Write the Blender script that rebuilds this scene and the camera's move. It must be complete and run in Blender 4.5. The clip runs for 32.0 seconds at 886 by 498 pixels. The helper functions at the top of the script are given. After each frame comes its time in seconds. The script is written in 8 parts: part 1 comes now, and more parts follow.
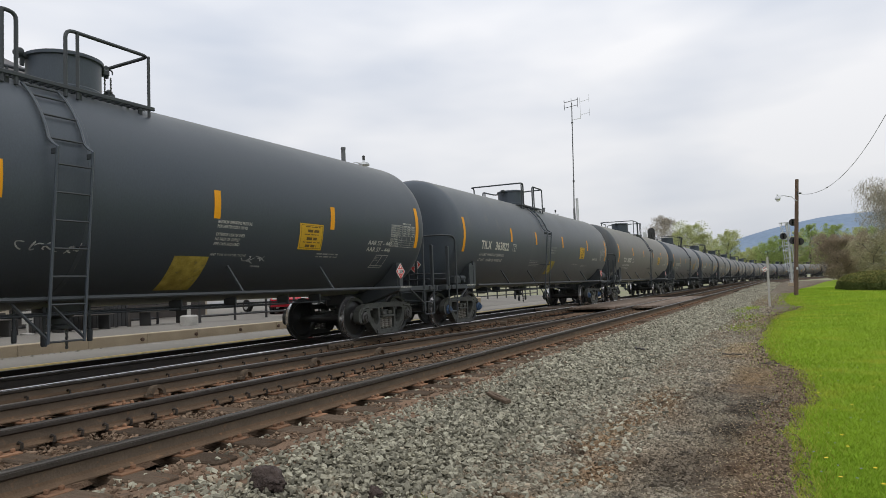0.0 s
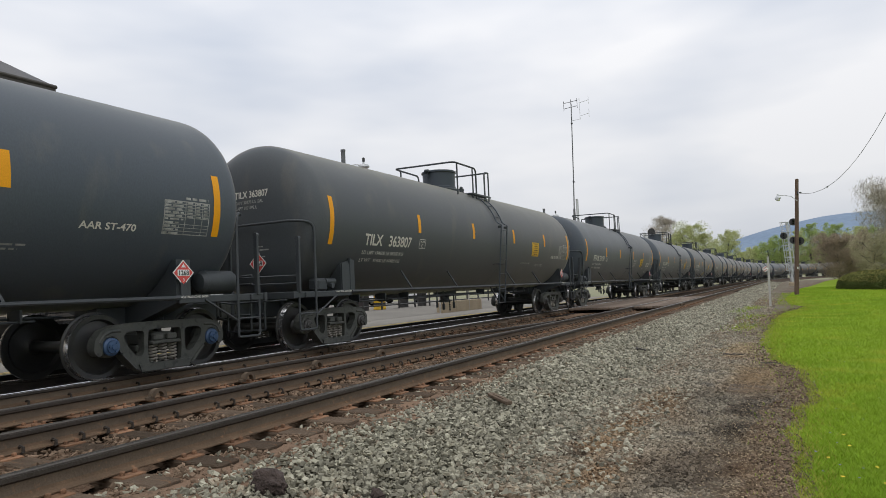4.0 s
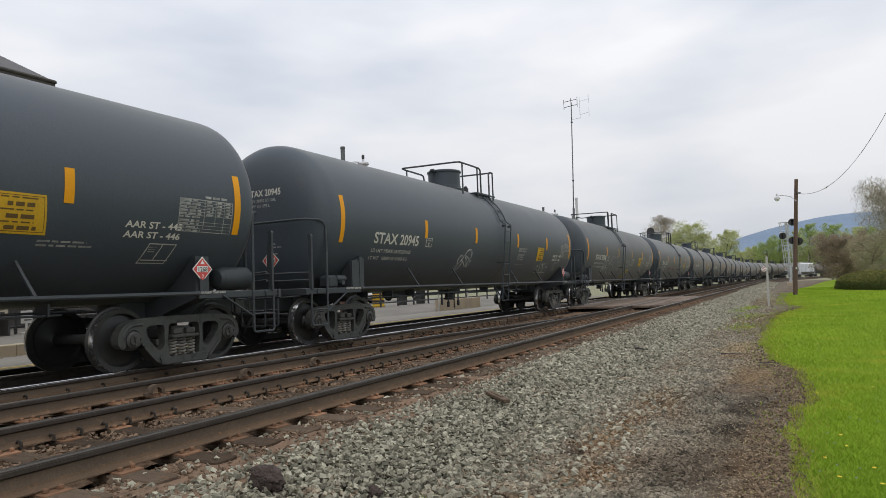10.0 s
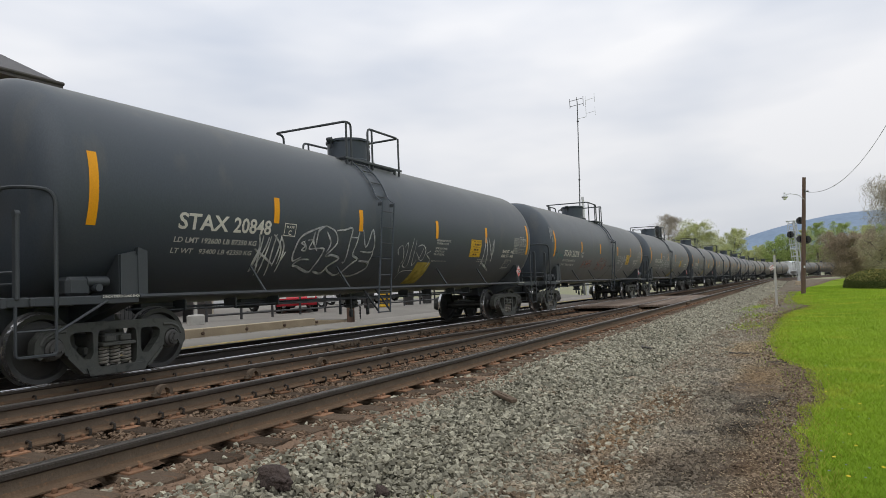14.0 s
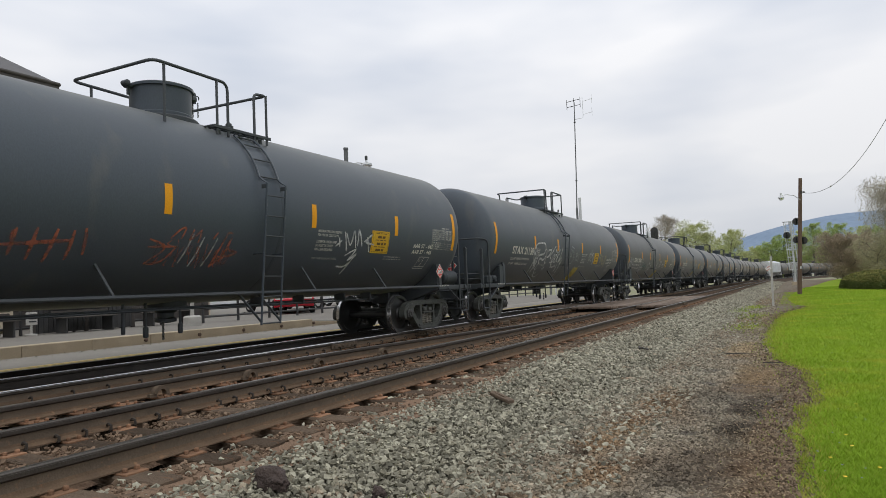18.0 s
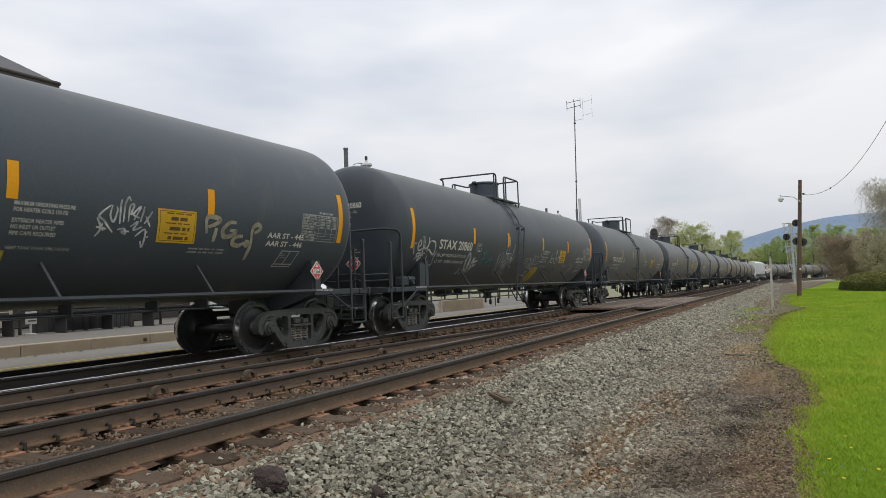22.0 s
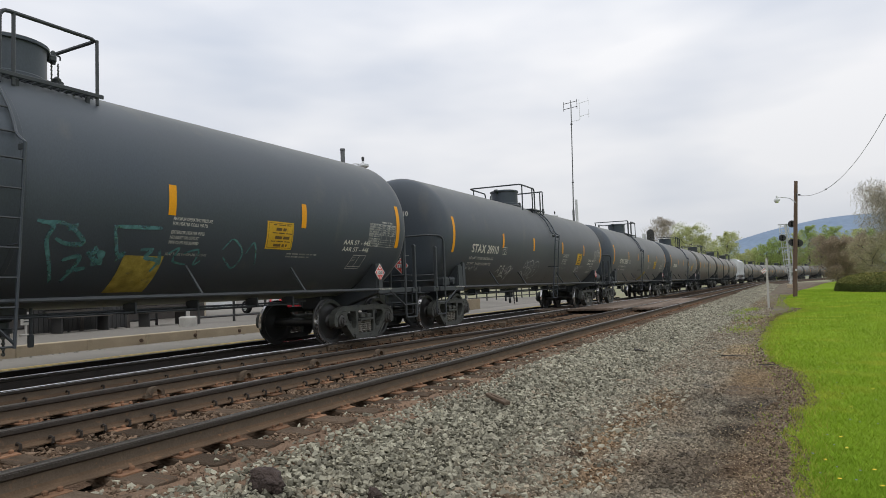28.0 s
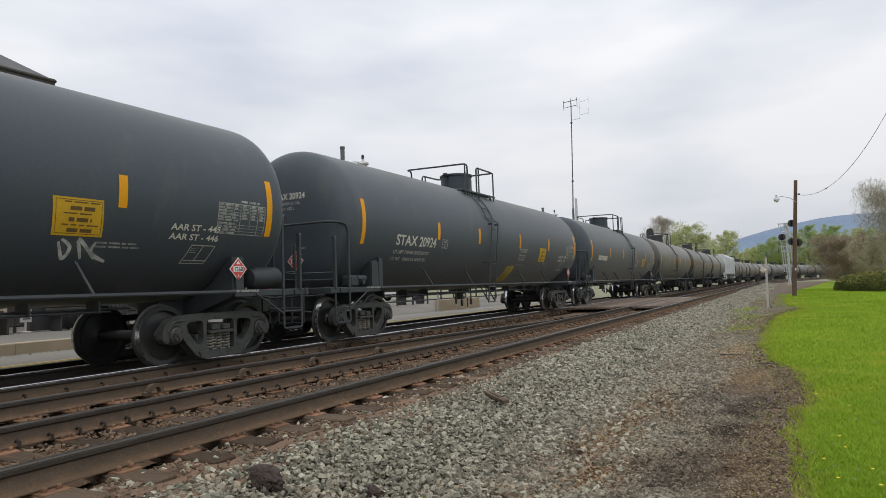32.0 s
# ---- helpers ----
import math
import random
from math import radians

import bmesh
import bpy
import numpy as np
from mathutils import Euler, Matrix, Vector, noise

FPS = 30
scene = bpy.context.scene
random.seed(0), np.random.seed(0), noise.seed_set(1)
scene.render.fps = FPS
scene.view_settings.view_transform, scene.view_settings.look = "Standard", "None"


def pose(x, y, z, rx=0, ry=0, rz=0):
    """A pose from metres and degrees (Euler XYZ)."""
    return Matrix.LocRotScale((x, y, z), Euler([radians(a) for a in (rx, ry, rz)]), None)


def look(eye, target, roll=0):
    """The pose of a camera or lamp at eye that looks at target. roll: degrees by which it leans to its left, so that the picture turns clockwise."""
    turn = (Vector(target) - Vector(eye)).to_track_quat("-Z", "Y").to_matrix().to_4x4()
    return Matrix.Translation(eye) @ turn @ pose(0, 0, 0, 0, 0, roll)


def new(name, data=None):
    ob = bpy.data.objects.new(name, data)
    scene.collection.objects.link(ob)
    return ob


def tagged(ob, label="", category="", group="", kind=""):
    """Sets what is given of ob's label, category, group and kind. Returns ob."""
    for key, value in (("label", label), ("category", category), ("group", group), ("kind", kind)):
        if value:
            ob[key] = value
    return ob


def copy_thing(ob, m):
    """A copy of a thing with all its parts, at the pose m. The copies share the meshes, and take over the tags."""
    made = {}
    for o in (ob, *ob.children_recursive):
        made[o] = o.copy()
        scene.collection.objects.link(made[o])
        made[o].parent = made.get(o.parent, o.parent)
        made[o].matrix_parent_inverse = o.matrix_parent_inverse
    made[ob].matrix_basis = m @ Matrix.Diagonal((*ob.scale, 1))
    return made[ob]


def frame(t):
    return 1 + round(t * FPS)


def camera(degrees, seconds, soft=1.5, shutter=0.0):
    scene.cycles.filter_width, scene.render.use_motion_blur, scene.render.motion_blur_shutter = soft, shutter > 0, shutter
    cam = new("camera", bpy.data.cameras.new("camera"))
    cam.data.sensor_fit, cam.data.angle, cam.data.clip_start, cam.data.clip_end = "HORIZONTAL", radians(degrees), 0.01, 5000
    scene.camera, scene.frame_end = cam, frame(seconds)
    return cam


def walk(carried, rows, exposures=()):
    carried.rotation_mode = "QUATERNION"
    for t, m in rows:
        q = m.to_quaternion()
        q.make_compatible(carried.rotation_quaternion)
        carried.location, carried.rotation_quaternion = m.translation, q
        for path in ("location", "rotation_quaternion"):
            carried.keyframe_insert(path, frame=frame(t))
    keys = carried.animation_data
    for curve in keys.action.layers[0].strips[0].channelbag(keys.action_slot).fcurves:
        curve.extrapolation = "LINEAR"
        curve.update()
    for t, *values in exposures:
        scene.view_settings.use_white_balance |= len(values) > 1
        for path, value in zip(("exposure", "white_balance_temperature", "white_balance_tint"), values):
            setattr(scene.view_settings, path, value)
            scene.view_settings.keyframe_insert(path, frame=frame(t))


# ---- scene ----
# ---- camera and its walk ----
cam = camera(67.65, 32.0, soft=0.58)
EYE = (0.0, 0.0, 1.0275)


def aimed(yaw, pitch, roll):
    """The pose of the camera, turned to the left, up and leaning, in degrees."""
    a, b = radians(yaw), radians(pitch)
    ahead = Vector((-math.sin(a) * math.cos(b), math.cos(a) * math.cos(b), math.sin(b)))
    return look(EYE, Vector(EYE) + ahead, roll)


walk(cam, [(t, aimed(*turn)) for t, *turn in (
    (0, 27.65, 3.43, -2.33), (0.5, 27.67, 3.39, -2.34), (1, 27.67, 3.38, -2.37), (1.5, 27.67, 3.41, -2.43),
    (2, 27.66, 3.43, -2.47), (2.5, 27.64, 3.45, -2.49), (3, 27.64, 3.48, -2.55), (3.5, 27.66, 3.52, -2.62),
    (5.5, 27.65, 3.68, -2.69), (6, 27.58, 3.71, -2.78), (6.5, 27.55, 3.72, -2.77), (7, 27.56, 3.70, -2.72),
    (7.5, 27.57, 3.65, -2.66), (8, 27.58, 3.55, -2.61), (8.5, 27.57, 3.46, -2.54), (9, 27.56, 3.41, -2.46),
    (9.5, 27.58, 3.39, -2.36), (10, 27.60, 3.38, -2.28), (10.5, 27.63, 3.38, -2.26), (11, 27.72, 3.34, -2.34),
    (11.5, 27.89, 3.28, -2.42), (12, 28.03, 3.27, -2.42), (12.5, 28.09, 3.29, -2.42), (13, 28.11, 3.31, -2.44),
    (13.5, 28.14, 3.34, -2.44), (14, 28.14, 3.38, -2.43), (14.5, 28.12, 3.41, -2.39), (16.5, 28.00, 3.44, -2.46),
    (17, 27.98, 3.45, -2.48), (17.5, 27.94, 3.45, -2.47), (18, 27.89, 3.44, -2.46), (18.5, 27.84, 3.43, -2.45),
    (19, 27.86, 3.42, -2.41), (19.5, 27.90, 3.43, -2.37), (20, 27.90, 3.45, -2.37), (20.5, 27.89, 3.47, -2.37),
    (21, 27.87, 3.47, -2.33), (21.5, 27.86, 3.47, -2.28), (22, 27.86, 3.48, -2.28), (22.5, 27.87, 3.49, -2.29),
    (23, 27.87, 3.50, -2.29), (23.5, 27.86, 3.50, -2.31), (24, 27.83, 3.50, -2.31), (24.5, 27.78, 3.49, -2.30),
    (25, 27.74, 3.49, -2.27), (25.5, 27.71, 3.51, -2.23), (27.5, 27.60, 3.53, -2.36), (28, 27.58, 3.54, -2.28),
    (28.5, 27.58, 3.55, -2.27), (29, 27.59, 3.55, -2.29), (29.5, 27.59, 3.54, -2.26), (30, 27.57, 3.52, -2.25),
    (30.5, 27.54, 3.50, -2.25), (31, 27.53, 3.50, -2.22), (31.5, 27.55, 3.46, -2.16), (32, 27.55, 3.39, -2.12),
)])

# ---- world and light: a bright overcast spring day ----
world = bpy.data.worlds.new("overcast_sky")
scene.world = world
world.use_nodes = True
wn, wl = world.node_tree.nodes, world.node_tree.links
wn.clear()
w_out = wn.new("ShaderNodeOutputWorld")
w_bg = wn.new("ShaderNodeBackground")
w_sky = wn.new("ShaderNodeTexSky")
w_sky.sky_type = "NISHITA"
w_sky.sun_disc = False
w_sky.sun_elevation = radians(60)
w_sky.sun_rotation = radians(135)
w_sky.air_density, w_sky.dust_density, w_sky.ozone_density = 1.0, 3.0, 1.0
w_co = wn.new("ShaderNodeTexCoord")
w_map = wn.new("ShaderNodeMapping")
w_map.inputs["Scale"].default_value = (1.5, 1.5, 5.0)
w_map.inputs["Rotation"].default_value = (0.0, radians(8), radians(25))
w_noise = wn.new("ShaderNodeTexNoise")
w_noise.inputs["Scale"].default_value = 1.15
w_noise.inputs["Detail"].default_value = 4.0
w_noise.inputs["Roughness"].default_value = 0.48
w_ramp = wn.new("ShaderNodeValToRGB")
w_ramp.color_ramp.elements[0].position, w_ramp.color_ramp.elements[0].color = 0.36, (0.63, 0.68, 0.775, 1)
w_ramp.color_ramp.elements[1].position, w_ramp.color_ramp.elements[1].color = 0.63, (0.965, 0.965, 0.985, 1)
w_sep = wn.new("ShaderNodeSeparateXYZ")
w_up = wn.new("ShaderNodeMapRange")
w_up.inputs["From Min"].default_value, w_up.inputs["From Max"].default_value = 0.0, 1.0
w_up.inputs["To Min"].default_value, w_up.inputs["To Max"].default_value = 0.84, 1.60
w_mul = wn.new("ShaderNodeVectorMath")
w_mul.operation = "SCALE"
w_sc = wn.new("ShaderNodeVectorMath")
w_sc.operation = "SCALE"
w_sc.inputs["Scale"].default_value = 0.07
w_mix = wn.new("ShaderNodeMix")
w_mix.data_type = "RGBA"
w_mix.inputs["Factor"].default_value = 0.88
wl.new(w_co.outputs["Generated"], w_map.inputs["Vector"])
wl.new(w_map.outputs["Vector"], w_noise.inputs["Vector"])
wl.new(w_noise.outputs["Fac"], w_ramp.inputs["Fac"])
wl.new(w_co.outputs["Generated"], w_sep.inputs["Vector"])
wl.new(w_sep.outputs["Z"], w_up.inputs["Value"])
wl.new(w_ramp.outputs["Color"], w_mul.inputs[0])
wl.new(w_up.outputs["Result"], w_mul.inputs["Scale"])
wl.new(w_sky.outputs["Color"], w_sc.inputs[0])
wl.new(w_sc.outputs["Vector"], w_mix.inputs["A"])
wl.new(w_mul.outputs["Vector"], w_mix.inputs["B"])
wl.new(w_mix.outputs["Result"], w_bg.inputs["Color"])
w_bg.inputs["Strength"].default_value = 1.0
wl.new(w_bg.outputs["Background"], w_out.inputs["Surface"])

sun = new("sun", bpy.data.lights.new("sun", "SUN"))
sun.data.energy, sun.data.angle, sun.data.color = 0.60, radians(60), (1.0, 0.98, 0.95)
sun.matrix_basis = look((0, 0, 60), Vector((0, 0, 60)) - Vector((0.36, -0.36, 0.861)))


# ---- materials ----
def mat(name, base, other=None, rough=0.7, metal=0.0, scale=3.0, fine=40.0, bump=0.2, mix=0.5, sharp=0.25,
        per_piece=0.0, stretch=(1, 1, 1), third=None, third_at=0.6, depth=0.02, spec=0.5, thin=0.0, graze_sheen=0.0):
    """A surface of two or three tones that vary at a coarse and a fine scale, with relief."""
    m = bpy.data.materials.new(name)
    m.use_nodes = True
    n, l = m.node_tree.nodes, m.node_tree.links
    b = n["Principled BSDF"]
    b.inputs["Metallic"].default_value = metal
    b.inputs["Specular IOR Level"].default_value = spec
    # a tan-tinted sheen imitates the pale reflections seen at grazing angles
    if graze_sheen:
        b.inputs["Sheen Weight"].default_value, b.inputs["Sheen Roughness"].default_value = graze_sheen, 0.30
        b.inputs["Sheen Tint"].default_value = (0.80, 0.72, 0.55, 1)
    co, mp = n.new("ShaderNodeTexCoord"), n.new("ShaderNodeMapping")
    mp.inputs["Scale"].default_value = stretch
    l.new(co.outputs["Object"], mp.inputs["Vector"])

    def noise(size, detail):
        t = n.new("ShaderNodeTexNoise")
        t.inputs["Scale"].default_value, t.inputs["Detail"].default_value = size, detail
        l.new(mp.outputs["Vector"], t.inputs["Vector"])
        return t.outputs["Fac"]

    coarse, grain = noise(scale, 5.0), noise(fine, 3.0)
    other = other or tuple(c * 0.6 for c in base)

    def stepped(value, lo, hi):
        r = n.new("ShaderNodeMapRange")
        r.inputs["From Min"].default_value, r.inputs["From Max"].default_value = lo, hi
        l.new(value, r.inputs["Value"])
        return r.outputs["Result"]

    def blend(fac, a, c, kind="MIX"):
        x = n.new("ShaderNodeMix")
        x.data_type, x.blend_type = "RGBA", kind
        for key, v in (("Factor", fac), ("A", a), ("B", c)):
            if isinstance(v, (tuple, float)):
                x.inputs[key].default_value = v if isinstance(v, float) else (*v, 1)
            else:
                l.new(v, x.inputs[key])
        return x.outputs["Result"]

    colour = blend(stepped(coarse, mix - sharp, mix + sharp), base, other)
    if third:
        colour = blend(stepped(noise(scale * 2.7, 4.0), third_at, third_at + 0.12), colour, third)
    dull = n.new("ShaderNodeMapRange")
    dull.inputs["To Min"].default_value, dull.inputs["To Max"].default_value = 0.78, 1.22
    l.new(grain, dull.inputs["Value"])
    tint = n.new("ShaderNodeVectorMath")
    tint.operation = "SCALE"
    l.new(colour, tint.inputs[0])
    l.new(dull.outputs["Result"], tint.inputs["Scale"])
    colour = tint.outputs["Vector"]
    if per_piece:
        info = n.new("ShaderNodeObjectInfo") if per_piece > 0 else n.new("ShaderNodeNewGeometry")
        rnd = n.new("ShaderNodeMapRange")
        rnd.inputs["To Min"].default_value, rnd.inputs["To Max"].default_value = 1 - abs(per_piece), 1 + abs(per_piece)
        l.new(info.outputs["Random"] if per_piece > 0 else info.outputs["Random Per Island"], rnd.inputs["Value"])
        again = n.new("ShaderNodeVectorMath")
        again.operation = "SCALE"
        l.new(colour, again.inputs[0])
        l.new(rnd.outputs["Result"], again.inputs["Scale"])
        colour = again.outputs["Vector"]
    l.new(colour, b.inputs["Base Color"])
    r = n.new("ShaderNodeMapRange")
    r.inputs["To Min"].default_value, r.inputs["To Max"].default_value = max(rough - 0.12, 0.03), min(rough + 0.12, 1.0)
    l.new(coarse, r.inputs["Value"])
    l.new(r.outputs["Result"], b.inputs["Roughness"])
    if bump:
        bp = n.new("ShaderNodeBump")
        bp.inputs["Strength"].default_value, bp.inputs["Distance"].default_value = bump, depth
        l.new(grain, bp.inputs["Height"])
        l.new(bp.outputs["Normal"], b.inputs["Normal"])
    if thin:
        # leaves let part of the light through
        t, mx = n.new("ShaderNodeBsdfTranslucent"), n.new("ShaderNodeMixShader")
        l.new(colour, t.inputs["Color"])
        mx.inputs["Fac"].default_value = thin
        l.new(b.outputs["BSDF"], mx.inputs[1])
        l.new(t.outputs["BSDF"], mx.inputs[2])
        l.new(mx.outputs["Shader"], n["Material Output"].inputs["Surface"])
    return m


TANK = mat("tank_paint", (0.048, 0.061, 0.077), (0.061, 0.072, 0.085), rough=0.50, scale=0.7, fine=60, bump=0.03, stretch=(1, 1, 0.45), third=(0.074, 0.081, 0.087), third_at=0.60, per_piece=0.14, spec=0.38, graze_sheen=0.30)
# Paler than the near paint: weathering, with distance haze mixed into the colour.
FAR_TANK = mat("weathered_hazed_tank_paint", (0.072, 0.073, 0.064), (0.104, 0.102, 0.089), rough=0.45, scale=0.6, fine=30, bump=0.03, per_piece=0.3, spec=0.5, graze_sheen=0.2)
FRAME = mat("black_frame_paint", (0.031, 0.037, 0.043), (0.045, 0.051, 0.053), rough=0.55, scale=3, fine=50, bump=0.1)
TRUCK = mat("grimy_truck_steel", (0.048, 0.053, 0.048), (0.072, 0.073, 0.063), rough=0.62, scale=4, fine=60, bump=0.3, third=(0.028, 0.031, 0.028), third_at=0.56, spec=0.45, graze_sheen=0.06)
WHEEL = mat("wheel_steel", (0.030, 0.032, 0.032), (0.048, 0.046, 0.042), rough=0.40, metal=0.3, scale=5, fine=60, bump=0.08)
TREAD = mat("bright_wheel_rim", (0.60, 0.60, 0.60), (0.45, 0.44, 0.43), rough=0.24, metal=0.9, scale=6, bump=0.02)
SPRING = mat("spring_steel", (0.20, 0.19, 0.165), (0.27, 0.25, 0.215), rough=0.6, metal=0.3, scale=9, bump=0.1)
CAP = mat("bearing_cap_steel", (0.075, 0.074, 0.070), (0.048, 0.046, 0.042), rough=0.65, metal=0.1, scale=12, bump=0.1)
AMBER = mat("amber_reflective_tape", (0.82, 0.36, 0.008), (0.72, 0.31, 0.008), rough=0.5, scale=2, fine=90, bump=0.02, spec=0.25)
YELLOW = mat("yellow_decal", (0.66, 0.39, 0.015), (0.56, 0.33, 0.015), rough=0.6, scale=3, bump=0.02)
OLD_YELLOW = mat("worn_yellow_paint", (0.52, 0.39, 0.07), (0.42, 0.32, 0.06), rough=0.7, scale=3, bump=0.05, third=(0.28, 0.23, 0.08), third_at=0.62)
STENCIL = mat("white_stencil_paint", (0.66, 0.64, 0.57), (0.54, 0.52, 0.46), rough=0.7, scale=3, bump=0.0)
FAINT = mat("faded_stencil_paint", (0.45, 0.45, 0.42), (0.32, 0.32, 0.30), rough=0.8, scale=5, bump=0.0)
LOAD = mat("grey_white_stencil_paint", (0.52, 0.51, 0.47), (0.40, 0.39, 0.36), rough=0.75, scale=4, bump=0.0)
INK = mat("dark_decal_ink", (0.16, 0.09, 0.02), rough=0.7, bump=0.0, other=(0.10, 0.06, 0.02))
SPRAY = mat("white_spray_paint", (0.66, 0.67, 0.66), (0.42, 0.43, 0.42), rough=0.75, scale=5, bump=0.0)
SPRAY_GREY = mat("thin_grey_spray_paint", (0.50, 0.515, 0.515), (0.36, 0.37, 0.375), rough=0.8, scale=5, bump=0.0)
SPRAY_TEAL = mat("teal_spray_paint", (0.120, 0.300, 0.295), (0.075, 0.190, 0.192), rough=0.75, scale=3, bump=0.0)
SPRAY_TAN = mat("beige_spray_paint", (0.40, 0.365, 0.265), (0.30, 0.275, 0.20), rough=0.75, scale=3, bump=0.0)
FAINT_SPRAY = mat("faint_grey_spray_paint", (0.24, 0.25, 0.25), (0.17, 0.175, 0.18), rough=0.8, scale=4, bump=0.0)
SPRAY_RED = mat("rust_red_spray_paint", (0.46, 0.135, 0.070), (0.24, 0.080, 0.050), rough=0.75, scale=3, bump=0.0)
PLACARD_RED = mat("red_placard", (0.68, 0.075, 0.065), (0.58, 0.065, 0.055), rough=0.45, scale=6, bump=0.0)
PLACARD_WHITE = mat("white_placard", (0.78, 0.77, 0.75), rough=0.5, scale=6, bump=0.0, other=(0.7, 0.69, 0.67))
RAIL = mat("rusty_rail_web", (0.135, 0.103, 0.073), (0.096, 0.075, 0.055), rough=0.85, metal=0.0, scale=6, fine=60, bump=0.25, third=(0.178, 0.114, 0.072), third_at=0.62, spec=0.12)
GRIMY_RAIL = mat("grimy_black_rail", (0.036, 0.031, 0.026), (0.056, 0.046, 0.037), rough=0.5, scale=6, fine=60, bump=0.25, spec=0.2)
HEAD = mat("worn_rail_head", (0.150, 0.138, 0.122), (0.105, 0.092, 0.078), rough=0.30, metal=0.55, scale=3, fine=40, bump=0.05, stretch=(1, 0.05, 1), spec=0.4)
SHINE = mat("polished_rail_head", (0.80, 0.79, 0.77), (0.68, 0.67, 0.65), rough=0.22, metal=0.85, scale=3, fine=40, bump=0.02, stretch=(1, 0.05, 1))
PLATE = mat("rusty_tie_plate", (0.275, 0.150, 0.086), (0.185, 0.108, 0.066), rough=0.9, scale=12, fine=90, bump=0.3, per_piece=0.3, spec=0.15)
TIE = mat("old_timber_tie", (0.090, 0.066, 0.047), (0.143, 0.105, 0.074), rough=0.95, scale=4, fine=60, bump=0.9, stretch=(0.25, 3, 1), per_piece=0.35, third=(0.175, 0.103, 0.062), third_at=0.60, spec=0.1)
# Dirt brown, darkened further to paint the shade in gaps between stones.
BED = mat("dirt_gap_shade_bed", (0.055, 0.041, 0.031), (0.085, 0.063, 0.047), rough=0.97, scale=1.2, fine=45, bump=0.9, depth=0.03, third=(0.040, 0.031, 0.025), third_at=0.56, spec=0.05)
STONE = mat("grey_ballast_stone", (0.325, 0.309, 0.236), (0.220, 0.206, 0.157), rough=0.95, scale=1.6, fine=60, bump=0.2, per_piece=-0.55, third=(0.273, 0.214, 0.152), third_at=0.62, spec=0.05)
BROWN_STONE = mat("rusty_ballast_stone", (0.155, 0.105, 0.071), (0.205, 0.150, 0.104), rough=0.95, scale=2, fine=40, bump=0.3, per_piece=-0.45, spec=0.06)
PEBBLE = mat("small_gravel_stone", (0.262, 0.232, 0.175), (0.216, 0.177, 0.129), rough=0.95, scale=0.7, fine=40, bump=0.2, per_piece=-0.55, sharp=0.1, third=(0.138, 0.124, 0.101), third_at=0.57, spec=0.06)
GRAVEL = mat("fine_grey_gravel", (0.191, 0.166, 0.128), (0.156, 0.126, 0.093), rough=0.97, scale=0.7, fine=70, bump=1.0, depth=0.03, sharp=0.12, third=(0.088, 0.078, 0.064), third_at=0.57, spec=0.06)
DIRT = mat("bare_brown_dirt", (0.152, 0.122, 0.091), (0.185, 0.141, 0.100), rough=0.97, scale=0.5, fine=55, bump=0.9, depth=0.03, third=(0.100, 0.085, 0.071), third_at=0.54, spec=0.06)
LAWN = mat("mown_lawn", (0.200, 0.285, 0.028), (0.165, 0.245, 0.024), rough=0.95, scale=0.22, fine=30, bump=0.5, depth=0.03, third=(0.255, 0.300, 0.036), third_at=0.58, spec=0.02)
BLADE = mat("grass_blade", (0.300, 0.430, 0.036), (0.225, 0.350, 0.030), rough=0.75, scale=0.30, fine=10, bump=0.0, per_piece=-0.22, sharp=0.15, third=(0.390, 0.435, 0.050), third_at=0.56, spec=0.1, thin=0.25)
STRAW = mat("dry_straw", (0.42, 0.33, 0.20), (0.28, 0.21, 0.12), rough=0.85, scale=3, bump=0.0, per_piece=-0.3)
GROUND = mat("rough_ground", (0.20, 0.22, 0.10), (0.22, 0.19, 0.13), rough=0.95, scale=0.05, fine=4, bump=0.4, depth=0.1)
ASPHALT = mat("asphalt_lot", (0.235, 0.219, 0.192), (0.190, 0.177, 0.155), rough=0.95, scale=0.4, fine=80, bump=0.3, spec=0.1)
PLATFORM = mat("platform_asphalt", (0.293, 0.274, 0.241), (0.241, 0.225, 0.197), rough=0.95, scale=0.6, fine=70, bump=0.3, third=(0.336, 0.311, 0.272), third_at=0.62, spec=0.1)
CONCRETE = mat("weathered_concrete", (0.484, 0.397, 0.281), (0.396, 0.327, 0.232), rough=0.9, scale=1.5, fine=50, bump=0.3, third=(0.347, 0.295, 0.215), third_at=0.62, spec=0.2)
LINE = mat("yellow_line_paint", (0.66, 0.48, 0.16), (0.50, 0.39, 0.17), rough=0.8, scale=3, fine=50, bump=0.1, spec=0.2, third=(0.40, 0.36, 0.28), third_at=0.6)
STUCCO = mat("cream_stucco", (0.52, 0.45, 0.34), (0.45, 0.39, 0.29), rough=0.9, scale=1.0, fine=50, bump=0.2)
SLATE = mat("dark_slate_roof", (0.075, 0.073, 0.075), (0.105, 0.10, 0.10), rough=0.75, scale=2, fine=20, bump=0.3, per_piece=0.25)
TRIM = mat("brown_trim_wood", (0.075, 0.066, 0.058), (0.055, 0.048, 0.042), rough=0.7, scale=4, bump=0.1)
BRICK = mat("red_chimney_brick", (0.40, 0.115, 0.06), (0.30, 0.085, 0.045), rough=0.9, scale=3, fine=40, bump=0.3, per_piece=0.2)
MORTAR = mat("pale_mortar", (0.36, 0.30, 0.26), rough=0.95, scale=6, bump=0.3)
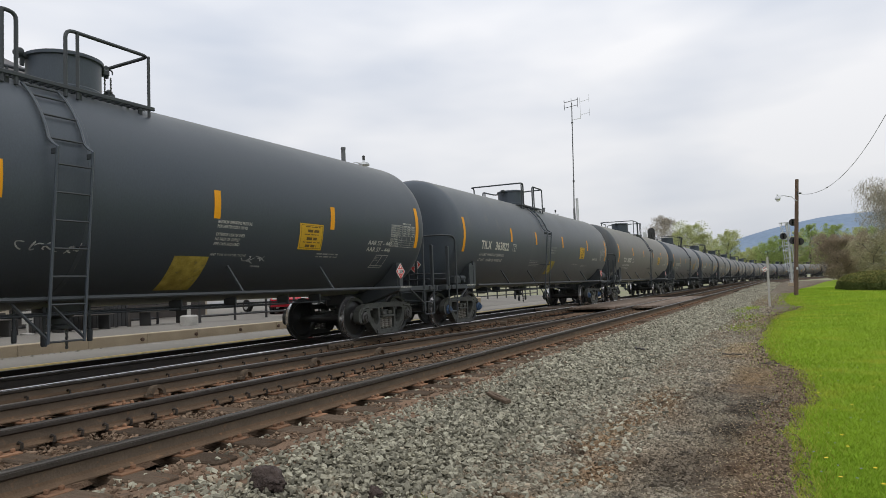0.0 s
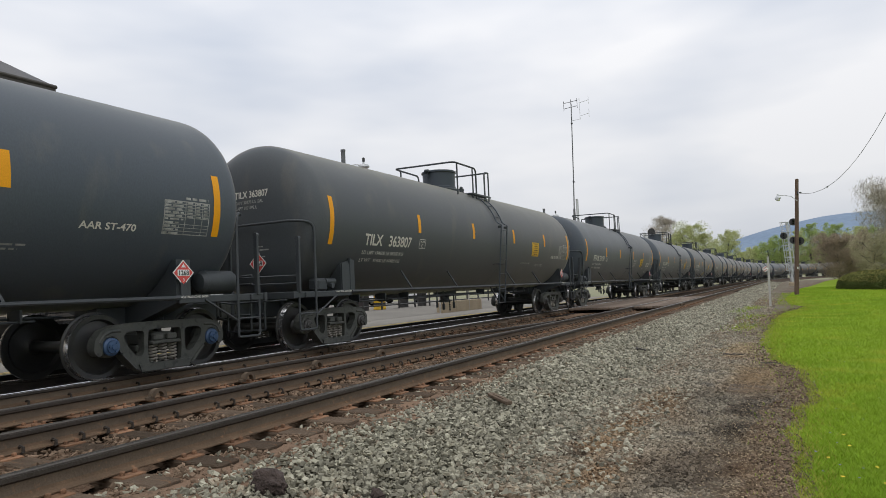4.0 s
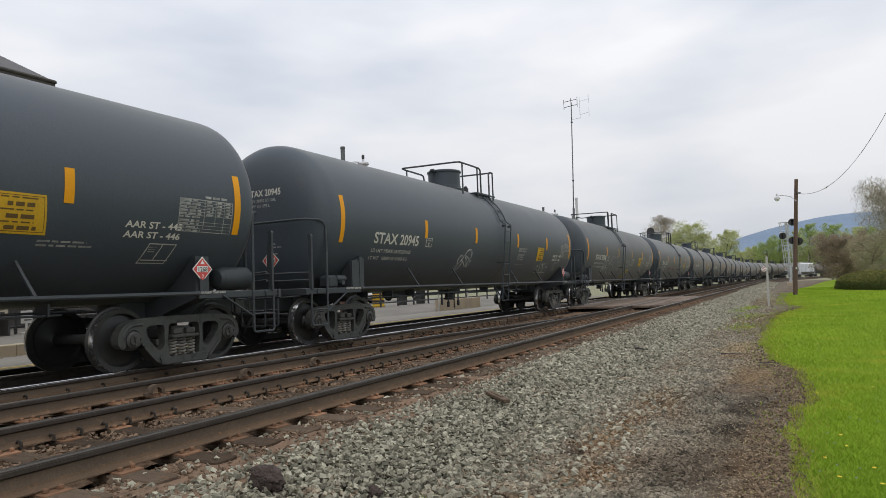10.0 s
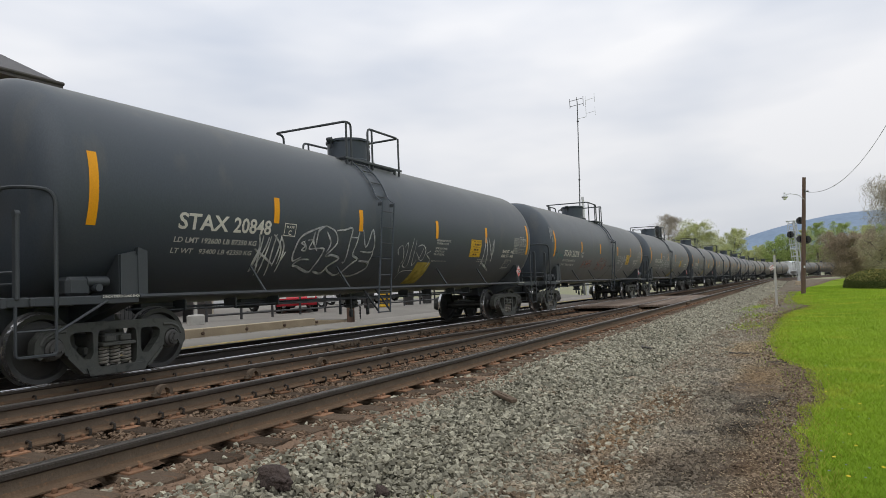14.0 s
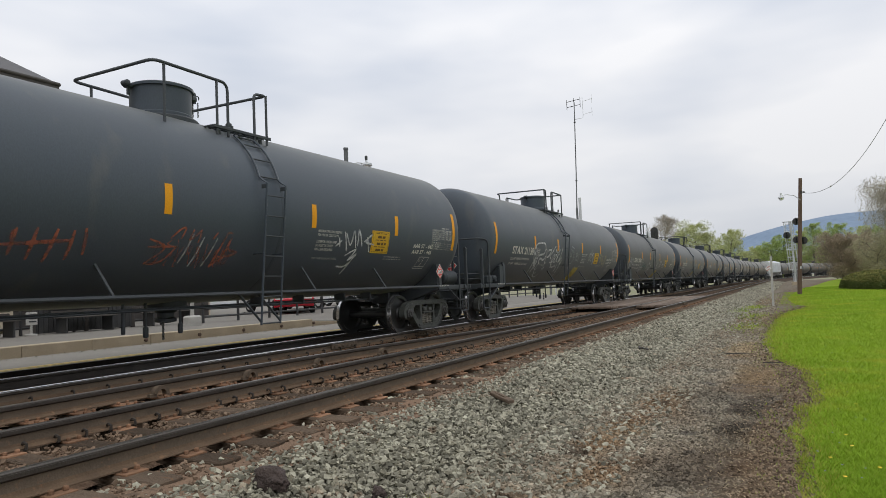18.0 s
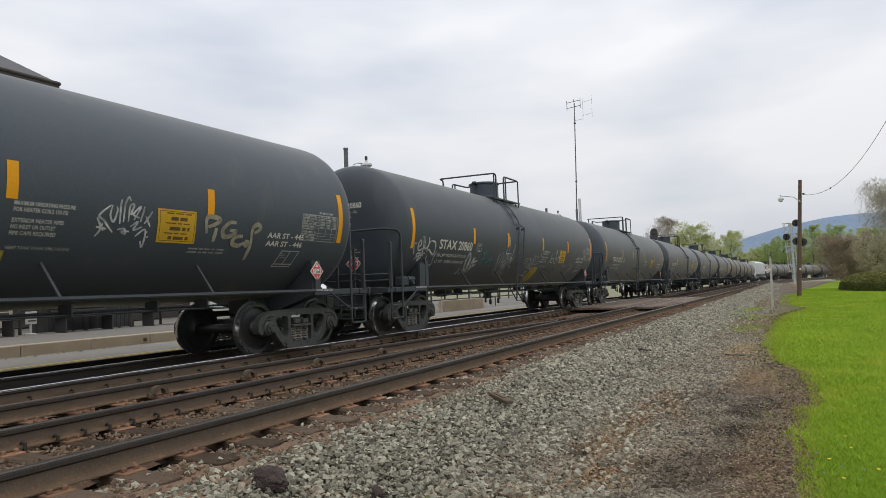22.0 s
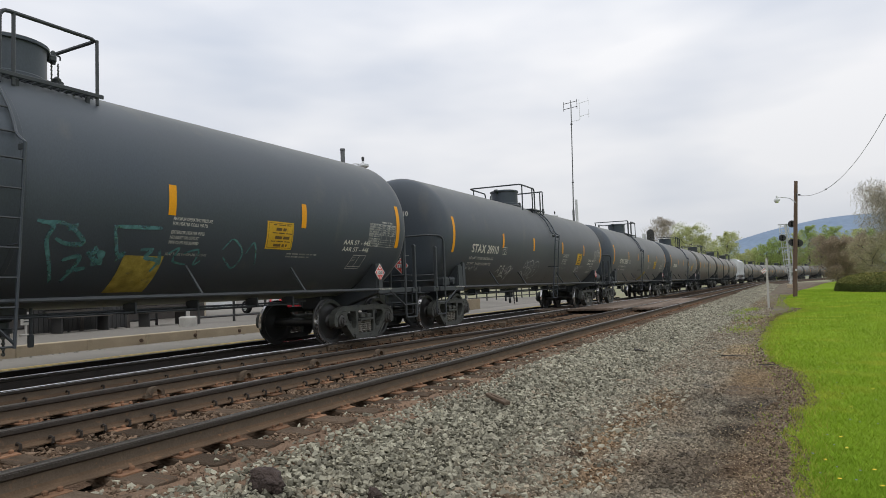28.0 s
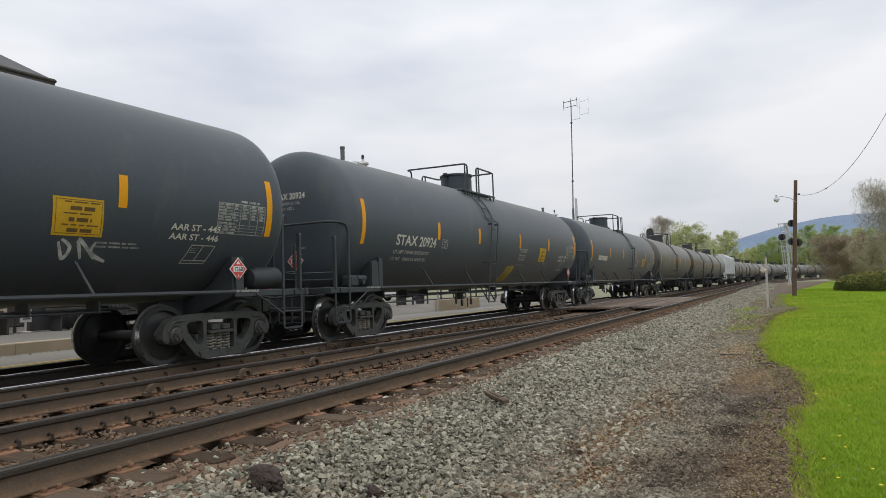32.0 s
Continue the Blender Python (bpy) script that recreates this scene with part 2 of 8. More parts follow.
GREY_ROOF = mat("grey_metal_roof", (0.25, 0.265, 0.28), (0.21, 0.22, 0.235), rough=0.6, scale=1, bump=0.05)
RED_ROOF = mat("red_awning", (0.38, 0.055, 0.045), (0.30, 0.045, 0.04), rough=0.7, scale=2, bump=0.1)
GLASS = mat("dark_window_glass", (0.03, 0.035, 0.04), rough=0.08, bump=0.0, other=(0.02, 0.024, 0.028))
POLE = mat("creosoted_pole", (0.135, 0.085, 0.060), (0.095, 0.06, 0.043), rough=0.9, scale=3, fine=50, bump=0.5, stretch=(3, 3, 0.2))
GALV = mat("galvanised_steel", (0.62, 0.63, 0.63), (0.50, 0.51, 0.51), rough=0.5, metal=0.3, scale=4, bump=0.05)
DARKSTEEL = mat("dark_painted_steel", (0.03, 0.031, 0.033), (0.05, 0.048, 0.045), rough=0.6, scale=5, bump=0.05)
POST_WHITE = mat("pale_post_paint", (0.50, 0.485, 0.45), (0.38, 0.365, 0.33), rough=0.8, scale=5, bump=0.1, spec=0.2)
WOODGREY = mat("weathered_stick", (0.175, 0.130, 0.092), (0.105, 0.078, 0.056), rough=0.9, scale=6, fine=50, bump=0.4, stretch=(1, 6, 1), spec=0.15)
CLOD = mat("dark_brown_clod", (0.075, 0.052, 0.042), (0.045, 0.032, 0.027), rough=0.95, scale=7, fine=40, bump=1.0, depth=0.03)
BARK = mat("tree_bark", (0.115, 0.095, 0.08), (0.075, 0.062, 0.052), rough=0.95, scale=5, fine=30, bump=0.4)
LEAF = mat("spring_leaf", (0.390, 0.470, 0.170), (0.310, 0.390, 0.130), rough=0.8, scale=0.4, fine=3, bump=0.0, per_piece=-0.25, thin=0.5, spec=0.2)
LEAF_PALE = mat("pale_spring_bud", (0.530, 0.550, 0.270), (0.430, 0.460, 0.215), rough=0.8, scale=0.4, fine=3, bump=0.0, per_piece=-0.22, thin=0.5, spec=0.2)
LEAF_DARK = mat("darker_leaf", (0.297, 0.341, 0.143), (0.231, 0.275, 0.110), rough=0.8, scale=0.4, fine=3, bump=0.0, per_piece=-0.25, thin=0.5, spec=0.2)
LEAF_BROWN = mat("purple_brown_leaf", (0.375, 0.305, 0.220), (0.310, 0.255, 0.180), rough=0.8, scale=0.4, fine=3, bump=0.0, per_piece=-0.22, thin=0.5, spec=0.2)
TWIG = mat("bare_twig", (0.420, 0.380, 0.310), (0.330, 0.295, 0.240), rough=0.9, scale=2, bump=0.0, per_piece=-0.3, thin=0.3, spec=0.2)
HEDGE = mat("clipped_hedge_leaf", (0.118, 0.142, 0.042), (0.085, 0.105, 0.030), rough=0.8, scale=0.8, fine=5, bump=0.0, per_piece=-0.4, thin=0.35, spec=0.2)
# The haze over the far ridge is mixed into this blue.
RIDGE = mat("wooded_haze_blue_ridge", (0.225, 0.285, 0.365), (0.190, 0.250, 0.330), rough=1.0, scale=0.004, fine=0.05, bump=0.0, spec=0.0)
HOPPER = mat("pale_hopper_paint", (0.66, 0.68, 0.68), (0.54, 0.55, 0.54), rough=0.6, scale=0.8, fine=30, bump=0.03)
CAR_RED = mat("red_car_paint", (0.55, 0.02, 0.04), (0.5, 0.02, 0.035), rough=0.25, scale=1, bump=0.0)
CAR_WHITE = mat("white_car_paint", (0.72, 0.72, 0.72), (0.66, 0.66, 0.66), rough=0.3, scale=1, bump=0.0)
TYRE = mat("black_tyre", (0.02, 0.02, 0.02), rough=0.9, scale=8, bump=0.1)
HYDRANT = mat("yellow_barrel", (0.75, 0.47, 0.02), (0.62, 0.38, 0.02), rough=0.55, scale=3, bump=0.05)
PLANK = mat("crossing_timber", (0.165, 0.128, 0.100), (0.210, 0.165, 0.130), rough=0.95, scale=3, fine=40, bump=0.4, stretch=(3, 0.3, 1), per_piece=0.25, spec=0.1)
SHOOT = mat("yellowed_hedge_shoot", (0.420, 0.350, 0.120), (0.320, 0.300, 0.095), rough=0.8, scale=1.2, fine=5, bump=0.0, per_piece=-0.35, thin=0.45, spec=0.2)
RUST_DIRT = mat("rusty_track_dirt", (0.248, 0.161, 0.106), (0.176, 0.123, 0.086), rough=0.97, scale=2.2, fine=60, bump=0.9, depth=0.02, third=(0.116, 0.086, 0.064), third_at=0.55, spec=0.06)
MULCH = mat("dark_mulch_litter", (0.125, 0.090, 0.062), (0.200, 0.148, 0.098), rough=0.95, scale=3, fine=40, bump=0.3, per_piece=-0.55, spec=0.1)
FADED_RED = mat("faded_red_sign", (0.52, 0.22, 0.19), (0.60, 0.38, 0.34), rough=0.7, scale=6, bump=0.0)
LEAF_OLIVE = mat("tan_olive_bud", (0.450, 0.410, 0.270), (0.360, 0.335, 0.215), rough=0.8, scale=0.4, fine=3, bump=0.0, per_piece=-0.25, thin=0.5, spec=0.2)
CLEAN_TANK = mat("clean_tank_paint", (0.047, 0.060, 0.076), (0.059, 0.071, 0.085), rough=0.48, scale=0.7, fine=60, bump=0.03, stretch=(1, 1, 0.45), third=(0.068, 0.076, 0.085), third_at=0.66, per_piece=0.1, spec=0.42, graze_sheen=0.24)
# Slightly greyed, with the strongest sheen to imitate grazing reflections.
SHEEN_TANK = mat("sheen_greyed_tank_paint", (0.053, 0.061, 0.070), (0.067, 0.074, 0.078), rough=0.52, scale=0.7, fine=60, bump=0.03, stretch=(1, 1, 0.45), third=(0.082, 0.084, 0.082), third_at=0.58, spec=0.4, graze_sheen=0.45)
CAP_BLUE = mat("blue_bearing_cap", (0.045, 0.095, 0.190), (0.030, 0.060, 0.120), rough=0.5, scale=12, bump=0.1)
BLACK_INK = mat("black_placard_ink", (0.03, 0.03, 0.03), rough=0.7, bump=0.0)
# These blacks hold real oil and, painted in, the shade under the train.
OIL_SHADE_DIRT = mat("oil_shade_black_ballast", (0.010, 0.009, 0.008), (0.017, 0.015, 0.013), rough=0.9, scale=2.0, fine=50, bump=0.9, depth=0.03, spec=0.15)
OIL_SHADE_TIE = mat("oil_shade_black_tie", (0.022, 0.019, 0.016), (0.036, 0.030, 0.025), rough=0.9, scale=4, fine=60, bump=0.8, stretch=(0.25, 3, 1), per_piece=0.3, spec=0.15)
SPRAY_MIST = mat("faint_overspray", (0.50, 0.51, 0.51), (0.40, 0.41, 0.41), rough=0.8, scale=4, bump=0.0)
DRY_BLADE = mat("yellowed_grass_blade", (0.420, 0.400, 0.085), (0.330, 0.360, 0.055), rough=0.8, scale=0.8, fine=10, bump=0.0, per_piece=-0.3, spec=0.1, thin=0.25)
LONE_STONE = mat("single_ballast_stone", (0.275, 0.258, 0.190), (0.165, 0.152, 0.113), rough=0.95, scale=14, fine=90, bump=0.25, per_piece=0.48, third=(0.273, 0.214, 0.152), third_at=0.62, spec=0.05)
RUST_FOOT = mat("dusty_rail_foot", (0.165, 0.110, 0.070), (0.105, 0.075, 0.052), rough=0.95, scale=5, fine=60, bump=0.3, third=(0.240, 0.140, 0.080), third_at=0.6, spec=0.06)
MAST = mat("dull_grey_mast", (0.150, 0.155, 0.160), (0.105, 0.110, 0.115), rough=0.6, metal=0.2, scale=4, bump=0.05)
FLOWER = mat("dandelion_yellow", (0.85, 0.60, 0.01), rough=0.7, bump=0.0, other=(0.8, 0.52, 0.01))
VIOLET = mat("violet_petal", (0.20, 0.19, 0.42), rough=0.7, bump=0.0, other=(0.16, 0.15, 0.36))


def thin_paint(m, least, most):
    """Sprayed paint that covers unevenly."""
    n, l = m.node_tree.nodes, m.node_tree.links
    co, t, r = n.new("ShaderNodeTexCoord"), n.new("ShaderNodeTexNoise"), n.new("ShaderNodeMapRange")
    t.inputs["Scale"].default_value, t.inputs["Detail"].default_value = 7.0, 6.0
    r.inputs["From Min"].default_value, r.inputs["From Max"].default_value = 0.36, 0.64
    r.inputs["To Min"].default_value, r.inputs["To Max"].default_value = least, most
    l.new(co.outputs["Object"], t.inputs["Vector"])
    l.new(t.outputs["Fac"], r.inputs["Value"])
    l.new(r.outputs["Result"], n["Principled BSDF"].inputs["Alpha"])


thin_paint(SPRAY, 0.45, 1.0)
thin_paint(SPRAY_MIST, 0.03, 0.22)
thin_paint(FAINT_SPRAY, 0.20, 0.70)
thin_paint(SPRAY_GREY, 0.45, 0.95)
thin_paint(SPRAY_TEAL, 0.42, 0.95)
thin_paint(SPRAY_RED, 0.30, 0.95)
thin_paint(SPRAY_TAN, 0.65, 1.0)
thin_paint(OLD_YELLOW, 0.65, 0.95)
thin_paint(FAINT, 0.55, 1.0)


def stain(m, spots):
    """Worn and stained places on the ground: each a round spot (x, y, half-widths, colour, strength) with a ragged rim."""
    n, l = m.node_tree.nodes, m.node_tree.links
    b = n["Principled BSDF"]
    colour = b.inputs["Base Color"].links[0].from_socket
    co = n.new("ShaderNodeTexCoord")
    rag = n.new("ShaderNodeTexNoise")
    rag.inputs["Scale"].default_value, rag.inputs["Detail"].default_value = 2.6, 5.0
    l.new(co.outputs["Object"], rag.inputs["Vector"])
    for x, y, rx, ry, tone, strength in spots:
        sub, div, length = (n.new("ShaderNodeVectorMath") for _ in range(3))
        sub.operation, div.operation, length.operation = "SUBTRACT", "MULTIPLY", "LENGTH"
        sub.inputs[1].default_value, div.inputs[1].default_value = (x, y, 0), (1 / rx, 1 / ry, 0)
        l.new(co.outputs["Object"], sub.inputs[0])
        l.new(sub.outputs["Vector"], div.inputs[0])
        l.new(div.outputs["Vector"], length.inputs[0])
        add = n.new("ShaderNodeMath")
        add.operation = "MULTIPLY_ADD"
        add.inputs[1].default_value = 1.9
        l.new(rag.outputs["Fac"], add.inputs[0])
        l.new(length.outputs["Value"], add.inputs[2])
        fade = n.new("ShaderNodeMapRange")
        fade.inputs["From Min"].default_value, fade.inputs["From Max"].default_value = 1.35, 2.15
        fade.inputs["To Min"].default_value, fade.inputs["To Max"].default_value = strength, 0.0
        l.new(add.outputs["Value"], fade.inputs["Value"])
        mix = n.new("ShaderNodeMix")
        mix.data_type, mix.blend_type = "RGBA", "MULTIPLY"
        mix.inputs["B"].default_value = (*tone, 1)
        l.new(fade.outputs["Result"], mix.inputs["Factor"])
        l.new(colour, mix.inputs["A"])
        colour = mix.outputs["Result"]
    l.new(colour, b.inputs["Base Color"])


DARK_STAIN, BROWN_STAIN, TAN_STAIN = (0.44, 0.44, 0.46), (0.92, 0.74, 0.60), (1.10, 0.95, 0.76)
SPOTS = ((-0.58, 6.5, 0.50, 1.7, (0.58, 0.55, 0.53), 0.5), (-0.42, 8.2, 0.40, 1.25, DARK_STAIN, 0.95), (-1.05, 8.7, 0.55, 0.8, DARK_STAIN, 0.6), (-0.80, 5.3, 0.45, 0.85, DARK_STAIN, 0.65),
         (-0.64, 7.0, 0.16, 0.45, DARK_STAIN, 0.7), (-1.15, 4.2, 0.35, 0.5, DARK_STAIN, 0.5), (-1.65, 6.4, 0.28, 1.0, BROWN_STAIN, 1.0), (-1.42, 5.1, 0.30, 0.5, BROWN_STAIN, 0.9),
         (-1.50, 8.4, 0.32, 1.1, BROWN_STAIN, 0.9), (-0.55, 11.0, 0.42, 2.0, TAN_STAIN, 1.0), (-1.85, 4.3, 0.32, 0.35, BROWN_STAIN, 0.9), (-0.25, 5.6, 0.35, 1.6, BROWN_STAIN, 0.8),
         (-1.0, 14.6, 0.5, 1.6, TAN_STAIN, 0.9), (-1.3, 24.0, 0.6, 4.0, BROWN_STAIN, 0.8), (-1.6, 40.0, 0.9, 6.0, BROWN_STAIN, 0.8))
for one in (GRAVEL, PEBBLE, DIRT):
    stain(one, SPOTS)


# ---- building helpers ----
class Shape:
    """Gathers points and faces of one mesh."""

    def __init__(self):
        self.v, self.f = [], []

    def add(self, pts, faces):
        k = len(self.v)
        self.v += [tuple(p) for p in pts]
        self.f += [tuple(i + k for i in f) for f in faces]
        return self

    def box(self, c, s, b=0.008, turn=None):
        """A box with chamfered edges round the centre c, of the size s."""
        hx, hy, hz = s[0] / 2, s[1] / 2, s[2] / 2
        b = min(b, hx * 0.45, hy * 0.45, hz * 0.45)
        pts, key = [], {}
        for sx in (-1, 1):
            for sy in (-1, 1):
                for sz in (-1, 1):
                    for ax in range(3):
                        p = [sx * (hx - b), sy * (hy - b), sz * (hz - b)]
                        p[ax] = (sx * hx, sy * hy, sz * hz)[ax]
                        key[sx, sy, sz, ax] = len(pts)
                        p = Vector(p)
                        pts.append((turn @ p if turn else p) + Vector(c))
        q = key
        faces = []
        for s1 in (-1, 1):
            faces.append([q[s1, -1, -1, 0], q[s1, 1, -1, 0], q[s1, 1, 1, 0], q[s1, -1, 1, 0]][::s1])
            faces.append([q[-1, s1, -1, 1], q[-1, s1, 1, 1], q[1, s1, 1, 1], q[1, s1, -1, 1]][::s1])
            faces.append([q[-1, -1, s1, 2], q[1, -1, s1, 2], q[1, 1, s1, 2], q[-1, 1, s1, 2]][::s1])
            for s2 in (-1, 1):
                d = s1 * s2
                faces.append([q[-1, s1, s2, 1], q[1, s1, s2, 1], q[1, s1, s2, 2], q[-1, s1, s2, 2]][::-d])
                faces.append([q[s1, -1, s2, 0], q[s1, 1, s2, 0], q[s1, 1, s2, 2], q[s1, -1, s2, 2]][::d])
                faces.append([q[s1, s2, -1, 0], q[s1, s2, 1, 0], q[s1, s2, 1, 1], q[s1, s2, -1, 1]][::-d])
                for s3 in (-1, 1):
                    faces.append([q[s1, s2, s3, 0], q[s1, s2, s3, 1], q[s1, s2, s3, 2]][::s1 * s2 * s3])
        return self.add(pts, faces)

    def tube(self, pts, r, n=8, caps=True, r2=None):
        """A round bar along a line of points."""
        pts = [Vector(p) for p in pts]
        rings, up = [], Vector((0.13, 0.31, 0.94))
        m = len(pts)
        for i, p in enumerate(pts):
            d = (pts[min(i + 1, m - 1)] - pts[max(i - 1, 0)]).normalized()
            if i == 0 and abs(d.dot(up)) > 0.95:
                up = Vector((0.95, 0.2, 0.1))
            side = d.cross(up).normalized()
            up = side.cross(d).normalized()
            rr = r if r2 is None else r + (r2 - r) * i / (m - 1)
            rings += [p + (side * math.cos(a) + up * math.sin(a)) * rr for a in (j * math.tau / n for j in range(n))]
        faces = [(i * n + j, i * n + (j + 1) % n, (i + 1) * n + (j + 1) % n, (i + 1) * n + j) for i in range(m - 1) for j in range(n)]
        if caps:
            faces += [tuple(range(n))[::-1], tuple((m - 1) * n + j for j in range(n))]
        return self.add(rings, faces)

    def lathe(self, prof, axis="z", at=(0, 0, 0), n=24, close=True):
        """A turned body: pairs of radius and height along the axis."""
        pts = []
        for r, z in prof:
            for j in range(n):
                a = j * math.tau / n
                c, s = r * math.cos(a), r * math.sin(a)
                p = {"z": (c, s, z), "y": (s, z, c), "x": (z, c, s)}[axis]
                pts.append((p[0] + at[0], p[1] + at[1], p[2] + at[2]))
        m = len(prof)
        faces = [(i * n + j, i * n + (j + 1) % n, (i + 1) * n + (j + 1) % n, (i + 1) * n + j) for i in range(m - 1) for j in range(n)]
        if close:
            faces += [tuple(range(n))[::-1], tuple((m - 1) * n + j for j in range(n))]
        return self.add(pts, faces)

    def prism(self, poly, lo, hi, axis="x"):
        """A flat outline drawn out along an axis; the outline may be hollow-cornered."""
        k = len(poly)

        def put(a, b, c):
            return {"x": (c, a, b), "y": (a, c, b), "z": (a, b, c)}[axis]
        pts = [put(a, b, lo) for a, b in poly] + [put(a, b, hi) for a, b in poly]
        faces = [tuple(range(k))[::-1], tuple(range(k, 2 * k))] + [(i, (i + 1) % k, k + (i + 1) % k, k + i) for i in range(k)]
        return self.add(pts, faces)

    def mesh(self, name, material, smooth=35):
        me = bpy.data.meshes.new(name)
        me.from_pydata(self.v, [], self.f)
        bm = bmesh.new()
        bm.from_mesh(me)
        bmesh.ops.recalc_face_normals(bm, faces=bm.faces)
        bm.to_mesh(me)
        bm.free()
        for one in (material if isinstance(material, (list, tuple)) else [material]):
            me.materials.append(one)
        if smooth:
            me.polygons.foreach_set("use_smooth", [True] * len(me.polygons))
            me.set_sharp_from_angle(angle=radians(smooth))
        me.update()
        return me


def part(name, shape, material, parent, label="", at=None, smooth=35):
    """Links a shape (or a mesh) as one object under a thing or a part."""
    me = shape.mesh(name, material, smooth) if isinstance(shape, Shape) else shape
    ob = new(name, me)
    ob.parent = parent
    if at is not None:
        ob.matrix_basis = at if isinstance(at, Matrix) else Matrix.Translation(at)
    if label:
        ob["label"] = label
    return ob


def thing(name, label, category, group="", kind="", at=None, shape=None, material=None, smooth=35):
    """A top-level thing: an Empty at its base, or one mesh."""
    ob = new(name, shape.mesh(name, material, smooth) if isinstance(shape, Shape) else shape)
    if at is not None:
        ob.matrix_basis = at if isinstance(at, Matrix) else Matrix.Translation(at)
    return tagged(ob, label, category, group, kind)


def raw_mesh(name, verts, faces, material, smooth=False):
    """A large mesh straight from arrays: verts (n, 3), faces (m, 3 or 4)."""
    verts, faces = np.asarray(verts, np.float32), np.asarray(faces, np.int32)
    me = bpy.data.meshes.new(name)
    me.vertices.add(len(verts))
    me.vertices.foreach_set("co", verts.ravel())
    m, k = faces.shape
    me.loops.add(m * k)
    me.loops.foreach_set("vertex_index", faces.ravel())
    me.polygons.add(m)
    me.polygons.foreach_set("loop_start", np.arange(0, m * k, k, dtype=np.int32))
    me.polygons.foreach_set("use_smooth", np.full(m, smooth))
    me.materials.append(material)
    me.update(calc_edges=True)
    me.validate()
    return me


def lettering(words, size, squeeze=1.0, lean=0.0, spacing=1.0):
    """Flat lettering in the built-in font: points (along, up) and faces, from its lower left corner."""
    cu = bpy.data.curves.new("lettering", "FONT")
    cu.body, cu.size, cu.offset, cu.shear, cu.space_character = words, size / 0.73, size * 0.030, lean, spacing
    cu.resolution_u = 3
    ob = bpy.data.objects.new("lettering", cu)
    me = bpy.data.meshes.new_from_object(ob)
    pts = [(v.co.x * squeeze, v.co.y) for v in me.vertices]
    faces = [tuple(p.vertices) for p in me.polygons]
    bpy.data.objects.remove(ob)
    bpy.data.meshes.remove(me)
    bpy.data.curves.remove(cu)
    return pts, faces


# ---- the line of the railway: straight, then a curve to the right far off ----
TRACK, NEAR_TRACK = -9.43, -5.186
BEND, RADIUS = 137.0, 387.0


def along(s, o=TRACK, z=0.0):
    """The place s metres along the line, o metres across (the straight's x)."""
    if s <= BEND:
        return Vector((o, s, z))
    a, r = (s - BEND) / RADIUS, RADIUS - (o - TRACK)
    return Vector((TRACK + RADIUS - r * math.cos(a), BEND + r * math.sin(a), z))


def sweep(shape, prof, steps, close=True, shift=None):
    """Draws an outline of (across, height) along the line."""
    k, pts = len(prof), []
    for s in steps:
        d = shift(s) if shift else 0.0
        pts += [along(s, o + d, z) for o, z in prof]
    n = k if close else k - 1
    faces = [(i * k + j, i * k + (j + 1) % k, (i + 1) * k + (j + 1) % k, (i + 1) * k + j) for i in range(len(steps) - 1) for j in range(n)]
    if close:
        faces += [tuple(range(k))[::-1], tuple((len(steps) - 1) * k + j for j in range(k))]
    return shape.add(pts, faces)


STEPS = [-60, -30, -10, 0, 20, 60, 100, 137] + [137 + 8 * i for i in range(1, 48)]


# ---- ground ----
G = -0.46
sh = Shape()
sh.add([(-4000, -4000, G - 0.05), (4000, -4000, G - 0.05), (4000, 4000, G - 0.05), (-4000, 4000, G - 0.05)], [(0, 1, 2, 3)])
thing("ground", "rough open ground of pale grass and earth", "ground", kind="structure", shape=sh, material=GROUND, smooth=0)


def verge_edge(y):
    """Where the lawn begins, across, at the place y along the line."""
    base = np.interp(y, [-20, 3, 5.0, 5.45, 5.84, 6.29, 6.94, 7.6, 8.25, 8.83, 9.7, 10.6, 11.6, 12.7, 14.1, 16.5, 19.9, 24, 28, 32.7, 34.5, 36, 44, 57, 73, 94, 130, 165],
                     [0.1, 0.0, -0.01, -0.03, -0.05, -0.09, -0.1, -0.02, -0.03, 0.09, 0.12, 0.08, -0.06, -0.31, -0.49, -0.69, -0.66, -0.62, -0.37, 0.40, 0.30, -0.1, -0.43, -0.06, 0.67, 2.4, 5.0, 9.0])
    return float(base) + 0.03 * math.sin(y * 2.3) + 0.02 * math.sin(y * 5.1 + 1)


def strip(left, right, y0, y1, step, z, nx, wob=0.0):
    """A ground sheet between two edges, lightly uneven."""
    ys = np.arange(y0, y1 + step * 0.5, step)
    pts, faces = [], []
    for y in ys:
        a, b = left(y), right(y)
        for i in range(nx + 1):
            x = a + (b - a) * (i / nx)
            dz = wob * (noise.noise(Vector((x * 0.9, y * 0.9, 3))) + 0.4 * noise.noise(Vector((x * 3, y * 3, 7)))) if wob else 0.0
            pts.append((x, y, z(x, y) + dz))
    k = nx + 1
    for r in range(len(ys) - 1):
        for i in range(nx):
            faces.append((r * k + i, r * k + i + 1, (r + 1) * k + i + 1, (r + 1) * k + i))
    return raw_mesh("sheet", pts, faces, GROUND, True)


def level(x, y):
    return G + 0.008


me = strip(lambda y: -2.6 if y < 90 else -2.6 + (y - 90) * 0.02, lambda y: verge_edge(y) - 0.9 - 0.35 * math.sin(y * 0.7), -12, 165, 0.4, level, 10, 0.012)
me.materials[0] = GRAVEL
thing("gravel_path", "flat grey gravel verge beside the railway ballast", "gravel", kind="structure", shape=me)
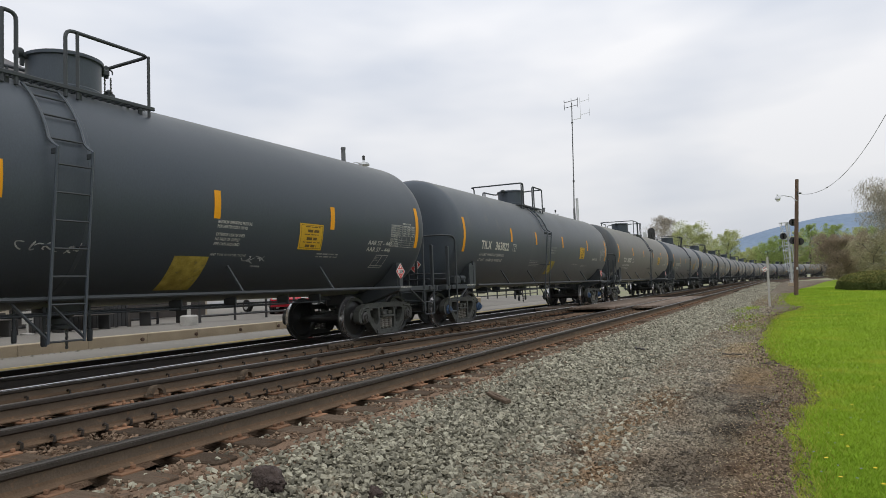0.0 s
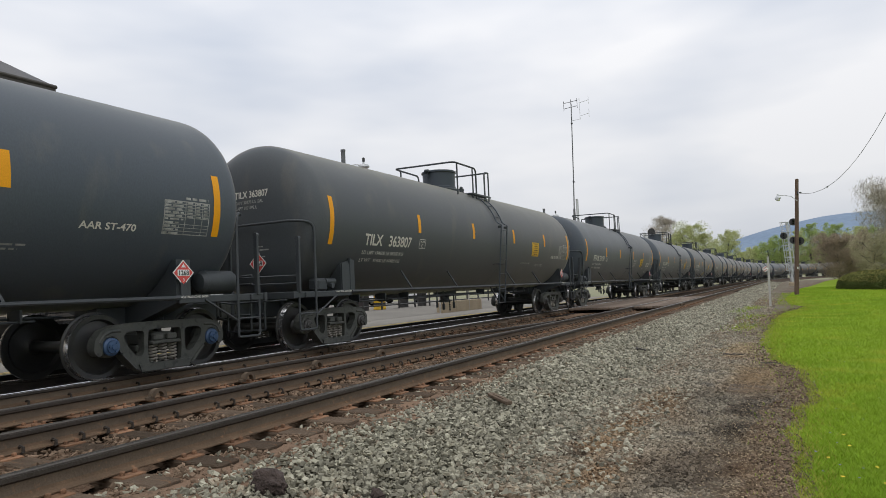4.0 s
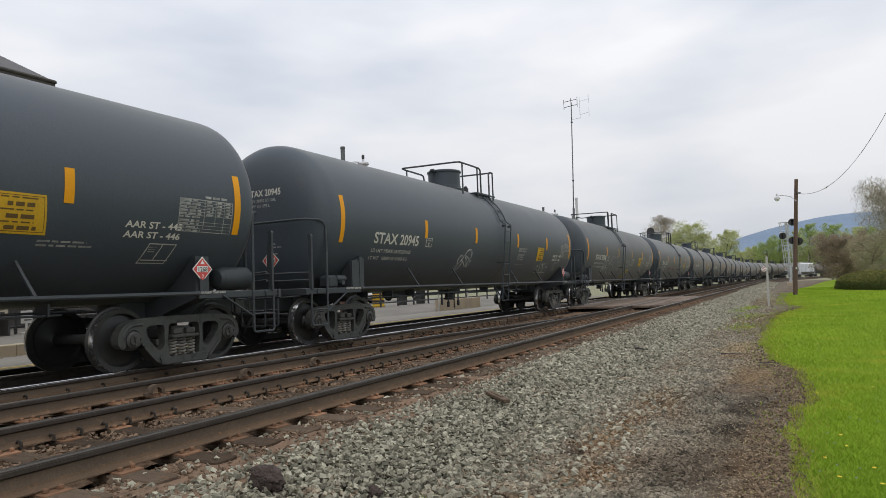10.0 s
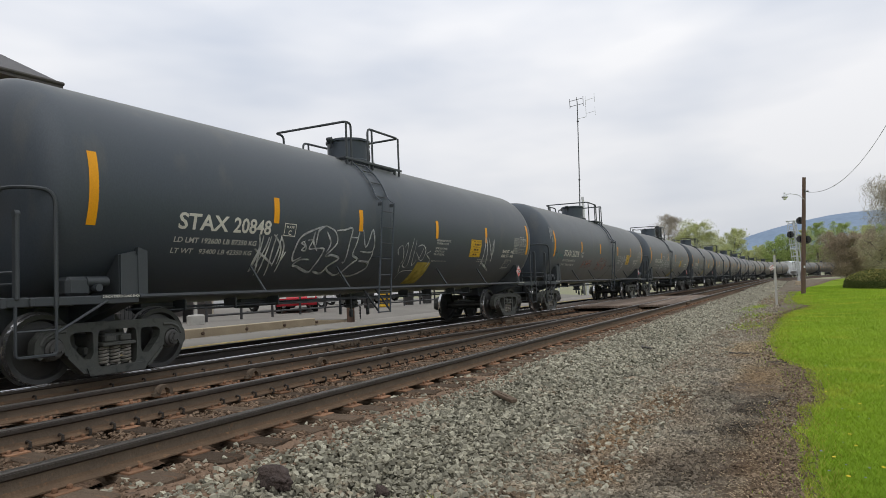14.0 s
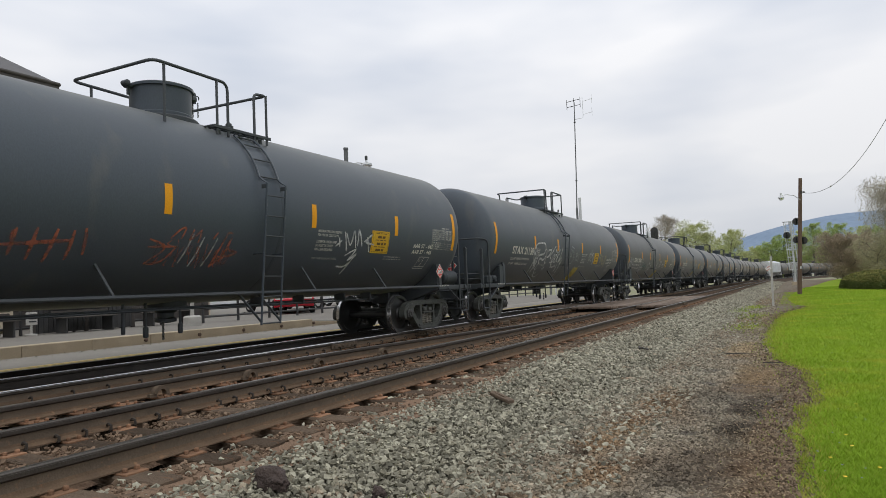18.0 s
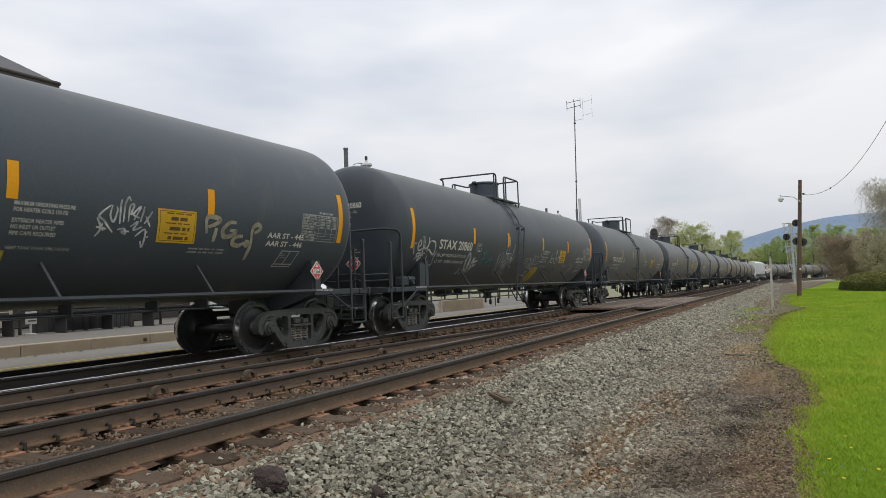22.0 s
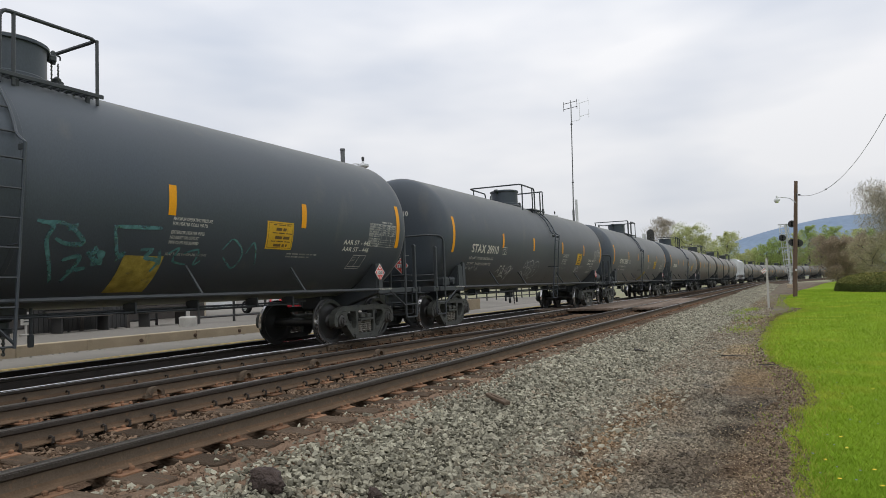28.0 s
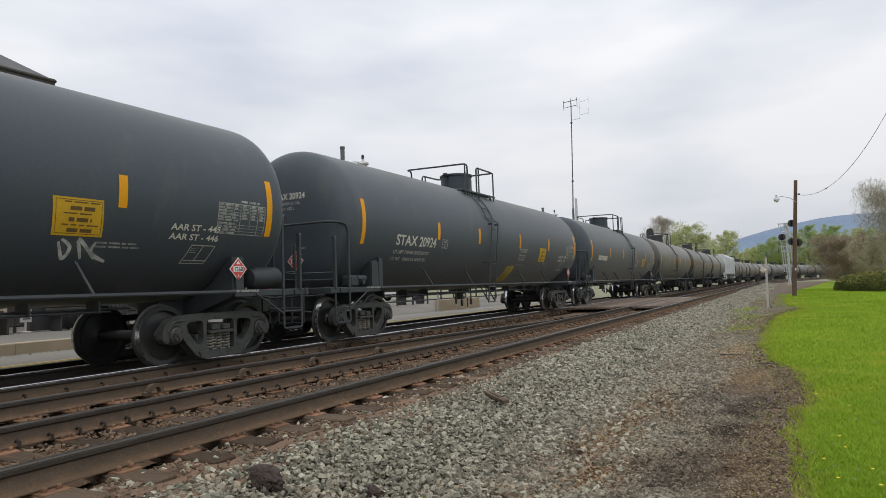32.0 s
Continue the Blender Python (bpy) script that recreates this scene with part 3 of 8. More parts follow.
me = strip(lambda y: verge_edge(y) - 1.05 - 0.35 * math.sin(y * 0.7), lambda y: verge_edge(y) + 0.12, -12, 165, 0.25, lambda x, y: G + 0.013, 10, 0.014)
me.materials[0] = DIRT
thing("dirt_strip", "bare brown dirt strip between gravel and lawn", "dirt", kind="structure", shape=me)
me = strip(verge_edge, lambda y: 160.0, -12, 165, 0.2, lambda x, y: G + 0.018 + 0.004 * min(max(x, 0), 40), 40, 0.01)
me.materials[0] = LAWN
thing("lawn", "bright green mown lawn with dandelions", "lawn", kind="structure", shape=me)

# ---- ballast bed under both tracks ----
sh = Shape()
sweep(sh, [(-1.9, G - 0.03), (-2.5, G + 0.015), (-3.55, -0.305), (-4.0, -0.295), (-11.22, -0.30), (-11.22, -0.6), (-1.9, -0.6)], STEPS)
thing("ballast_bed", "brown dirt-filled ballast bed under two tracks, darkened for shade between stones", "ballast", kind="structure", shape=sh, material=BED)


# ---- rails ----
def rail_outline(o):
    half = [(0.076, -0.181), (0.076, -0.171), (0.020, -0.152), (0.010, -0.13), (0.010, -0.062), (0.036, -0.045), (0.036, -0.008), (0.028, 0.0)]
    return [(o + a, b) for a, b in half] + [(o - a, b) for a, b in reversed(half)]


def rail_line(parent, o, head, steps=STEPS, shift=None, web=RAIL, foot=RUST_FOOT):
    """One rail: web and foot, and the worn head on top of it."""
    body = Shape()
    sweep(body, rail_outline(o), steps, shift=shift)
    me = body.mesh("rail", [web, foot, GRIMY_RAIL], 30)
    for p in me.polygons:
        p.material_index = 1 if p.center.z < -0.140 and abs(p.normal.z) > 0.15 or p.center.z < -0.171 else 2 if p.center.z > -0.056 else 0
    rail = part("rail", me, None, parent)
    top = Shape()
    sweep(top, [(o + 0.0365, -0.016), (o + 0.029, 0.003), (o - 0.029, 0.003), (o - 0.0365, -0.016)], steps, shift=shift)
    part("rail_head", top, head, rail, "bright worn running surface")
    return rail


near_track = thing("railway_track", "rusty railway track of steel rails on timber ties", "railway track", kind="structure")
far_track = thing("railway_track", "polished railway track under the passing train", "railway track", kind="structure")
for o in (NEAR_TRACK - 0.7525, NEAR_TRACK + 0.7525):
    rail_line(near_track, o, HEAD)
rail_line(far_track, TRACK - 0.7525, SHINE, web=GRIMY_RAIL, foot=GRIMY_RAIL)
rail_line(far_track, TRACK + 0.7525, SHINE)

# the third rail of a turnout, that bends into the near track
turnout = thing("turnout_rail", "rusty turnout rail with bolted braces between the tracks", "rail", kind="structure")


def toward(s):
    return float(np.interp(s, [-60, 7, 10, 13, 16, 18.5, 21, 60], [0, 0, 0.14, 0.40, 0.86, 1.22, 1.32, 1.32]))


rail_line(turnout, -7.36, HEAD, [-20, 0, 4, 7, 8.5, 10, 11.5, 13, 14.5, 16, 17.2, 18.5], toward)
bracket = Shape()
arc = [(0.13 * math.cos(radians(a)), 0.11 * math.sin(radians(a))) for a in range(-20, 200, 20)]
inner = [(0.075 * math.cos(radians(a)), 0.062 * math.sin(radians(a))) for a in range(180, -40, -20)]
bracket.prism([(p * 1.3, q * 1.3) for p, q in arc + inner], -0.06, 0.06, "x")
bracket.box((-0.02, -0.16, -0.03), (0.09, 0.16, 0.07))
brace_mesh = bracket.mesh("rail_brace", RAIL)
for x, y in ((-7.17, 5.75), (-7.17, 7.32), (-7.11, 8.85), (-6.98, 10.6)):
    part("rail_brace", brace_mesh, RAIL, turnout, at=pose(x, y, -0.13) @ Matrix.Scale(0.66, 4))
block = Shape().box((0, 0, 0), (0.20, 0.30, 0.12), 0.02).mesh("spacer_block", RAIL)
for y in (18.5, 20.0, 21.3, 22.6):
    part("spacer_block", block, RAIL, turnout, at=pose(-7.75 if y < 19 else -8.1, y, -0.07, 0, 0, 20))
# splice bars on the rails
bar = Shape().box((0, 0, 0), (0.05, 0.9, 0.11), 0.015)
for i in range(6):
    bar.lathe([(0.022, 0.0), (0.022, 0.03), (0.012, 0.045)], "x", (0.02, -0.38 + 0.152 * i, 0.0), 8)
bar_mesh = bar.mesh("splice_bar", RAIL)
for o, y in ((TRACK + 0.7525 + 0.04, 11.6), (-6.72, 15.9), (NEAR_TRACK + 0.79, 31.0), (TRACK + 0.79, 15.2)):
    part("splice_bar", bar_mesh, RAIL, far_track if o < -8 else near_track, at=pose(o, y, -0.095))

# dirt that has drifted over the ties
def drift(x, y):
    d = noise.noise(Vector((x * 2.2, y * 2.0, 11))) + 0.7 * noise.noise(Vector((x * 6, y * 6, 5)))
    near = min(abs(abs(x + 5.186) - 0.7525) / 0.16, 3)
    return -0.222 + 0.028 * d - 0.05 * max(abs(x + 5.186) - 1.30, 0) * 2 - 0.055 * math.exp(-near * near)


for x0, x1, low in ((-4.40, -3.45, -0.002), (-5.87, -4.52, -0.012), (-8.58, -7.46, -0.004), (-7.30, -6.02, -0.055), (-10.1, -8.78, 0.004), (-11.21, -10.26, 0.004)):
    me = strip(lambda y: x0, lambda y: x1, -9, 46, 0.10, lambda x, y: (drift(x, y) if x > -6 else -0.226 + 0.03 * noise.noise(Vector((x * 2, y * 2, 1)))) + low, int((x1 - x0) / 0.10), 0.0)
    # under the train the dirt is blackened for shade as well as oil
    me.materials[0] = RUST_DIRT if x0 > -9 else OIL_SHADE_DIRT
    thing("track_dirt", "rusty brown dirt drifted over the timber ties" if x0 > -9 else "oily dirt blackened for shade under the passing train", "dirt", kind="structure", shape=me)

# ---- platform side beyond the train ----
sh = Shape()
sweep(sh, [(-11.22, -0.6), (-11.22, 0.0), (-13.7, 0.02), (-13.7, -0.6)], [-60, -20, 0, 10, 20, 30, 40, 49])
thing("platform", "low grey asphalt station platform", "platform", kind="structure", shape=sh, material=PLATFORM)
for o, w in ((-11.27, 0.09), (-11.46, 0.12)):
    sh = Shape()
    sweep(sh, [(o, 0.003), (o, 0.0085), (o - w, 0.0085), (o - w, 0.003)], [-60, -20, 0, 10, 20, 30, 40, 49])
    thing("platform_line", "worn yellow safety line along the platform edge", "line", kind="structure", shape=sh, material=LINE)
# Black strip added where the platform edge lies in the train's shadow.
sh = Shape()
sweep(sh, [(-11.175, -0.3), (-11.175, -0.004), (-11.218, -0.004), (-11.218, -0.3)], [-60, -20, 0, 10, 20, 30, 40, 49])
thing("platform_edge", "black strip painting in shade along the platform edge", "platform edge", kind="structure", shape=sh, material=OIL_SHADE_TIE)
wall = thing("low_wall", "low pale concrete wall with thin posts beside the platform", "wall", at=pose(-13.9, 28.0, 0.0))
for i in range(3):
    part("wall_block", Shape().box((0, -1.4 + 1.4 * i, 0.26), (0.30, 1.39, 0.52), 0.015), CONCRETE, wall)
for y in (-2.25, 0.7):
    part("post", Shape().tube([(0.12, y, 0.0), (0.12, y, 1.1)], 0.035, 8), POST_WHITE, wall)
part("rail", Shape().tube([(0.12, -2.25, 1.05), (0.12, 0.7, 1.05)], 0.03, 8), POST_WHITE, wall)
kerb = thing("kerb", "pale concrete kerb of separate blocks behind the platform", "kerb", kind="structure")
blk = Shape().box((0, 0, 0), (0.35, 1.49, 0.40), 0.012).mesh("kerb_block", CONCRETE)
for i in range(15):
    y = -2.0 + 1.5 * i
    part("kerb_block", blk, CONCRETE, kerb, at=pose(-13.87 + 0.004 * math.sin(i * 2.1), y, 0.045 + 0.004 * math.sin(i) - 0.075 * max(y - 16.0, 0), -3.2 if y > 17 else 0))
bolt = Shape().lathe([(0.045, -0.03), (0.045, 0.02), (0.02, 0.035)], "x", n=8).mesh("kerb_bolt", POLE)
for y in (10.6, 12.2, 13.75, 15.3, 16.8):
    part("kerb_bolt", bolt, POLE, kerb, "rusty bolt", at=(-13.675, y, 0.12))
sh = Shape()
edge = [(-60, 0.235), (16.2, 0.235), (18.0, 0.12), (20.0, 0.024), (49, 0.024)]
sh.add([(-14.04, y, z) for y, z in edge] + [(-17.0, y, 0.24) for y, z in edge] + [(-120, y, 0.3) for y, z in edge],
       [(k * 5 + i, k * 5 + i + 1, k * 5 + i + 6, k * 5 + i + 5) for k in range(2) for i in range(4)])
sh.add([(-13.69, 18.9, 0.0), (-13.69, 49, 0.014), (-14.04, 49, 0.024), (-14.04, 18.9, 0.075)], [(0, 1, 2, 3)])
sh.add([(-13.69, 49, 0.014), (-13.69, 49, -0.5), (-120, 49, -0.5), (-120, 49, 0.3), (-17.0, 49, 0.24), (-14.04, 49, 0.024)], [(0, 1, 2, 3, 4, 5)])
thing("station_yard", "grey asphalt yard behind the platform", "pavement", kind="structure", shape=sh, material=ASPHALT, smooth=0)

# a level crossing of timber planks farther along
crossing = thing("level_crossing", "worn timber plank crossing over the tracks", "crossing", kind="structure")
plank = Shape().box((0, 0, 0), (0.235, 4.38, 0.10), 0.015).mesh("plank", PLANK)
spots = [TRACK + 0.95 + 0.25 * i for i in range(10)] + [NEAR_TRACK - 0.56 + 0.25 * i for i in range(5)] + [TRACK - 0.55 + 0.25 * i for i in range(5)]
for o in spots:
    for y in (30.0, 34.4, 38.8):
        part("plank", plank, PLANK, crossing, at=pose(o, y, -0.055))


# ---- station building ----
def station():
    st = thing("station_building", "cream stucco station with dark hipped slate roof", "building", at=pose(-20.95, 11.55, 0.23))
    # local: x along the far side (negative away from the train), y along the line (negative towards the camera's back)
    wall = Shape().box((-6, -11, 3.80), (12, 22, 7.6), 0.02)
    part("wall", wall, STUCCO, st)
    for z in (3.4, 7.2):
        part("string_course", Shape().box((-5.95, -10.95, z), (12.16, 22.16, 0.16), 0.03), STUCCO, st)
    for y in (-0.25, -4.0, -8.0):
        part("pilaster", Shape().box((0.06, y - 0.15, 3.8), (0.14, 0.6, 7.4), 0.02), STUCCO, st)
    part("pilaster", Shape().box((-0.4, 0.06, 3.8), (0.6, 0.14, 7.4), 0.02), STUCCO, st)
    eave = Shape()
    e = 0.95
    lo = [(e, e), (e, -22 - e), (-12 - e, -22 - e), (-12 - e, e)]
    eave.prism([(a, b) for a, b in lo], 7.56, 7.68, "z")
    part("eave", eave, TRIM, st, "brown boarded soffit")
    gut = Shape()
    for (a, b), (c, d) in zip(lo, lo[1:] + lo[:1]):
        gut.tube([(a, b, 7.71), (c, d, 7.71)], 0.06, 8)
    part("gutter", gut, TRIM, st)
    roof = Shape()
    e2 = e + 0.04
    pts = [(e2, e2, 7.70), (e2, -22 - e2, 7.70), (-12 - e2, -22 - e2, 7.70), (-12 - e2, e2, 7.70), (-6, -5.6, 12.5), (-6, -16.4, 12.5)]
    roof.add(pts, [(0, 1, 5, 4), (1, 2, 5), (2, 3, 4, 5), (3, 0, 4), (0, 3, 2, 1)])
    part("roof", roof, SLATE, st, smooth=0)
    for y in (-2.2, -6.2, -10.2):
        for z in (1.5, 5.0):
            win = part("window", Shape().box((0.02, y, z), (0.12, 1.25, 2.0), 0.02), TRIM, st)
            part("pane", Shape().box((0.085, y, z + 0.48), (0.02, 1.05, 0.85), 0.004), GLASS, win)
            part("pane", Shape().box((0.085, y, z - 0.45), (0.02, 1.05, 0.85), 0.004), GLASS, win)
    return st


station()


def low_wing():
    wing = thing("station_wing", "low cream station wing with grey roof and red awning", "building", at=pose(-25.0, 12.0, 0.23))
    part("wall", Shape().box((-4, 5.5, 2.1), (8, 11, 4.2), 0.02), STUCCO, wing)
    # Dark panel added for the shade that falls on the wall below the awning.
    part("lower_wall", Shape().box((0.05, 5.5, 1.45), (0.10, 10.6, 2.9), 0.02), TRIM, wing, "dark panel painting in the shade under the awning")
    roof = Shape().prism([(-8.6, 4.2), (0.6, 4.2), (0.6, 4.35), (-4, 6.5), (-8.6, 4.35)], -0.2, 11.3, "y")
    part("roof", roof, GREY_ROOF, wing, smooth=0)
    aw = Shape().prism([(0.0, 4.1), (1.7, 3.6), (1.7, 3.4), (0.0, 3.9)], 0.2, 10.8, "y")
    part("awning", aw, RED_ROOF, wing, "red awning over the wall", smooth=0)
    for y in (1.8, 4.6, 7.4, 9.8):
        fr = part("window", Shape().box((0.10, y, 1.5), (0.08, 1.1, 1.7), 0.02), TRIM, wing)
        part("pane", Shape().box((0.145, y, 1.5), (0.02, 0.92, 1.5), 0.004), GLASS, fr)
    return wing


low_wing()


def chimney():
    ch = thing("brick_chimney", "red brick eight-sided chimney with a flared cap", "chimney", at=pose(-27.5, 17.1, 3.9))
    part("core", Shape().lathe([(0.40, 0.0), (0.40, 3.8)], "z", n=8), MORTAR, ch)
    brick = Shape().box((0.385, 0, 0), (0.05, 0.30, 0.062), 0.006).mesh("brick", BRICK)
    for i in range(44):
        for k in range(8):
            if i > 14 or k % 2:
                part("brick", brick, BRICK, ch, at=pose(0, 0, 0.5 + 0.075 * i, 0, 0, 45 * k + 22.5))
    part("cap", Shape().lathe([(0.42, 3.70), (0.47, 3.78), (0.56, 3.92), (0.60, 4.04), (0.56, 4.10), (0.30, 4.12)], "z", n=20), BRICK, ch)


chimney()

# ---- far ridge, with haze painted into its blue ----
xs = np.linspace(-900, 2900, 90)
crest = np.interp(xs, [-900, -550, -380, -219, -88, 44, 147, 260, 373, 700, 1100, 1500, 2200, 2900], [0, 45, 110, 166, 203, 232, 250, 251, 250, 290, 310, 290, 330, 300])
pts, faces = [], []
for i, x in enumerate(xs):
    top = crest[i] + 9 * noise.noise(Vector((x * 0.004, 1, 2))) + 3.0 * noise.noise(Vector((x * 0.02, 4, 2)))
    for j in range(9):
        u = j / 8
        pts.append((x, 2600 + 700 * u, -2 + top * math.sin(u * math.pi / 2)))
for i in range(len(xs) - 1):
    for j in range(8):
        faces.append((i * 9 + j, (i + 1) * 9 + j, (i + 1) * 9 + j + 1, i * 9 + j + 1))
thing("ridge", "wooded ridge on the horizon, tinted blue for haze", "hill", kind="structure", shape=raw_mesh("ridge", pts, faces, RIDGE, True))


# ---- trees ----
def tree(x, y, height, width, leaf, label, seed, leaves=3000, leaf_size=0.2, bare=False, low=0.2, z=G):
    """A tapered trunk that forks into limbs and twigs, and ragged clumps of small leaves round the limbs' ends."""
    rnd, rs = random.Random(seed), np.random.RandomState(seed)
    ob = thing("tree", label, "tree", "trees by the line", at=pose(x, y, z))
    wood, ends = Shape(), []
    fork = height * (low + 0.06)
    r0 = 0.025 * height
    spine = [Vector((rnd.uniform(-0.2, 0.2) * k, rnd.uniform(-0.2, 0.2) * k, height * 0.92 * k / 5 - 0.1)) for k in range(6)]
    wood.tube(spine, r0, 7, False, r0 * 0.12)
    for i in range(26 if bare else 20):
        u = low + (0.95 - low) * ((i + rnd.random()) / (26 if bare else 20))
        k = min(int(u / 0.92 * 5), 4)
        p = spine[k].lerp(spine[k + 1], min(u / 0.92 * 5 - k, 1.0))
        a = i * 2.4 + rnd.uniform(-0.4, 0.4)
        # the crown is widest a little below its middle
        v = (u - low) / (1 - low)
        reach = width * 0.5 * (math.sin(math.pi * min(max(0.16 + 0.80 * v, 0), 1)) ** 0.7) * rnd.uniform(0.65, 1.15)
        out = Vector((math.cos(a), math.sin(a), 0)) * reach
        tip = p + out + Vector((0, 0, reach * rnd.uniform(0.25, 0.75)))
        mid = p + out * 0.5 + Vector((0, 0, reach * 0.12))
        wood.tube([p, mid, tip], r0 * 0.30 * (1.1 - 0.6 * u), 5, False, 0.02)
        ends += [(tip, 0.38 * reach + 0.3), (p.lerp(tip, 0.62), 0.42 * reach + 0.3), (p.lerp(tip, 0.3), 0.3 * reach + 0.3)]
        for q in range(4 if bare else 2):
            o = mid.lerp(tip, rnd.uniform(0.1, 0.8))
            e = o + Vector((rnd.uniform(-1, 1), rnd.uniform(-1, 1), rnd.uniform(0.0, 1.1))) * reach * 0.45
            wood.tube([o, o.lerp(e, 0.5) + Vector((0, 0, 0.06)), e], 0.030, 4, False, 0.012)
            ends.append((e, 0.3 * reach + 0.25))
    ends.append((spine[-1], 0.07 * height))
    part("trunk", wood, BARK if not bare else TWIG, ob)
    t = np.array([tuple(e[0]) for e in ends])
    size = np.array([e[1] for e in ends]) * rs.uniform(0.7, 1.25, len(ends))
    pick = rs.randint(0, len(t), leaves)
    off = rs.normal(0, 1, (leaves, 3))
    off /= np.linalg.norm(off, axis=1)[:, None]
    c = t[pick] + off * (rs.uniform(0, 1, leaves) ** 0.5 * size[pick])[:, None] * (1.1, 1.1, 0.8)
    a, b = rs.normal(0, 1, (leaves, 3)), rs.normal(0, 1, (leaves, 3))
    a /= np.linalg.norm(a, axis=1)[:, None]
    b -= a * (a * b).sum(1)[:, None]
    b /= np.linalg.norm(b, axis=1)[:, None]
    s = (leaf_size * rs.uniform(0.5, 1.35, leaves))[:, None]
    if bare:
        a[:, 2] = np.abs(a[:, 2]) + 0.4
        quads = np.stack([c - a * s * 2.4, c + b * s * 0.15, c + a * s * 2.4, c - b * s * 0.15], 1)
    else:
        quads = np.stack([c - a * s, c + b * s * 0.65, c + a * s, c - b * s * 0.65], 1)
    part("crown", raw_mesh("crown", quads.reshape(-1, 3), np.arange(leaves * 4).reshape(-1, 4), leaf), leaf, ob)
    return ob


# beyond the outside of the curve
YOUNG = "young tree in pale spring leaf behind the train"
tree(-30.5, 190, 19.0, 9, TWIG, "tall bare grey tree behind the train", 3, 14000, 0.16, bare=True)
tree(-26.5, 186, 13.5, 9, LEAF_PALE, YOUNG, 5, 8000, 0.15)
tree(-22.5, 182, 15.6, 8.5, LEAF_PALE, YOUNG, 8, 8500, 0.15)
tree(-19.4, 184, 13.2, 6.5, LEAF_PALE, YOUNG, 9, 6500, 0.15)
tree(-13.5, 176, 12.9, 6.8, LEAF_PALE, "round bushy tree in spring leaf behind the train", 12, 9500, 0.14, low=0.12)
tree(-18.5, 200, 9.5, 8, LEAF, "bushy tree in spring leaf behind the train", 13, 6000, 0.16)
tree(-40, 215, 11.0, 10, LEAF_PALE, YOUNG, 14, 5000, 0.18)
# the wood beyond the curve
WOOD = "broad spring-leafed tree of the far wood"
for i, (x, h, w, leaf) in enumerate(((-19, 11.5, 9, LEAF_PALE), (-13, 13.5, 9, LEAF_PALE), (-8, 16.5, 9, LEAF), (-3, 18.5, 9, LEAF), (2.5, 20, 10, LEAF_PALE),
                                     (7.5, 22.5, 10, LEAF), (12.5, 19.5, 9, LEAF_PALE), (17.5, 21.5, 11, LEAF), (23, 19, 11, LEAF_PALE), (30, 20, 12, LEAF))):
    tree(x, 318 + 5 * math.sin(i * 2.2), h, w, leaf, WOOD, 60 + i, 8000, 0.21, low=0.08)
for i in range(7):
    tree(-24 + 9 * i, 338, 11 + 2 * math.sin(i * 1.9), 14, (LEAF, LEAF_PALE)[i % 2], WOOD, 80 + i, 5000, 0.30, low=0.04)
tree(6.8, 125, 7.4, 6.6, LEAF_BROWN, "dense purple-brown tree at the edge of the lawn", 25, 21000, 0.10, low=0.03)
tree(10.2, 128, 7.8, 5.5, LEAF_BROWN, "dense purple-brown tree at the edge of the lawn", 26, 11000, 0.11, low=0.04)
tree(10.6, 110, 6.6, 5.0, LEAF_OLIVE, "young tree just coming into leaf by the hedge", 27, 9000, 0.10, low=0.06)
tree(13.4, 100, 6.4, 5.5, LEAF_OLIVE, "olive-brown bushy tree behind the hedge", 29, 11000, 0.11, low=0.05)
tree(15.2, 90, 11.6, 10.5, TWIG, "tall tree with fine grey twigs and first buds", 28, 80000, 0.12, bare=True, low=0.14)
tree(15.2, 93, 10.2, 10.5, LEAF_OLIVE, "tall tan-budded tree with fine young leaves", 36, 60000, 0.06, low=0.10)
tree(18.5, 112, 12.5, 9, LEAF_BROWN, "tall brown-budded tree behind the lawn", 31, 9000, 0.14, low=0.1)

# ---- hedge ----
hedge = thing("hedge", "broad clipped hedge with yellowed top on the lawn", "hedge", at=pose(8.3, 64.5, G + 0.03, 0, 0, 6))


def mound(n, seed, lo, hi, size):
    """Small leaves strewn over a flat-topped rounded mound; lo and hi bound how far in from the rim they lie."""
    rs = np.random.RandomState(seed)
    t, u = rs.uniform(0, math.tau, n), rs.uniform(lo, hi, n)
    wave = 1 + 0.03 * np.sin(t * 5) + 0.02 * np.sin(t * 11 + 1)
    rise = np.clip((1 - u) / 0.42, 0, 1)
    rim = np.where(u > 0.58, 0.72 + 0.28 * np.sqrt(np.clip(1 - rise ** 2.2, 0, 1)), u / 0.58 * 0.72)
    x, y = np.cos(t) * 4.7 * rim * wave, np.sin(t) * 8.2 * rim * wave
    z = 1.34 * np.where(u > 0.58, rise ** 1.0, 1.0 + 0.04 * (0.58 - u)) + 0.05 * np.sin(x * 2.1) + 0.04 * np.sin(y * 2.7)
    c = np.stack([x, y, np.maximum(z, 0.03)], 1) + rs.normal(0, 0.03, (n, 3))
    a, b = rs.normal(0, 1, (n, 3)), rs.normal(0, 1, (n, 3))
    a /= np.linalg.norm(a, axis=1)[:, None]
    b /= np.linalg.norm(b, axis=1)[:, None]
    s = (size * rs.uniform(0.6, 1.4, n))[:, None]
    return np.stack([c - a * s, c + b * s * 0.7, c + a * s, c - b * s * 0.7], 1).reshape(-1, 3)


n = 46000
part("foliage", raw_mesh("foliage", mound(n, 4, 0.45, 1.0, 0.06), np.arange(n * 4).reshape(-1, 4), HEDGE), HEDGE, hedge)
n = 36000
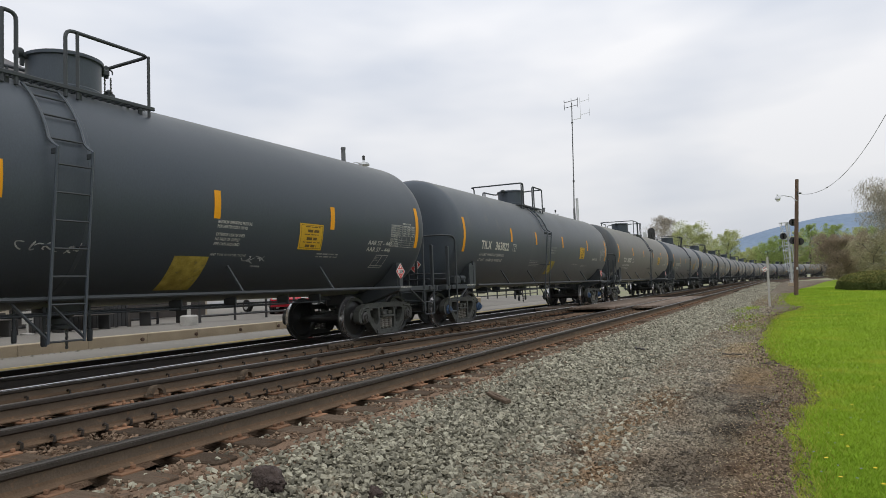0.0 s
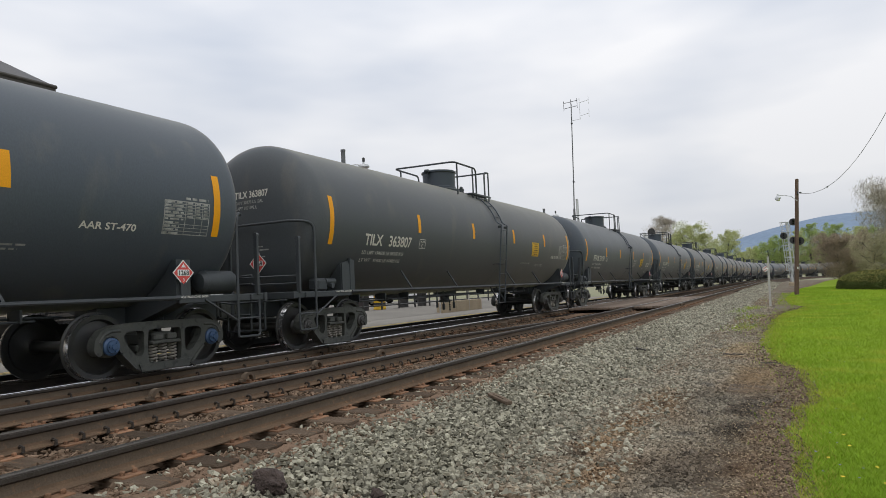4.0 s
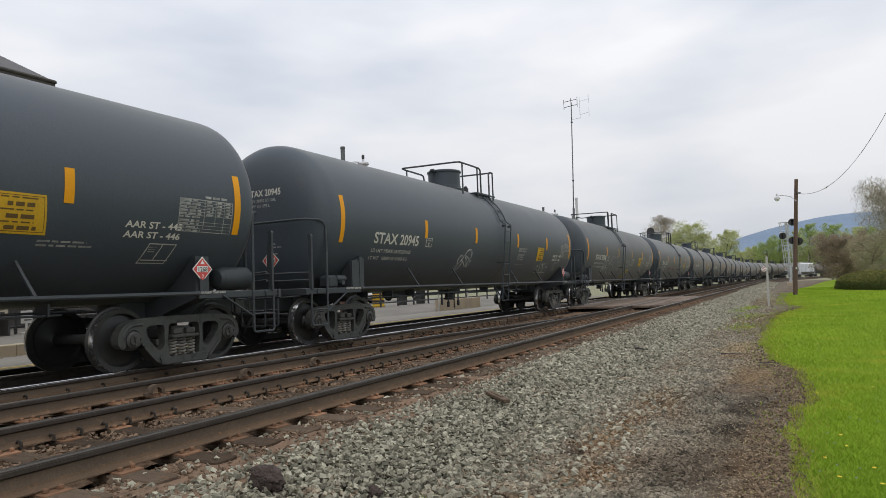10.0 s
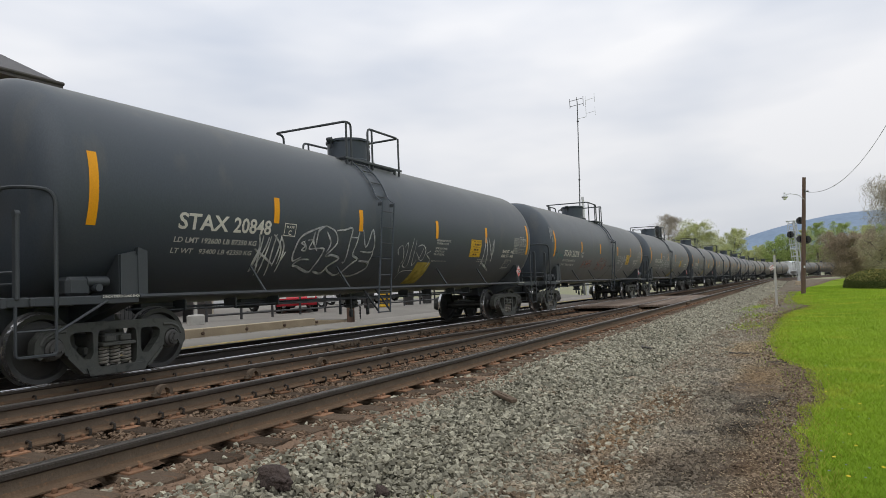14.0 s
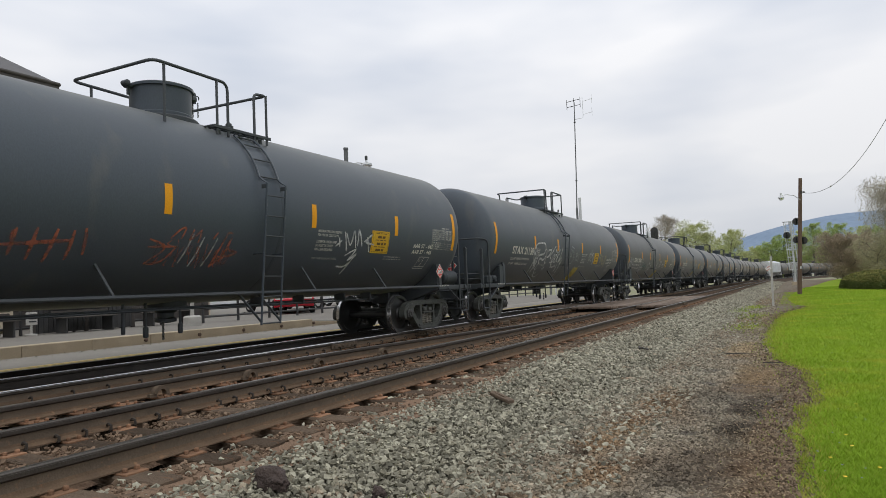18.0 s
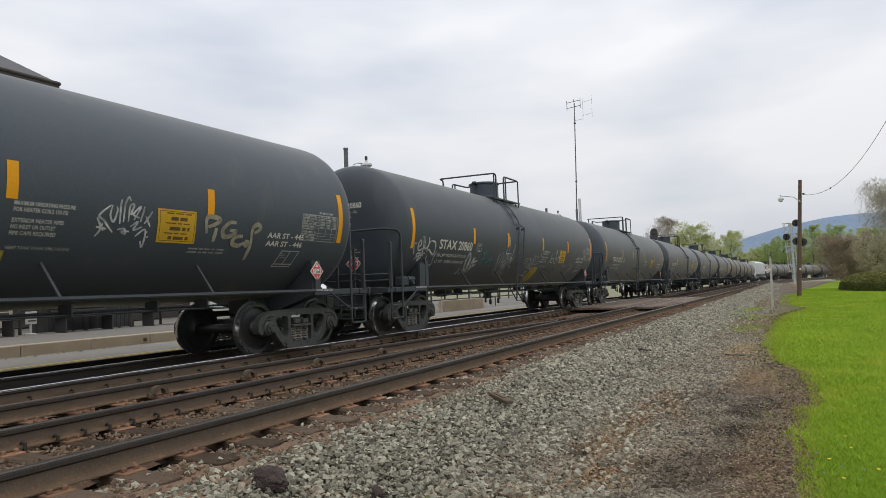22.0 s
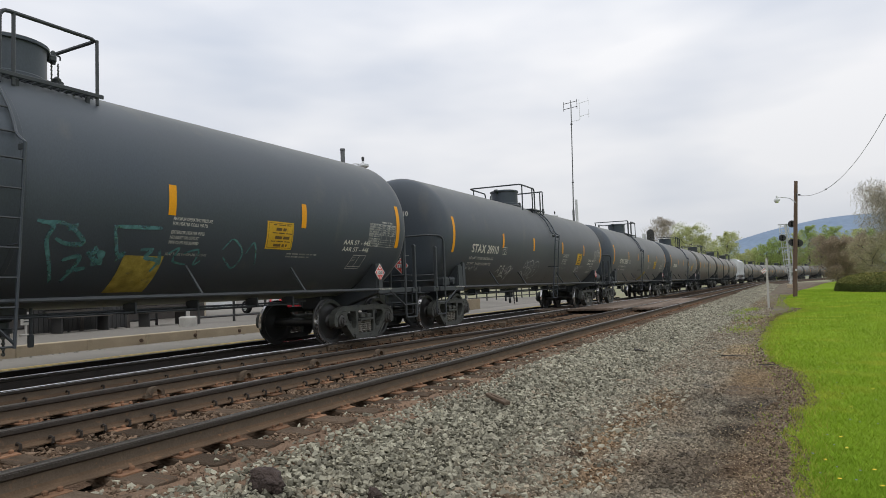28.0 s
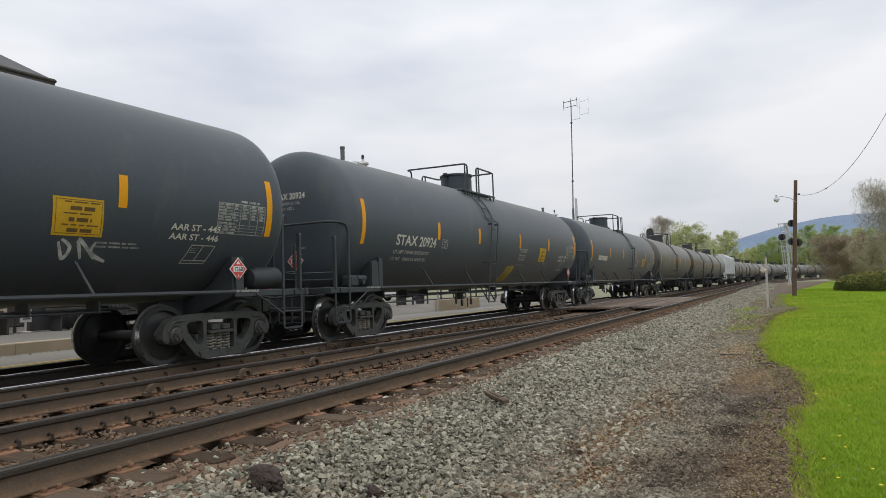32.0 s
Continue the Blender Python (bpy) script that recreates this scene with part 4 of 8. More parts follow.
part("top_growth", raw_mesh("top_growth", mound(n, 5, 0.05, 0.80, 0.055), np.arange(n * 4).reshape(-1, 4), SHOOT), SHOOT, hedge, "yellow-brown new shoots on top")
core = Shape().lathe([(0.90, 0.0), (0.90, 0.5), (0.80, 0.85), (0.66, 1.15), (0.3, 1.24), (0.02, 1.26)], "z", n=40)
core.v = [(x * 4.7, y * 8.2, z) for x, y, z in core.v]
part("core", core, LEAF_DARK, hedge)


# ---- the train ----
LENGTH, CARS, FIRST = 18.19, 29, 6.02
TANK_R, TANK_Z, TANK_Y, HEAD_D = 1.58, 2.55, 7.78, 0.55
WHEEL_R = 0.457


def travelled(t):
    """How far the train has come by t seconds; it slows a little."""
    return 6.1252 * t - 0.008996 * t * t + 4.1e-6 * t ** 3


def skin(y, deg, lift=0.006):
    """A place on the near side of the tank: along it, and degrees above its middle."""
    a = radians(deg)
    return ((TANK_R + lift) * math.cos(a), y, TANK_Z + (TANK_R + lift) * math.sin(a))


def on_tank(pts, faces, y0, deg0, lift=0.008):
    """Wraps a flat drawing (along, up) round the near side of the tank."""
    k = math.degrees(1 / TANK_R)
    return Shape().add([skin(y0 + a, deg0 + b * k, lift) for a, b in pts], faces)


def patch(y0, y1, d0, d1, lift=0.005, skew=0.0, shape=None):
    """A thin curved sheet on the near side of the tank."""
    shape = shape or Shape()
    n = max(2, int(abs(d1 - d0) / 3))
    pts = []
    for i in range(n + 1):
        d = d0 + (d1 - d0) * i / n
        s = skew * i / n
        pts += [skin(y0 + s, d, lift), skin(y1 + s, d, lift)]
    return shape.add(pts, [(2 * i, 2 * i + 1, 2 * i + 3, 2 * i + 2) for i in range(n)])


def head_profile():
    prof = []
    for i in range(0, 13):
        a = i / 12 * math.pi / 2
        prof.append((max(TANK_R * math.sin(a) ** 0.52, 0.002), TANK_Y + HEAD_D * math.cos(a) ** 0.68))
    return prof


def tank_body():
    ends = head_profile()
    prof = [(r, -y) for r, y in ends] + [(TANK_R, y) for y in (-5.2, -2.6, 0, 2.6, 5.2)] + [(r, y) for r, y in reversed(ends)]
    return Shape().lathe(prof, "y", (0, 0, TANK_Z), 72)


def wheel_shape():
    s = Shape()
    # outer face towards +x; flange on the inner side
    s.lathe([(0.10, 0.055), (0.13, 0.05), (0.16, 0.01), (0.36, -0.02), (0.385, 0.045), (0.445, 0.05), (0.4535, 0.03), (0.462, -0.045), (0.487, -0.06), (0.485, -0.085), (0.40, -0.09), (0.36, -0.055), (0.15, -0.06), (0.10, -0.09)], "x", n=40)
    return s


def rim_shape():
    return Shape().lathe([(0.4475, 0.047), (0.4555, 0.028), (0.4645, -0.043), (0.4645, -0.046), (0.45, -0.046), (0.44, 0.047)], "x", n=40, close=False)


def cast_plate(shape, outline, holes, lo, hi):
    """A flat casting with holes through it, drawn out along x."""
    bm = bmesh.new()
    for ring in [outline] + holes:
        vs = [bm.verts.new((0, p, q)) for p, q in ring]
        for i in range(len(vs)):
            bm.edges.new((vs[i], vs[(i + 1) % len(vs)]))
    bmesh.ops.triangle_fill(bm, use_beauty=True, use_dissolve=False, edges=bm.edges[:], normal=(1, 0, 0))
    bm.verts.index_update()
    pts = [tuple(v.co) for v in bm.verts]
    faces = [tuple(v.index for v in f.verts) for f in bm.faces]
    rim = [tuple(v.index for v in e.verts) for e in bm.edges if len(e.link_faces) == 1]
    bm.free()
    k = len(pts)
    shape.add([(lo, y, z) for _, y, z in pts] + [(hi, y, z) for _, y, z in pts],
              faces + [tuple(i + k for i in f) for f in faces] + [(p, q, q + k, p + k) for p, q in rim])
    return shape


def rounded(pts, r=0.05):
    """A closed outline with its corners rounded."""
    out = []
    for i, p in enumerate(pts):
        a, b, c = Vector(pts[i - 1]), Vector(p), Vector(pts[(i + 1) % len(pts)])
        q = min(r, (a - b).length * 0.45, (c - b).length * 0.45)
        p1, p2 = b + (a - b).normalized() * q, b + (c - b).normalized() * q
        for j in range(4):
            u = j / 3
            w = p1 * (1 - u) ** 2 + b * 2 * u * (1 - u) + p2 * u * u
            out.append((w.x, w.y))
    return out


def side_frame_shape(x):
    """A cast side frame: a bowed top chord that falls over the bearings, broad diagonals, a spring window and two rounded eyes."""
    s = Shape()
    lo, hi = x - 0.075, x + 0.075
    right = [(0.0, 0.765), (0.50, 0.765), (0.84, 0.745), (1.03, 0.685), (1.13, 0.56), (1.14, 0.40), (1.07, 0.33), (1.02, 0.36), (1.01, 0.54), (0.93, 0.60), (0.85, 0.60), (0.77, 0.54), (0.755, 0.37), (0.69, 0.33), (0.50, 0.125), (0.42, 0.06), (0.0, 0.06)]
    outline = rounded(right + [(-a, b) for a, b in right[-2:0:-1]], 0.04)
    eye = [(0.36, 0.645), (0.62, 0.645), (0.695, 0.60), (0.67, 0.49), (0.50, 0.29), (0.41, 0.27), (0.36, 0.34)]
    window = [(-0.285, 0.165), (0.285, 0.165), (0.30, 0.40), (0.285, 0.655), (-0.285, 0.655), (-0.30, 0.40)]
    cast_plate(s, outline, [rounded(eye, 0.06), rounded([(-a, b) for a, b in eye], 0.06), rounded(window, 0.05)], lo, hi)
    for f in (-1, 1):
        s.lathe([(0.15, lo - 0.02), (0.15, hi - 0.045), (0.125, hi - 0.02)], "x", (0, f * 0.889, 0.455), 20)
        # ribs along the diagonals' lower edge and the bearing's crown
        s.prism([(f * 0.71, 0.36), (f * 0.73, 0.33), (f * 0.51, 0.10), (f * 0.46, 0.11)], lo - 0.02, hi + 0.02)
        s.tube([(hi - 0.01 if x > 0 else lo + 0.01, f * q, w) for q, w in ((0.74, 0.67), (0.90, 0.665), (1.00, 0.62), (1.06, 0.52))], 0.028, 6)
    s.prism([(-0.46, 0.165), (-0.42, 0.055), (0.42, 0.055), (0.46, 0.165)], lo - 0.02, hi + 0.02)
    return s


def spring_shape(r=0.062, z0=0.172, z1=0.43, turns=5.5, wire=0.017):
    n = int(turns * 10)
    return Shape().tube([(r * math.cos(i * math.tau / 10), r * math.sin(i * math.tau / 10), z0 + (z1 - z0) * i / n) for i in range(n + 1)], wire, 5)


WHEEL_ME = wheel_shape().mesh("wheel", WHEEL, 30)
RIM_ME = rim_shape().mesh("rim", TREAD, 30)
AXLE_ME = Shape().lathe([(0.085, -1.04), (0.085, -0.80), (0.10, -0.70), (0.085, -0.4), (0.085, 0.4), (0.10, 0.70), (0.085, 0.80), (0.085, 1.04)], "x", n=14).mesh("wheelset", WHEEL)
cap = Shape().lathe([(0.125, -0.10), (0.125, 0.0), (0.095, 0.02), (0.09, 0.05), (0.045, 0.055), (0.04, 0.075)], "x", n=18)
for j in range(3):
    a = j * math.tau / 3
    cap.lathe([(0.02, 0.045), (0.02, 0.075)], "x", (0, 0.065 * math.cos(a), 0.065 * math.sin(a)), 6)
CAP_ME = cap.mesh("bearing_cap", CAP)
CAP_BLUE_ME = cap.mesh("bearing_cap", CAP_BLUE)
FRAME_ME = [side_frame_shape(1.0).mesh("side_frame", TRUCK, 25), side_frame_shape(-1.0).mesh("side_frame", TRUCK, 25)]
SPRING_ME = spring_shape().mesh("spring", SPRING)
bol = Shape().box((0, 0, 0.50), (2.05, 0.36, 0.20), 0.03).box((0, 0, 0.66), (0.5, 0.4, 0.16), 0.03)
for x in (-1.0, 1.0):
    bol.box((x, 0, 0.455), (0.24, 0.50, 0.05), 0.01)
    for f in (-1, 1):
        bol.box((x + math.copysign(0.06, x), f * 0.12, 0.53), (0.08, 0.16, 0.09), 0.015)
BOLSTER_ME = bol.mesh("truck_bolster", TRUCK)
beam = Shape()
for f in (-1, 1):
    beam.box((0, f * 0.36, 0.38), (1.9, 0.08, 0.10), 0.015)
    for x in (-0.72, 0.72):
        beam.prism([(f * 0.40, 0.28), (f * 0.45, 0.36), (f * 0.43, 0.48), (f * 0.38, 0.44)], x - 0.05, x + 0.05)
BEAM_ME = beam.mesh("brake_beam", TRUCK)


def bogie(parent, y, blue=False):
    """A four-wheel truck: its frame parts lie under one part, its wheelsets under the car, to turn."""
    truck = part("truck", BOLSTER_ME, TRUCK, parent, "grimy cast-steel truck", at=(0, y, 0))
    for fm in FRAME_ME:
        part("side_frame", fm, TRUCK, truck)
    part("brake_beam", BEAM_ME, TRUCK, truck)
    for x in (-1.0, 1.0):
        for k in (-0.17, 0.0, 0.17):
            part("spring", SPRING_ME, SPRING, truck, at=(x, k, 0))
    for k in (-0.889, 0.889):
        ws = part("wheelset", AXLE_ME, WHEEL, parent, at=(0, y + k, WHEEL_R))
        for f in (1, -1):
            part("wheel", WHEEL_ME, WHEEL, ws, at=pose(f * 0.765, 0, 0, 0, 0, 0 if f > 0 else 180))
            part("rim", RIM_ME, TREAD, ws, at=pose(f * 0.765, 0, 0, 0, 0, 0 if f > 0 else 180))
            part("bearing_cap", CAP_BLUE_ME if blue else CAP_ME, CAP, ws, at=pose(f * 1.09, 0, 0, 0, 0, 0 if f > 0 else 180))


def loop(*pts, r=0.12):
    """A line of points with its inner corners rounded."""
    pts = [Vector(p) for p in pts]
    out = [pts[0]]
    for a, b, c in zip(pts, pts[1:], pts[2:]):
        d1, d2 = (a - b), (c - b)
        q = min(r, d1.length * 0.45, d2.length * 0.45)
        p1, p2 = b + d1.normalized() * q, b + d2.normalized() * q
        for i in range(5):
            u = i / 4
            out.append(p1 * (1 - u) ** 2 + b * 2 * u * (1 - u) + p2 * u * u)
    return out + [pts[-1]]


# the ends of the top platform, the ladder and the dome, along the car
TOPS = {"A": (-1.44, 0.68, -0.95, 0.0), "B": (-1.07, 1.37, 0.72, -0.12), "U": (-1.07, 1.37, 0.72, -0.12), "T": (-1.85, 0.38, -1.05, -0.36)}
TOP_X, TOP_Z, DECK_Z = 1.0, 4.72, 3.92


def top_rail(kind):
    """The railing on the tank's top platform; its gap faces the ladder."""
    x, zt, zp = TOP_X, TOP_Z, 3.79
    s1, s2 = Shape(), Shape()
    r = 0.026
    y0, y1, lad = TOPS[kind][:3]
    if kind in "BU":
        s1.tube(loop((-x, y0 + 1.45, zp), (-x, y0 + 1.45, zt), (-x, y0, zt + 0.03), (x, y0, zt), (x, lad - 0.29, zt), (x, lad - 0.29, zp), r=0.15), r)
        s1.tube([(x, y0 + 0.2, zp), (x, y0 + 0.2, zt)], r * 0.9)
        s1.tube([(x, lad - 0.53, zp), (x, lad - 0.53, zt)], r * 0.9)
        s1.tube([(-x, y0 + 0.35, zp), (-x, y0 + 0.35, zt + 0.02)], r * 0.9)
        second = lad + 0.34
        s2.tube(loop((x, second, zp), (x, second, zt - 0.03), (x, y1, zt), (-x, y1 - 0.1, zt), (-x, y1 - 0.5, zt - 0.02), (-x, y1 - 0.5, zp), r=0.10), r)
        s2.tube([(x, y1, zp), (x, y1, zt)], r * 0.9)
    else:
        s1.tube(loop((-x, y0 + 0.28, zp), (-x, y0 + 0.28, zt + 0.03), (-x, y0, zt + 0.03), (x, y0, zt), (x, y0 + 0.18, zt - 0.02), (x, y0 + 0.18, zp), r=0.12), r)
        s1.tube([(x, y0 + 0.01, zp), (x, y0 + 0.01, zt)], r * 0.9)
        second = lad + 0.33
        s2.tube(loop((x, second, zp), (x, second, zt), (x, y1, zt), (-x, y1, zt), (-x, y1 - 1.15, zt - 0.02), (-x, y1 - 1.15, zp), r=0.12), r)
        s2.tube([(x, second + 0.17, zp), (x, second + 0.17, zt)], r * 0.9)
        s2.tube([(x, y1, zp), (x, y1, zt)], r * 0.9)
        s2.tube([(-x, y1 - 0.95, zp), (-x, y1 - 0.95, zt)], r * 0.9)
    return s1, s2, (y0, y1, lad)


def platform_shape(y0, y1, f):
    """A narrow grating walk along the dome, on brackets from the tank; f is its side."""
    s = Shape()
    mid, length = (y0 + y1) / 2, y1 - y0 + 0.16
    if f:
        for x in (0.74, TOP_X + 0.02):
            s.box((f * x, mid, DECK_Z), (0.03, length, 0.055), 0.008)
        for i in range(int(length / 0.11)):
            s.box((f * 0.88, y0 - 0.06 + 0.11 * i, DECK_Z + 0.015), (0.26, 0.018, 0.03), 0.004)
        for x in (0.80, 0.86, 0.92):
            s.box((f * x, mid, DECK_Z + 0.02), (0.012, length, 0.025), 0.003)
        for y in (y0 + 0.1, mid, y1 - 0.1):
            s.box((f * 0.93, y, DECK_Z - 0.10), (0.05, 0.06, 0.16), 0.01)
    return s


def dome_shape(y):
    r = 0.50
    s = Shape().lathe([(r + 0.02, 3.95), (r + 0.02, 4.16), (r, 4.18), (r, 4.60), (r + 0.035, 4.605), (r + 0.035, 4.65), (r - 0.02, 4.675), (0.2, 4.695), (0.01, 4.70)], "z", (0, y, 0), 36)
    return s


def ladder_shape(y, half=0.23):
    """Stiles that hug the tank's shoulder, step out at a bracket and hang straight below it."""
    s, stays = Shape(), []
    prof = []
    for d in (53, 46, 39, 32, 25, 18):
        a = radians(d)
        prof.append(((TANK_R + 0.04) * math.cos(a), TANK_Z + (TANK_R + 0.04) * math.sin(a)))
    prof += [(TANK_R + 0.04, 2.98), (TANK_R + 0.13, 2.93), (1.50, 0.55)]
    for f in (-1, 1):
        s.tube([(x, y + f * half, z) for x, z in prof], 0.020, 6)
        stays.append(Shape().box((TANK_R + 0.065, y + f * half, 2.88), (0.11, 0.022, 0.07), 0.008))
        stays.append(Shape().tube([(1.50, y + f * half, 0.60), (1.40, y - 0.45 + f * 0.22, 1.12)], 0.020, 6))
        s.tube([(1.60, y + f * half, 1.75), (1.35, y + f * half, 1.75)], 0.012, 5)
    return s, stays


def end_gear(car, f, kind):
    """Everything at one end of the car: f is -1 for the leading end and 1 for the other."""
    def at(x, y, z):
        return (x, f * y, z)
    sill = Shape().box(at(0, 8.0, 0.83), (0.36, 1.9, 0.36), 0.03)
    sill.box(at(0, 7.06, 0.86), (0.55, 1.2, 0.30), 0.03)
    part("draft_sill", sill, FRAME, car)
    sad = Shape()
    arc = [(TANK_R + 0.02, a) for a in range(-146, -33, 8)]
    outline = [(r * math.cos(radians(a)), TANK_Z + r * math.sin(radians(a))) for r, a in arc]
    outline = [(-1.42, 1.02), (-1.42, 1.66)] + outline + [(1.42, 1.66), (1.42, 1.02), (0.4, 0.70), (-0.4, 0.70)]
    sad.prism(outline, f * 7.06 - 0.13, f * 7.06 + 0.13, "y")
    part("saddle", sad, FRAME, car, "welded saddle plate under the tank")
    plate = Shape().prism([(f * 6.78, 1.08), (f * 6.78, 1.72), (f * 6.93, 1.77), (f * 6.93, 1.08)], 1.30, 1.43)
    plate.prism([(f * 6.93, 1.08), (f * 6.93, 1.72), (f * 7.2, 1.66), (f * 7.2, 1.08)], 1.36, 1.39)
    if f < 0:
        part("saddle_web", plate, FRAME, car)
    deck = Shape()
    deck.box(at(0, 8.72, 1.06), (3.0, 0.07, 0.13), 0.01)
    deck.box(at(0, 8.40, 1.06), (3.0, 0.05, 0.10), 0.01)
    for i in range(24):
        deck.box(at(-1.42 + 0.1235 * i, 8.56, 1.105), (0.02, 0.30, 0.035), 0.004)
    for x in (-1.30, 1.30):
        deck.box(at(x - 0.14, 7.85, 1.06), (0.05, 1.8, 0.11), 0.01)
        deck.box(at(x + 0.14, 7.85, 1.06), (0.05, 1.8, 0.11), 0.01)
        for i in range(14):
            deck.box(at(x, 7.05 + 0.12 * i, 1.105), (0.30, 0.02, 0.03), 0.004)
    part("end_platform", deck, FRAME, car, "black steel grating walkway")
    for x in (1.45, -1.45):
        post = Shape().box(at(x, 8.56, 1.60), (0.09, 0.05, 1.02), 0.015)
        post.lathe([(0.045, -0.03), (0.045, 0.03)], "y", at(x, 8.56, 2.10), 12)
        part("stanchion", post, FRAME, car)
    for x in (0.62, -0.62):
        post = Shape().box(at(x, 8.78, 1.52), (0.07, 0.045, 1.05), 0.012)
        part("stanchion", post, FRAME, car)
    hr = Shape().tube(loop(at(1.47, 8.10, 0.98), at(1.47, 8.10, 2.44), at(1.25, 8.46, 2.46), at(-1.25, 8.46, 2.46), at(-1.47, 8.10, 2.44), at(-1.47, 8.10, 0.98), r=0.2), 0.026, 8)
    for x in (-0.7, 0.0, 0.7):
        hr.tube([at(x, 8.46, 2.46), at(x, 8.22, 2.50)], 0.016, 6)
    part("end_handrail", hr, FRAME, car)
    low = Shape()
    for z in (1.28, 1.42):
        low.tube(loop(at(1.40, 8.50, z), at(0.5, 8.86, z), at(-0.5, 8.86, z), at(-1.40, 8.50, z)), 0.018, 6)
    part("grab_rail", low, FRAME, car)
    for x in (1.47, -1.47):
        st = Shape().tube(loop(at(x, 8.58, 1.02), at(x, 8.58, 0.42), at(x, 8.10, 0.42), at(x, 8.10, 1.0), r=0.05), 0.020, 6)
        st.tube([at(x, 8.58, 0.72), at(x, 8.10, 0.72)], 0.014, 6)
        st.tube([at(x, 8.10, 0.68), at(x, 7.42, 1.05)], 0.018, 6)
        part("stirrup_step", st, FRAME, car)
    for x in (0.95,):
        st = Shape().tube(loop(at(x, 8.92, 1.02), at(x, 8.92, 0.45), at(0.35, 8.96, 0.45), at(0.35, 8.96, 0.8), r=0.05), 0.018, 6)
        st.tube([at(x, 8.92, 0.74), at(0.35, 8.96, 0.74)], 0.014, 6)
        part("stirrup_step", st, FRAME, car)
    cp = Shape().box(at(0, 8.78, 0.84), (0.20, 0.55, 0.20), 0.03)
    cp.prism([(-0.17, f * 8.98), (-0.20, f * 9.16), (-0.06, f * 9.18), (-0.02, f * 9.09), (0.06, f * 9.09), (0.15, f * 9.14), (0.17, f * 8.98)], 0.70, 0.98, "z")
    cp.box(at(0.05, 8.88, 0.84), (0.30, 0.06, 0.34), 0.02)
    part("coupler", cp, TRUCK, car, "rusty knuckle coupler")
    lever = Shape().tube(loop(at(1.4, 8.84, 0.98), at(0.5, 8.90, 0.95), at(0.1, 8.92, 1.0), r=0.08), 0.014, 6)
    part("uncoupling_lever", lever, FRAME, car)
    hose = Shape().tube([at(0.32, 8.75, 0.72), at(0.34, 8.92, 0.66), at(0.32, 9.02, 0.50), at(0.27, 9.08, 0.36), at(0.2, 9.12, 0.31)], 0.028, 7)
    part("air_hose", hose, TYRE, car, "black rubber air hose")
    # hazard placard on its holder
    if f > 0:
        holder = part("placard_holder", Shape().box((1.46, 7.02, 1.24), (0.02, 0.09, 0.34), 0.005).box((1.455, 7.02, 1.46), (0.015, 0.26, 0.26), 0.004, Matrix.Rotation(radians(45), 3, "X")), FRAME, car)
        placard(car, pose(1.472, 7.02, 1.46, 90, 0, 90))
    else:
        holder = part("placard_holder", Shape().box((0.38, -8.45, 1.33), (0.06, 0.02, 0.66), 0.005).box((0.38, -8.452, 1.70), (0.25, 0.012, 0.25), 0.004, Matrix.Rotation(radians(45), 3, "Y")), FRAME, car)
        placard(car, pose(0.38, -8.464, 1.70, 90, 0, 0) @ Matrix.Scale(1.12, 4))
    if f < 0:
        bw = Shape()
        bw.lathe([(0.26, -0.015), (0.28, 0.0), (0.26, 0.015), (0.24, 0.0), (0.26, -0.015)], "y", (-0.95, -8.62, 1.80), 24, False)
        for i in range(5):
            a = i * math.tau / 5
            bw.tube([(-0.95, -8.60, 1.80), (-0.95 + 0.26 * math.cos(a), -8.62, 1.80 + 0.26 * math.sin(a))], 0.012, 5)
        part("brake_wheel", bw, FRAME, car)
        bx = Shape().box((-0.95, -8.45, 1.72), (0.34, 0.22, 0.55), 0.04).tube([(-0.95, -8.5, 1.4), (-0.95, -8.4, 0.9)], 0.02, 6)
        part("hand_brake_housing", bx, FRAME, car)
        eq = Shape().box((1.22, -7.72, 1.24), (0.26, 0.34, 0.26), 0.05).lathe([(0.07, -0.02), (0.07, 0.28), (0.05, 0.30)], "y", (1.30, -7.60, 1.30), 14)
        eq.lathe([(0.05, 0.0), (0.05, 0.12)], "x", (1.30, -7.50, 1.22), 12)
        part("brake_valve", eq, FRAME, car)
    elif kind != "A":
        rs_ = Shape().lathe([(0.02, 7.50), (0.14, 7.53), (0.19, 7.60), (0.19, 8.16), (0.14, 8.23), (0.02, 8.26)], "y", (1.20, 0, 1.32), 24)
        part("air_reservoir", rs_, FRAME, car, "dull black air reservoir")
    strip_ = Shape().box((1.465, f * 7.2, 1.10), (0.012, 0.62, 0.055), 0.003)
    part("marking_strip", strip_, FRAME, car, "narrow stencilled strip")
    strip_words = Shape().add([(1.4735, f * 7.2 - 0.29 + a, 1.085 + b) for a, b in STRIP[0]], STRIP[1])
    part("strip_lettering", strip_words, STENCIL, car, "small white stencilled words", smooth=0)


STRIP = lettering("2 INCH TREAD COND SHOES", 0.032, 0.98)


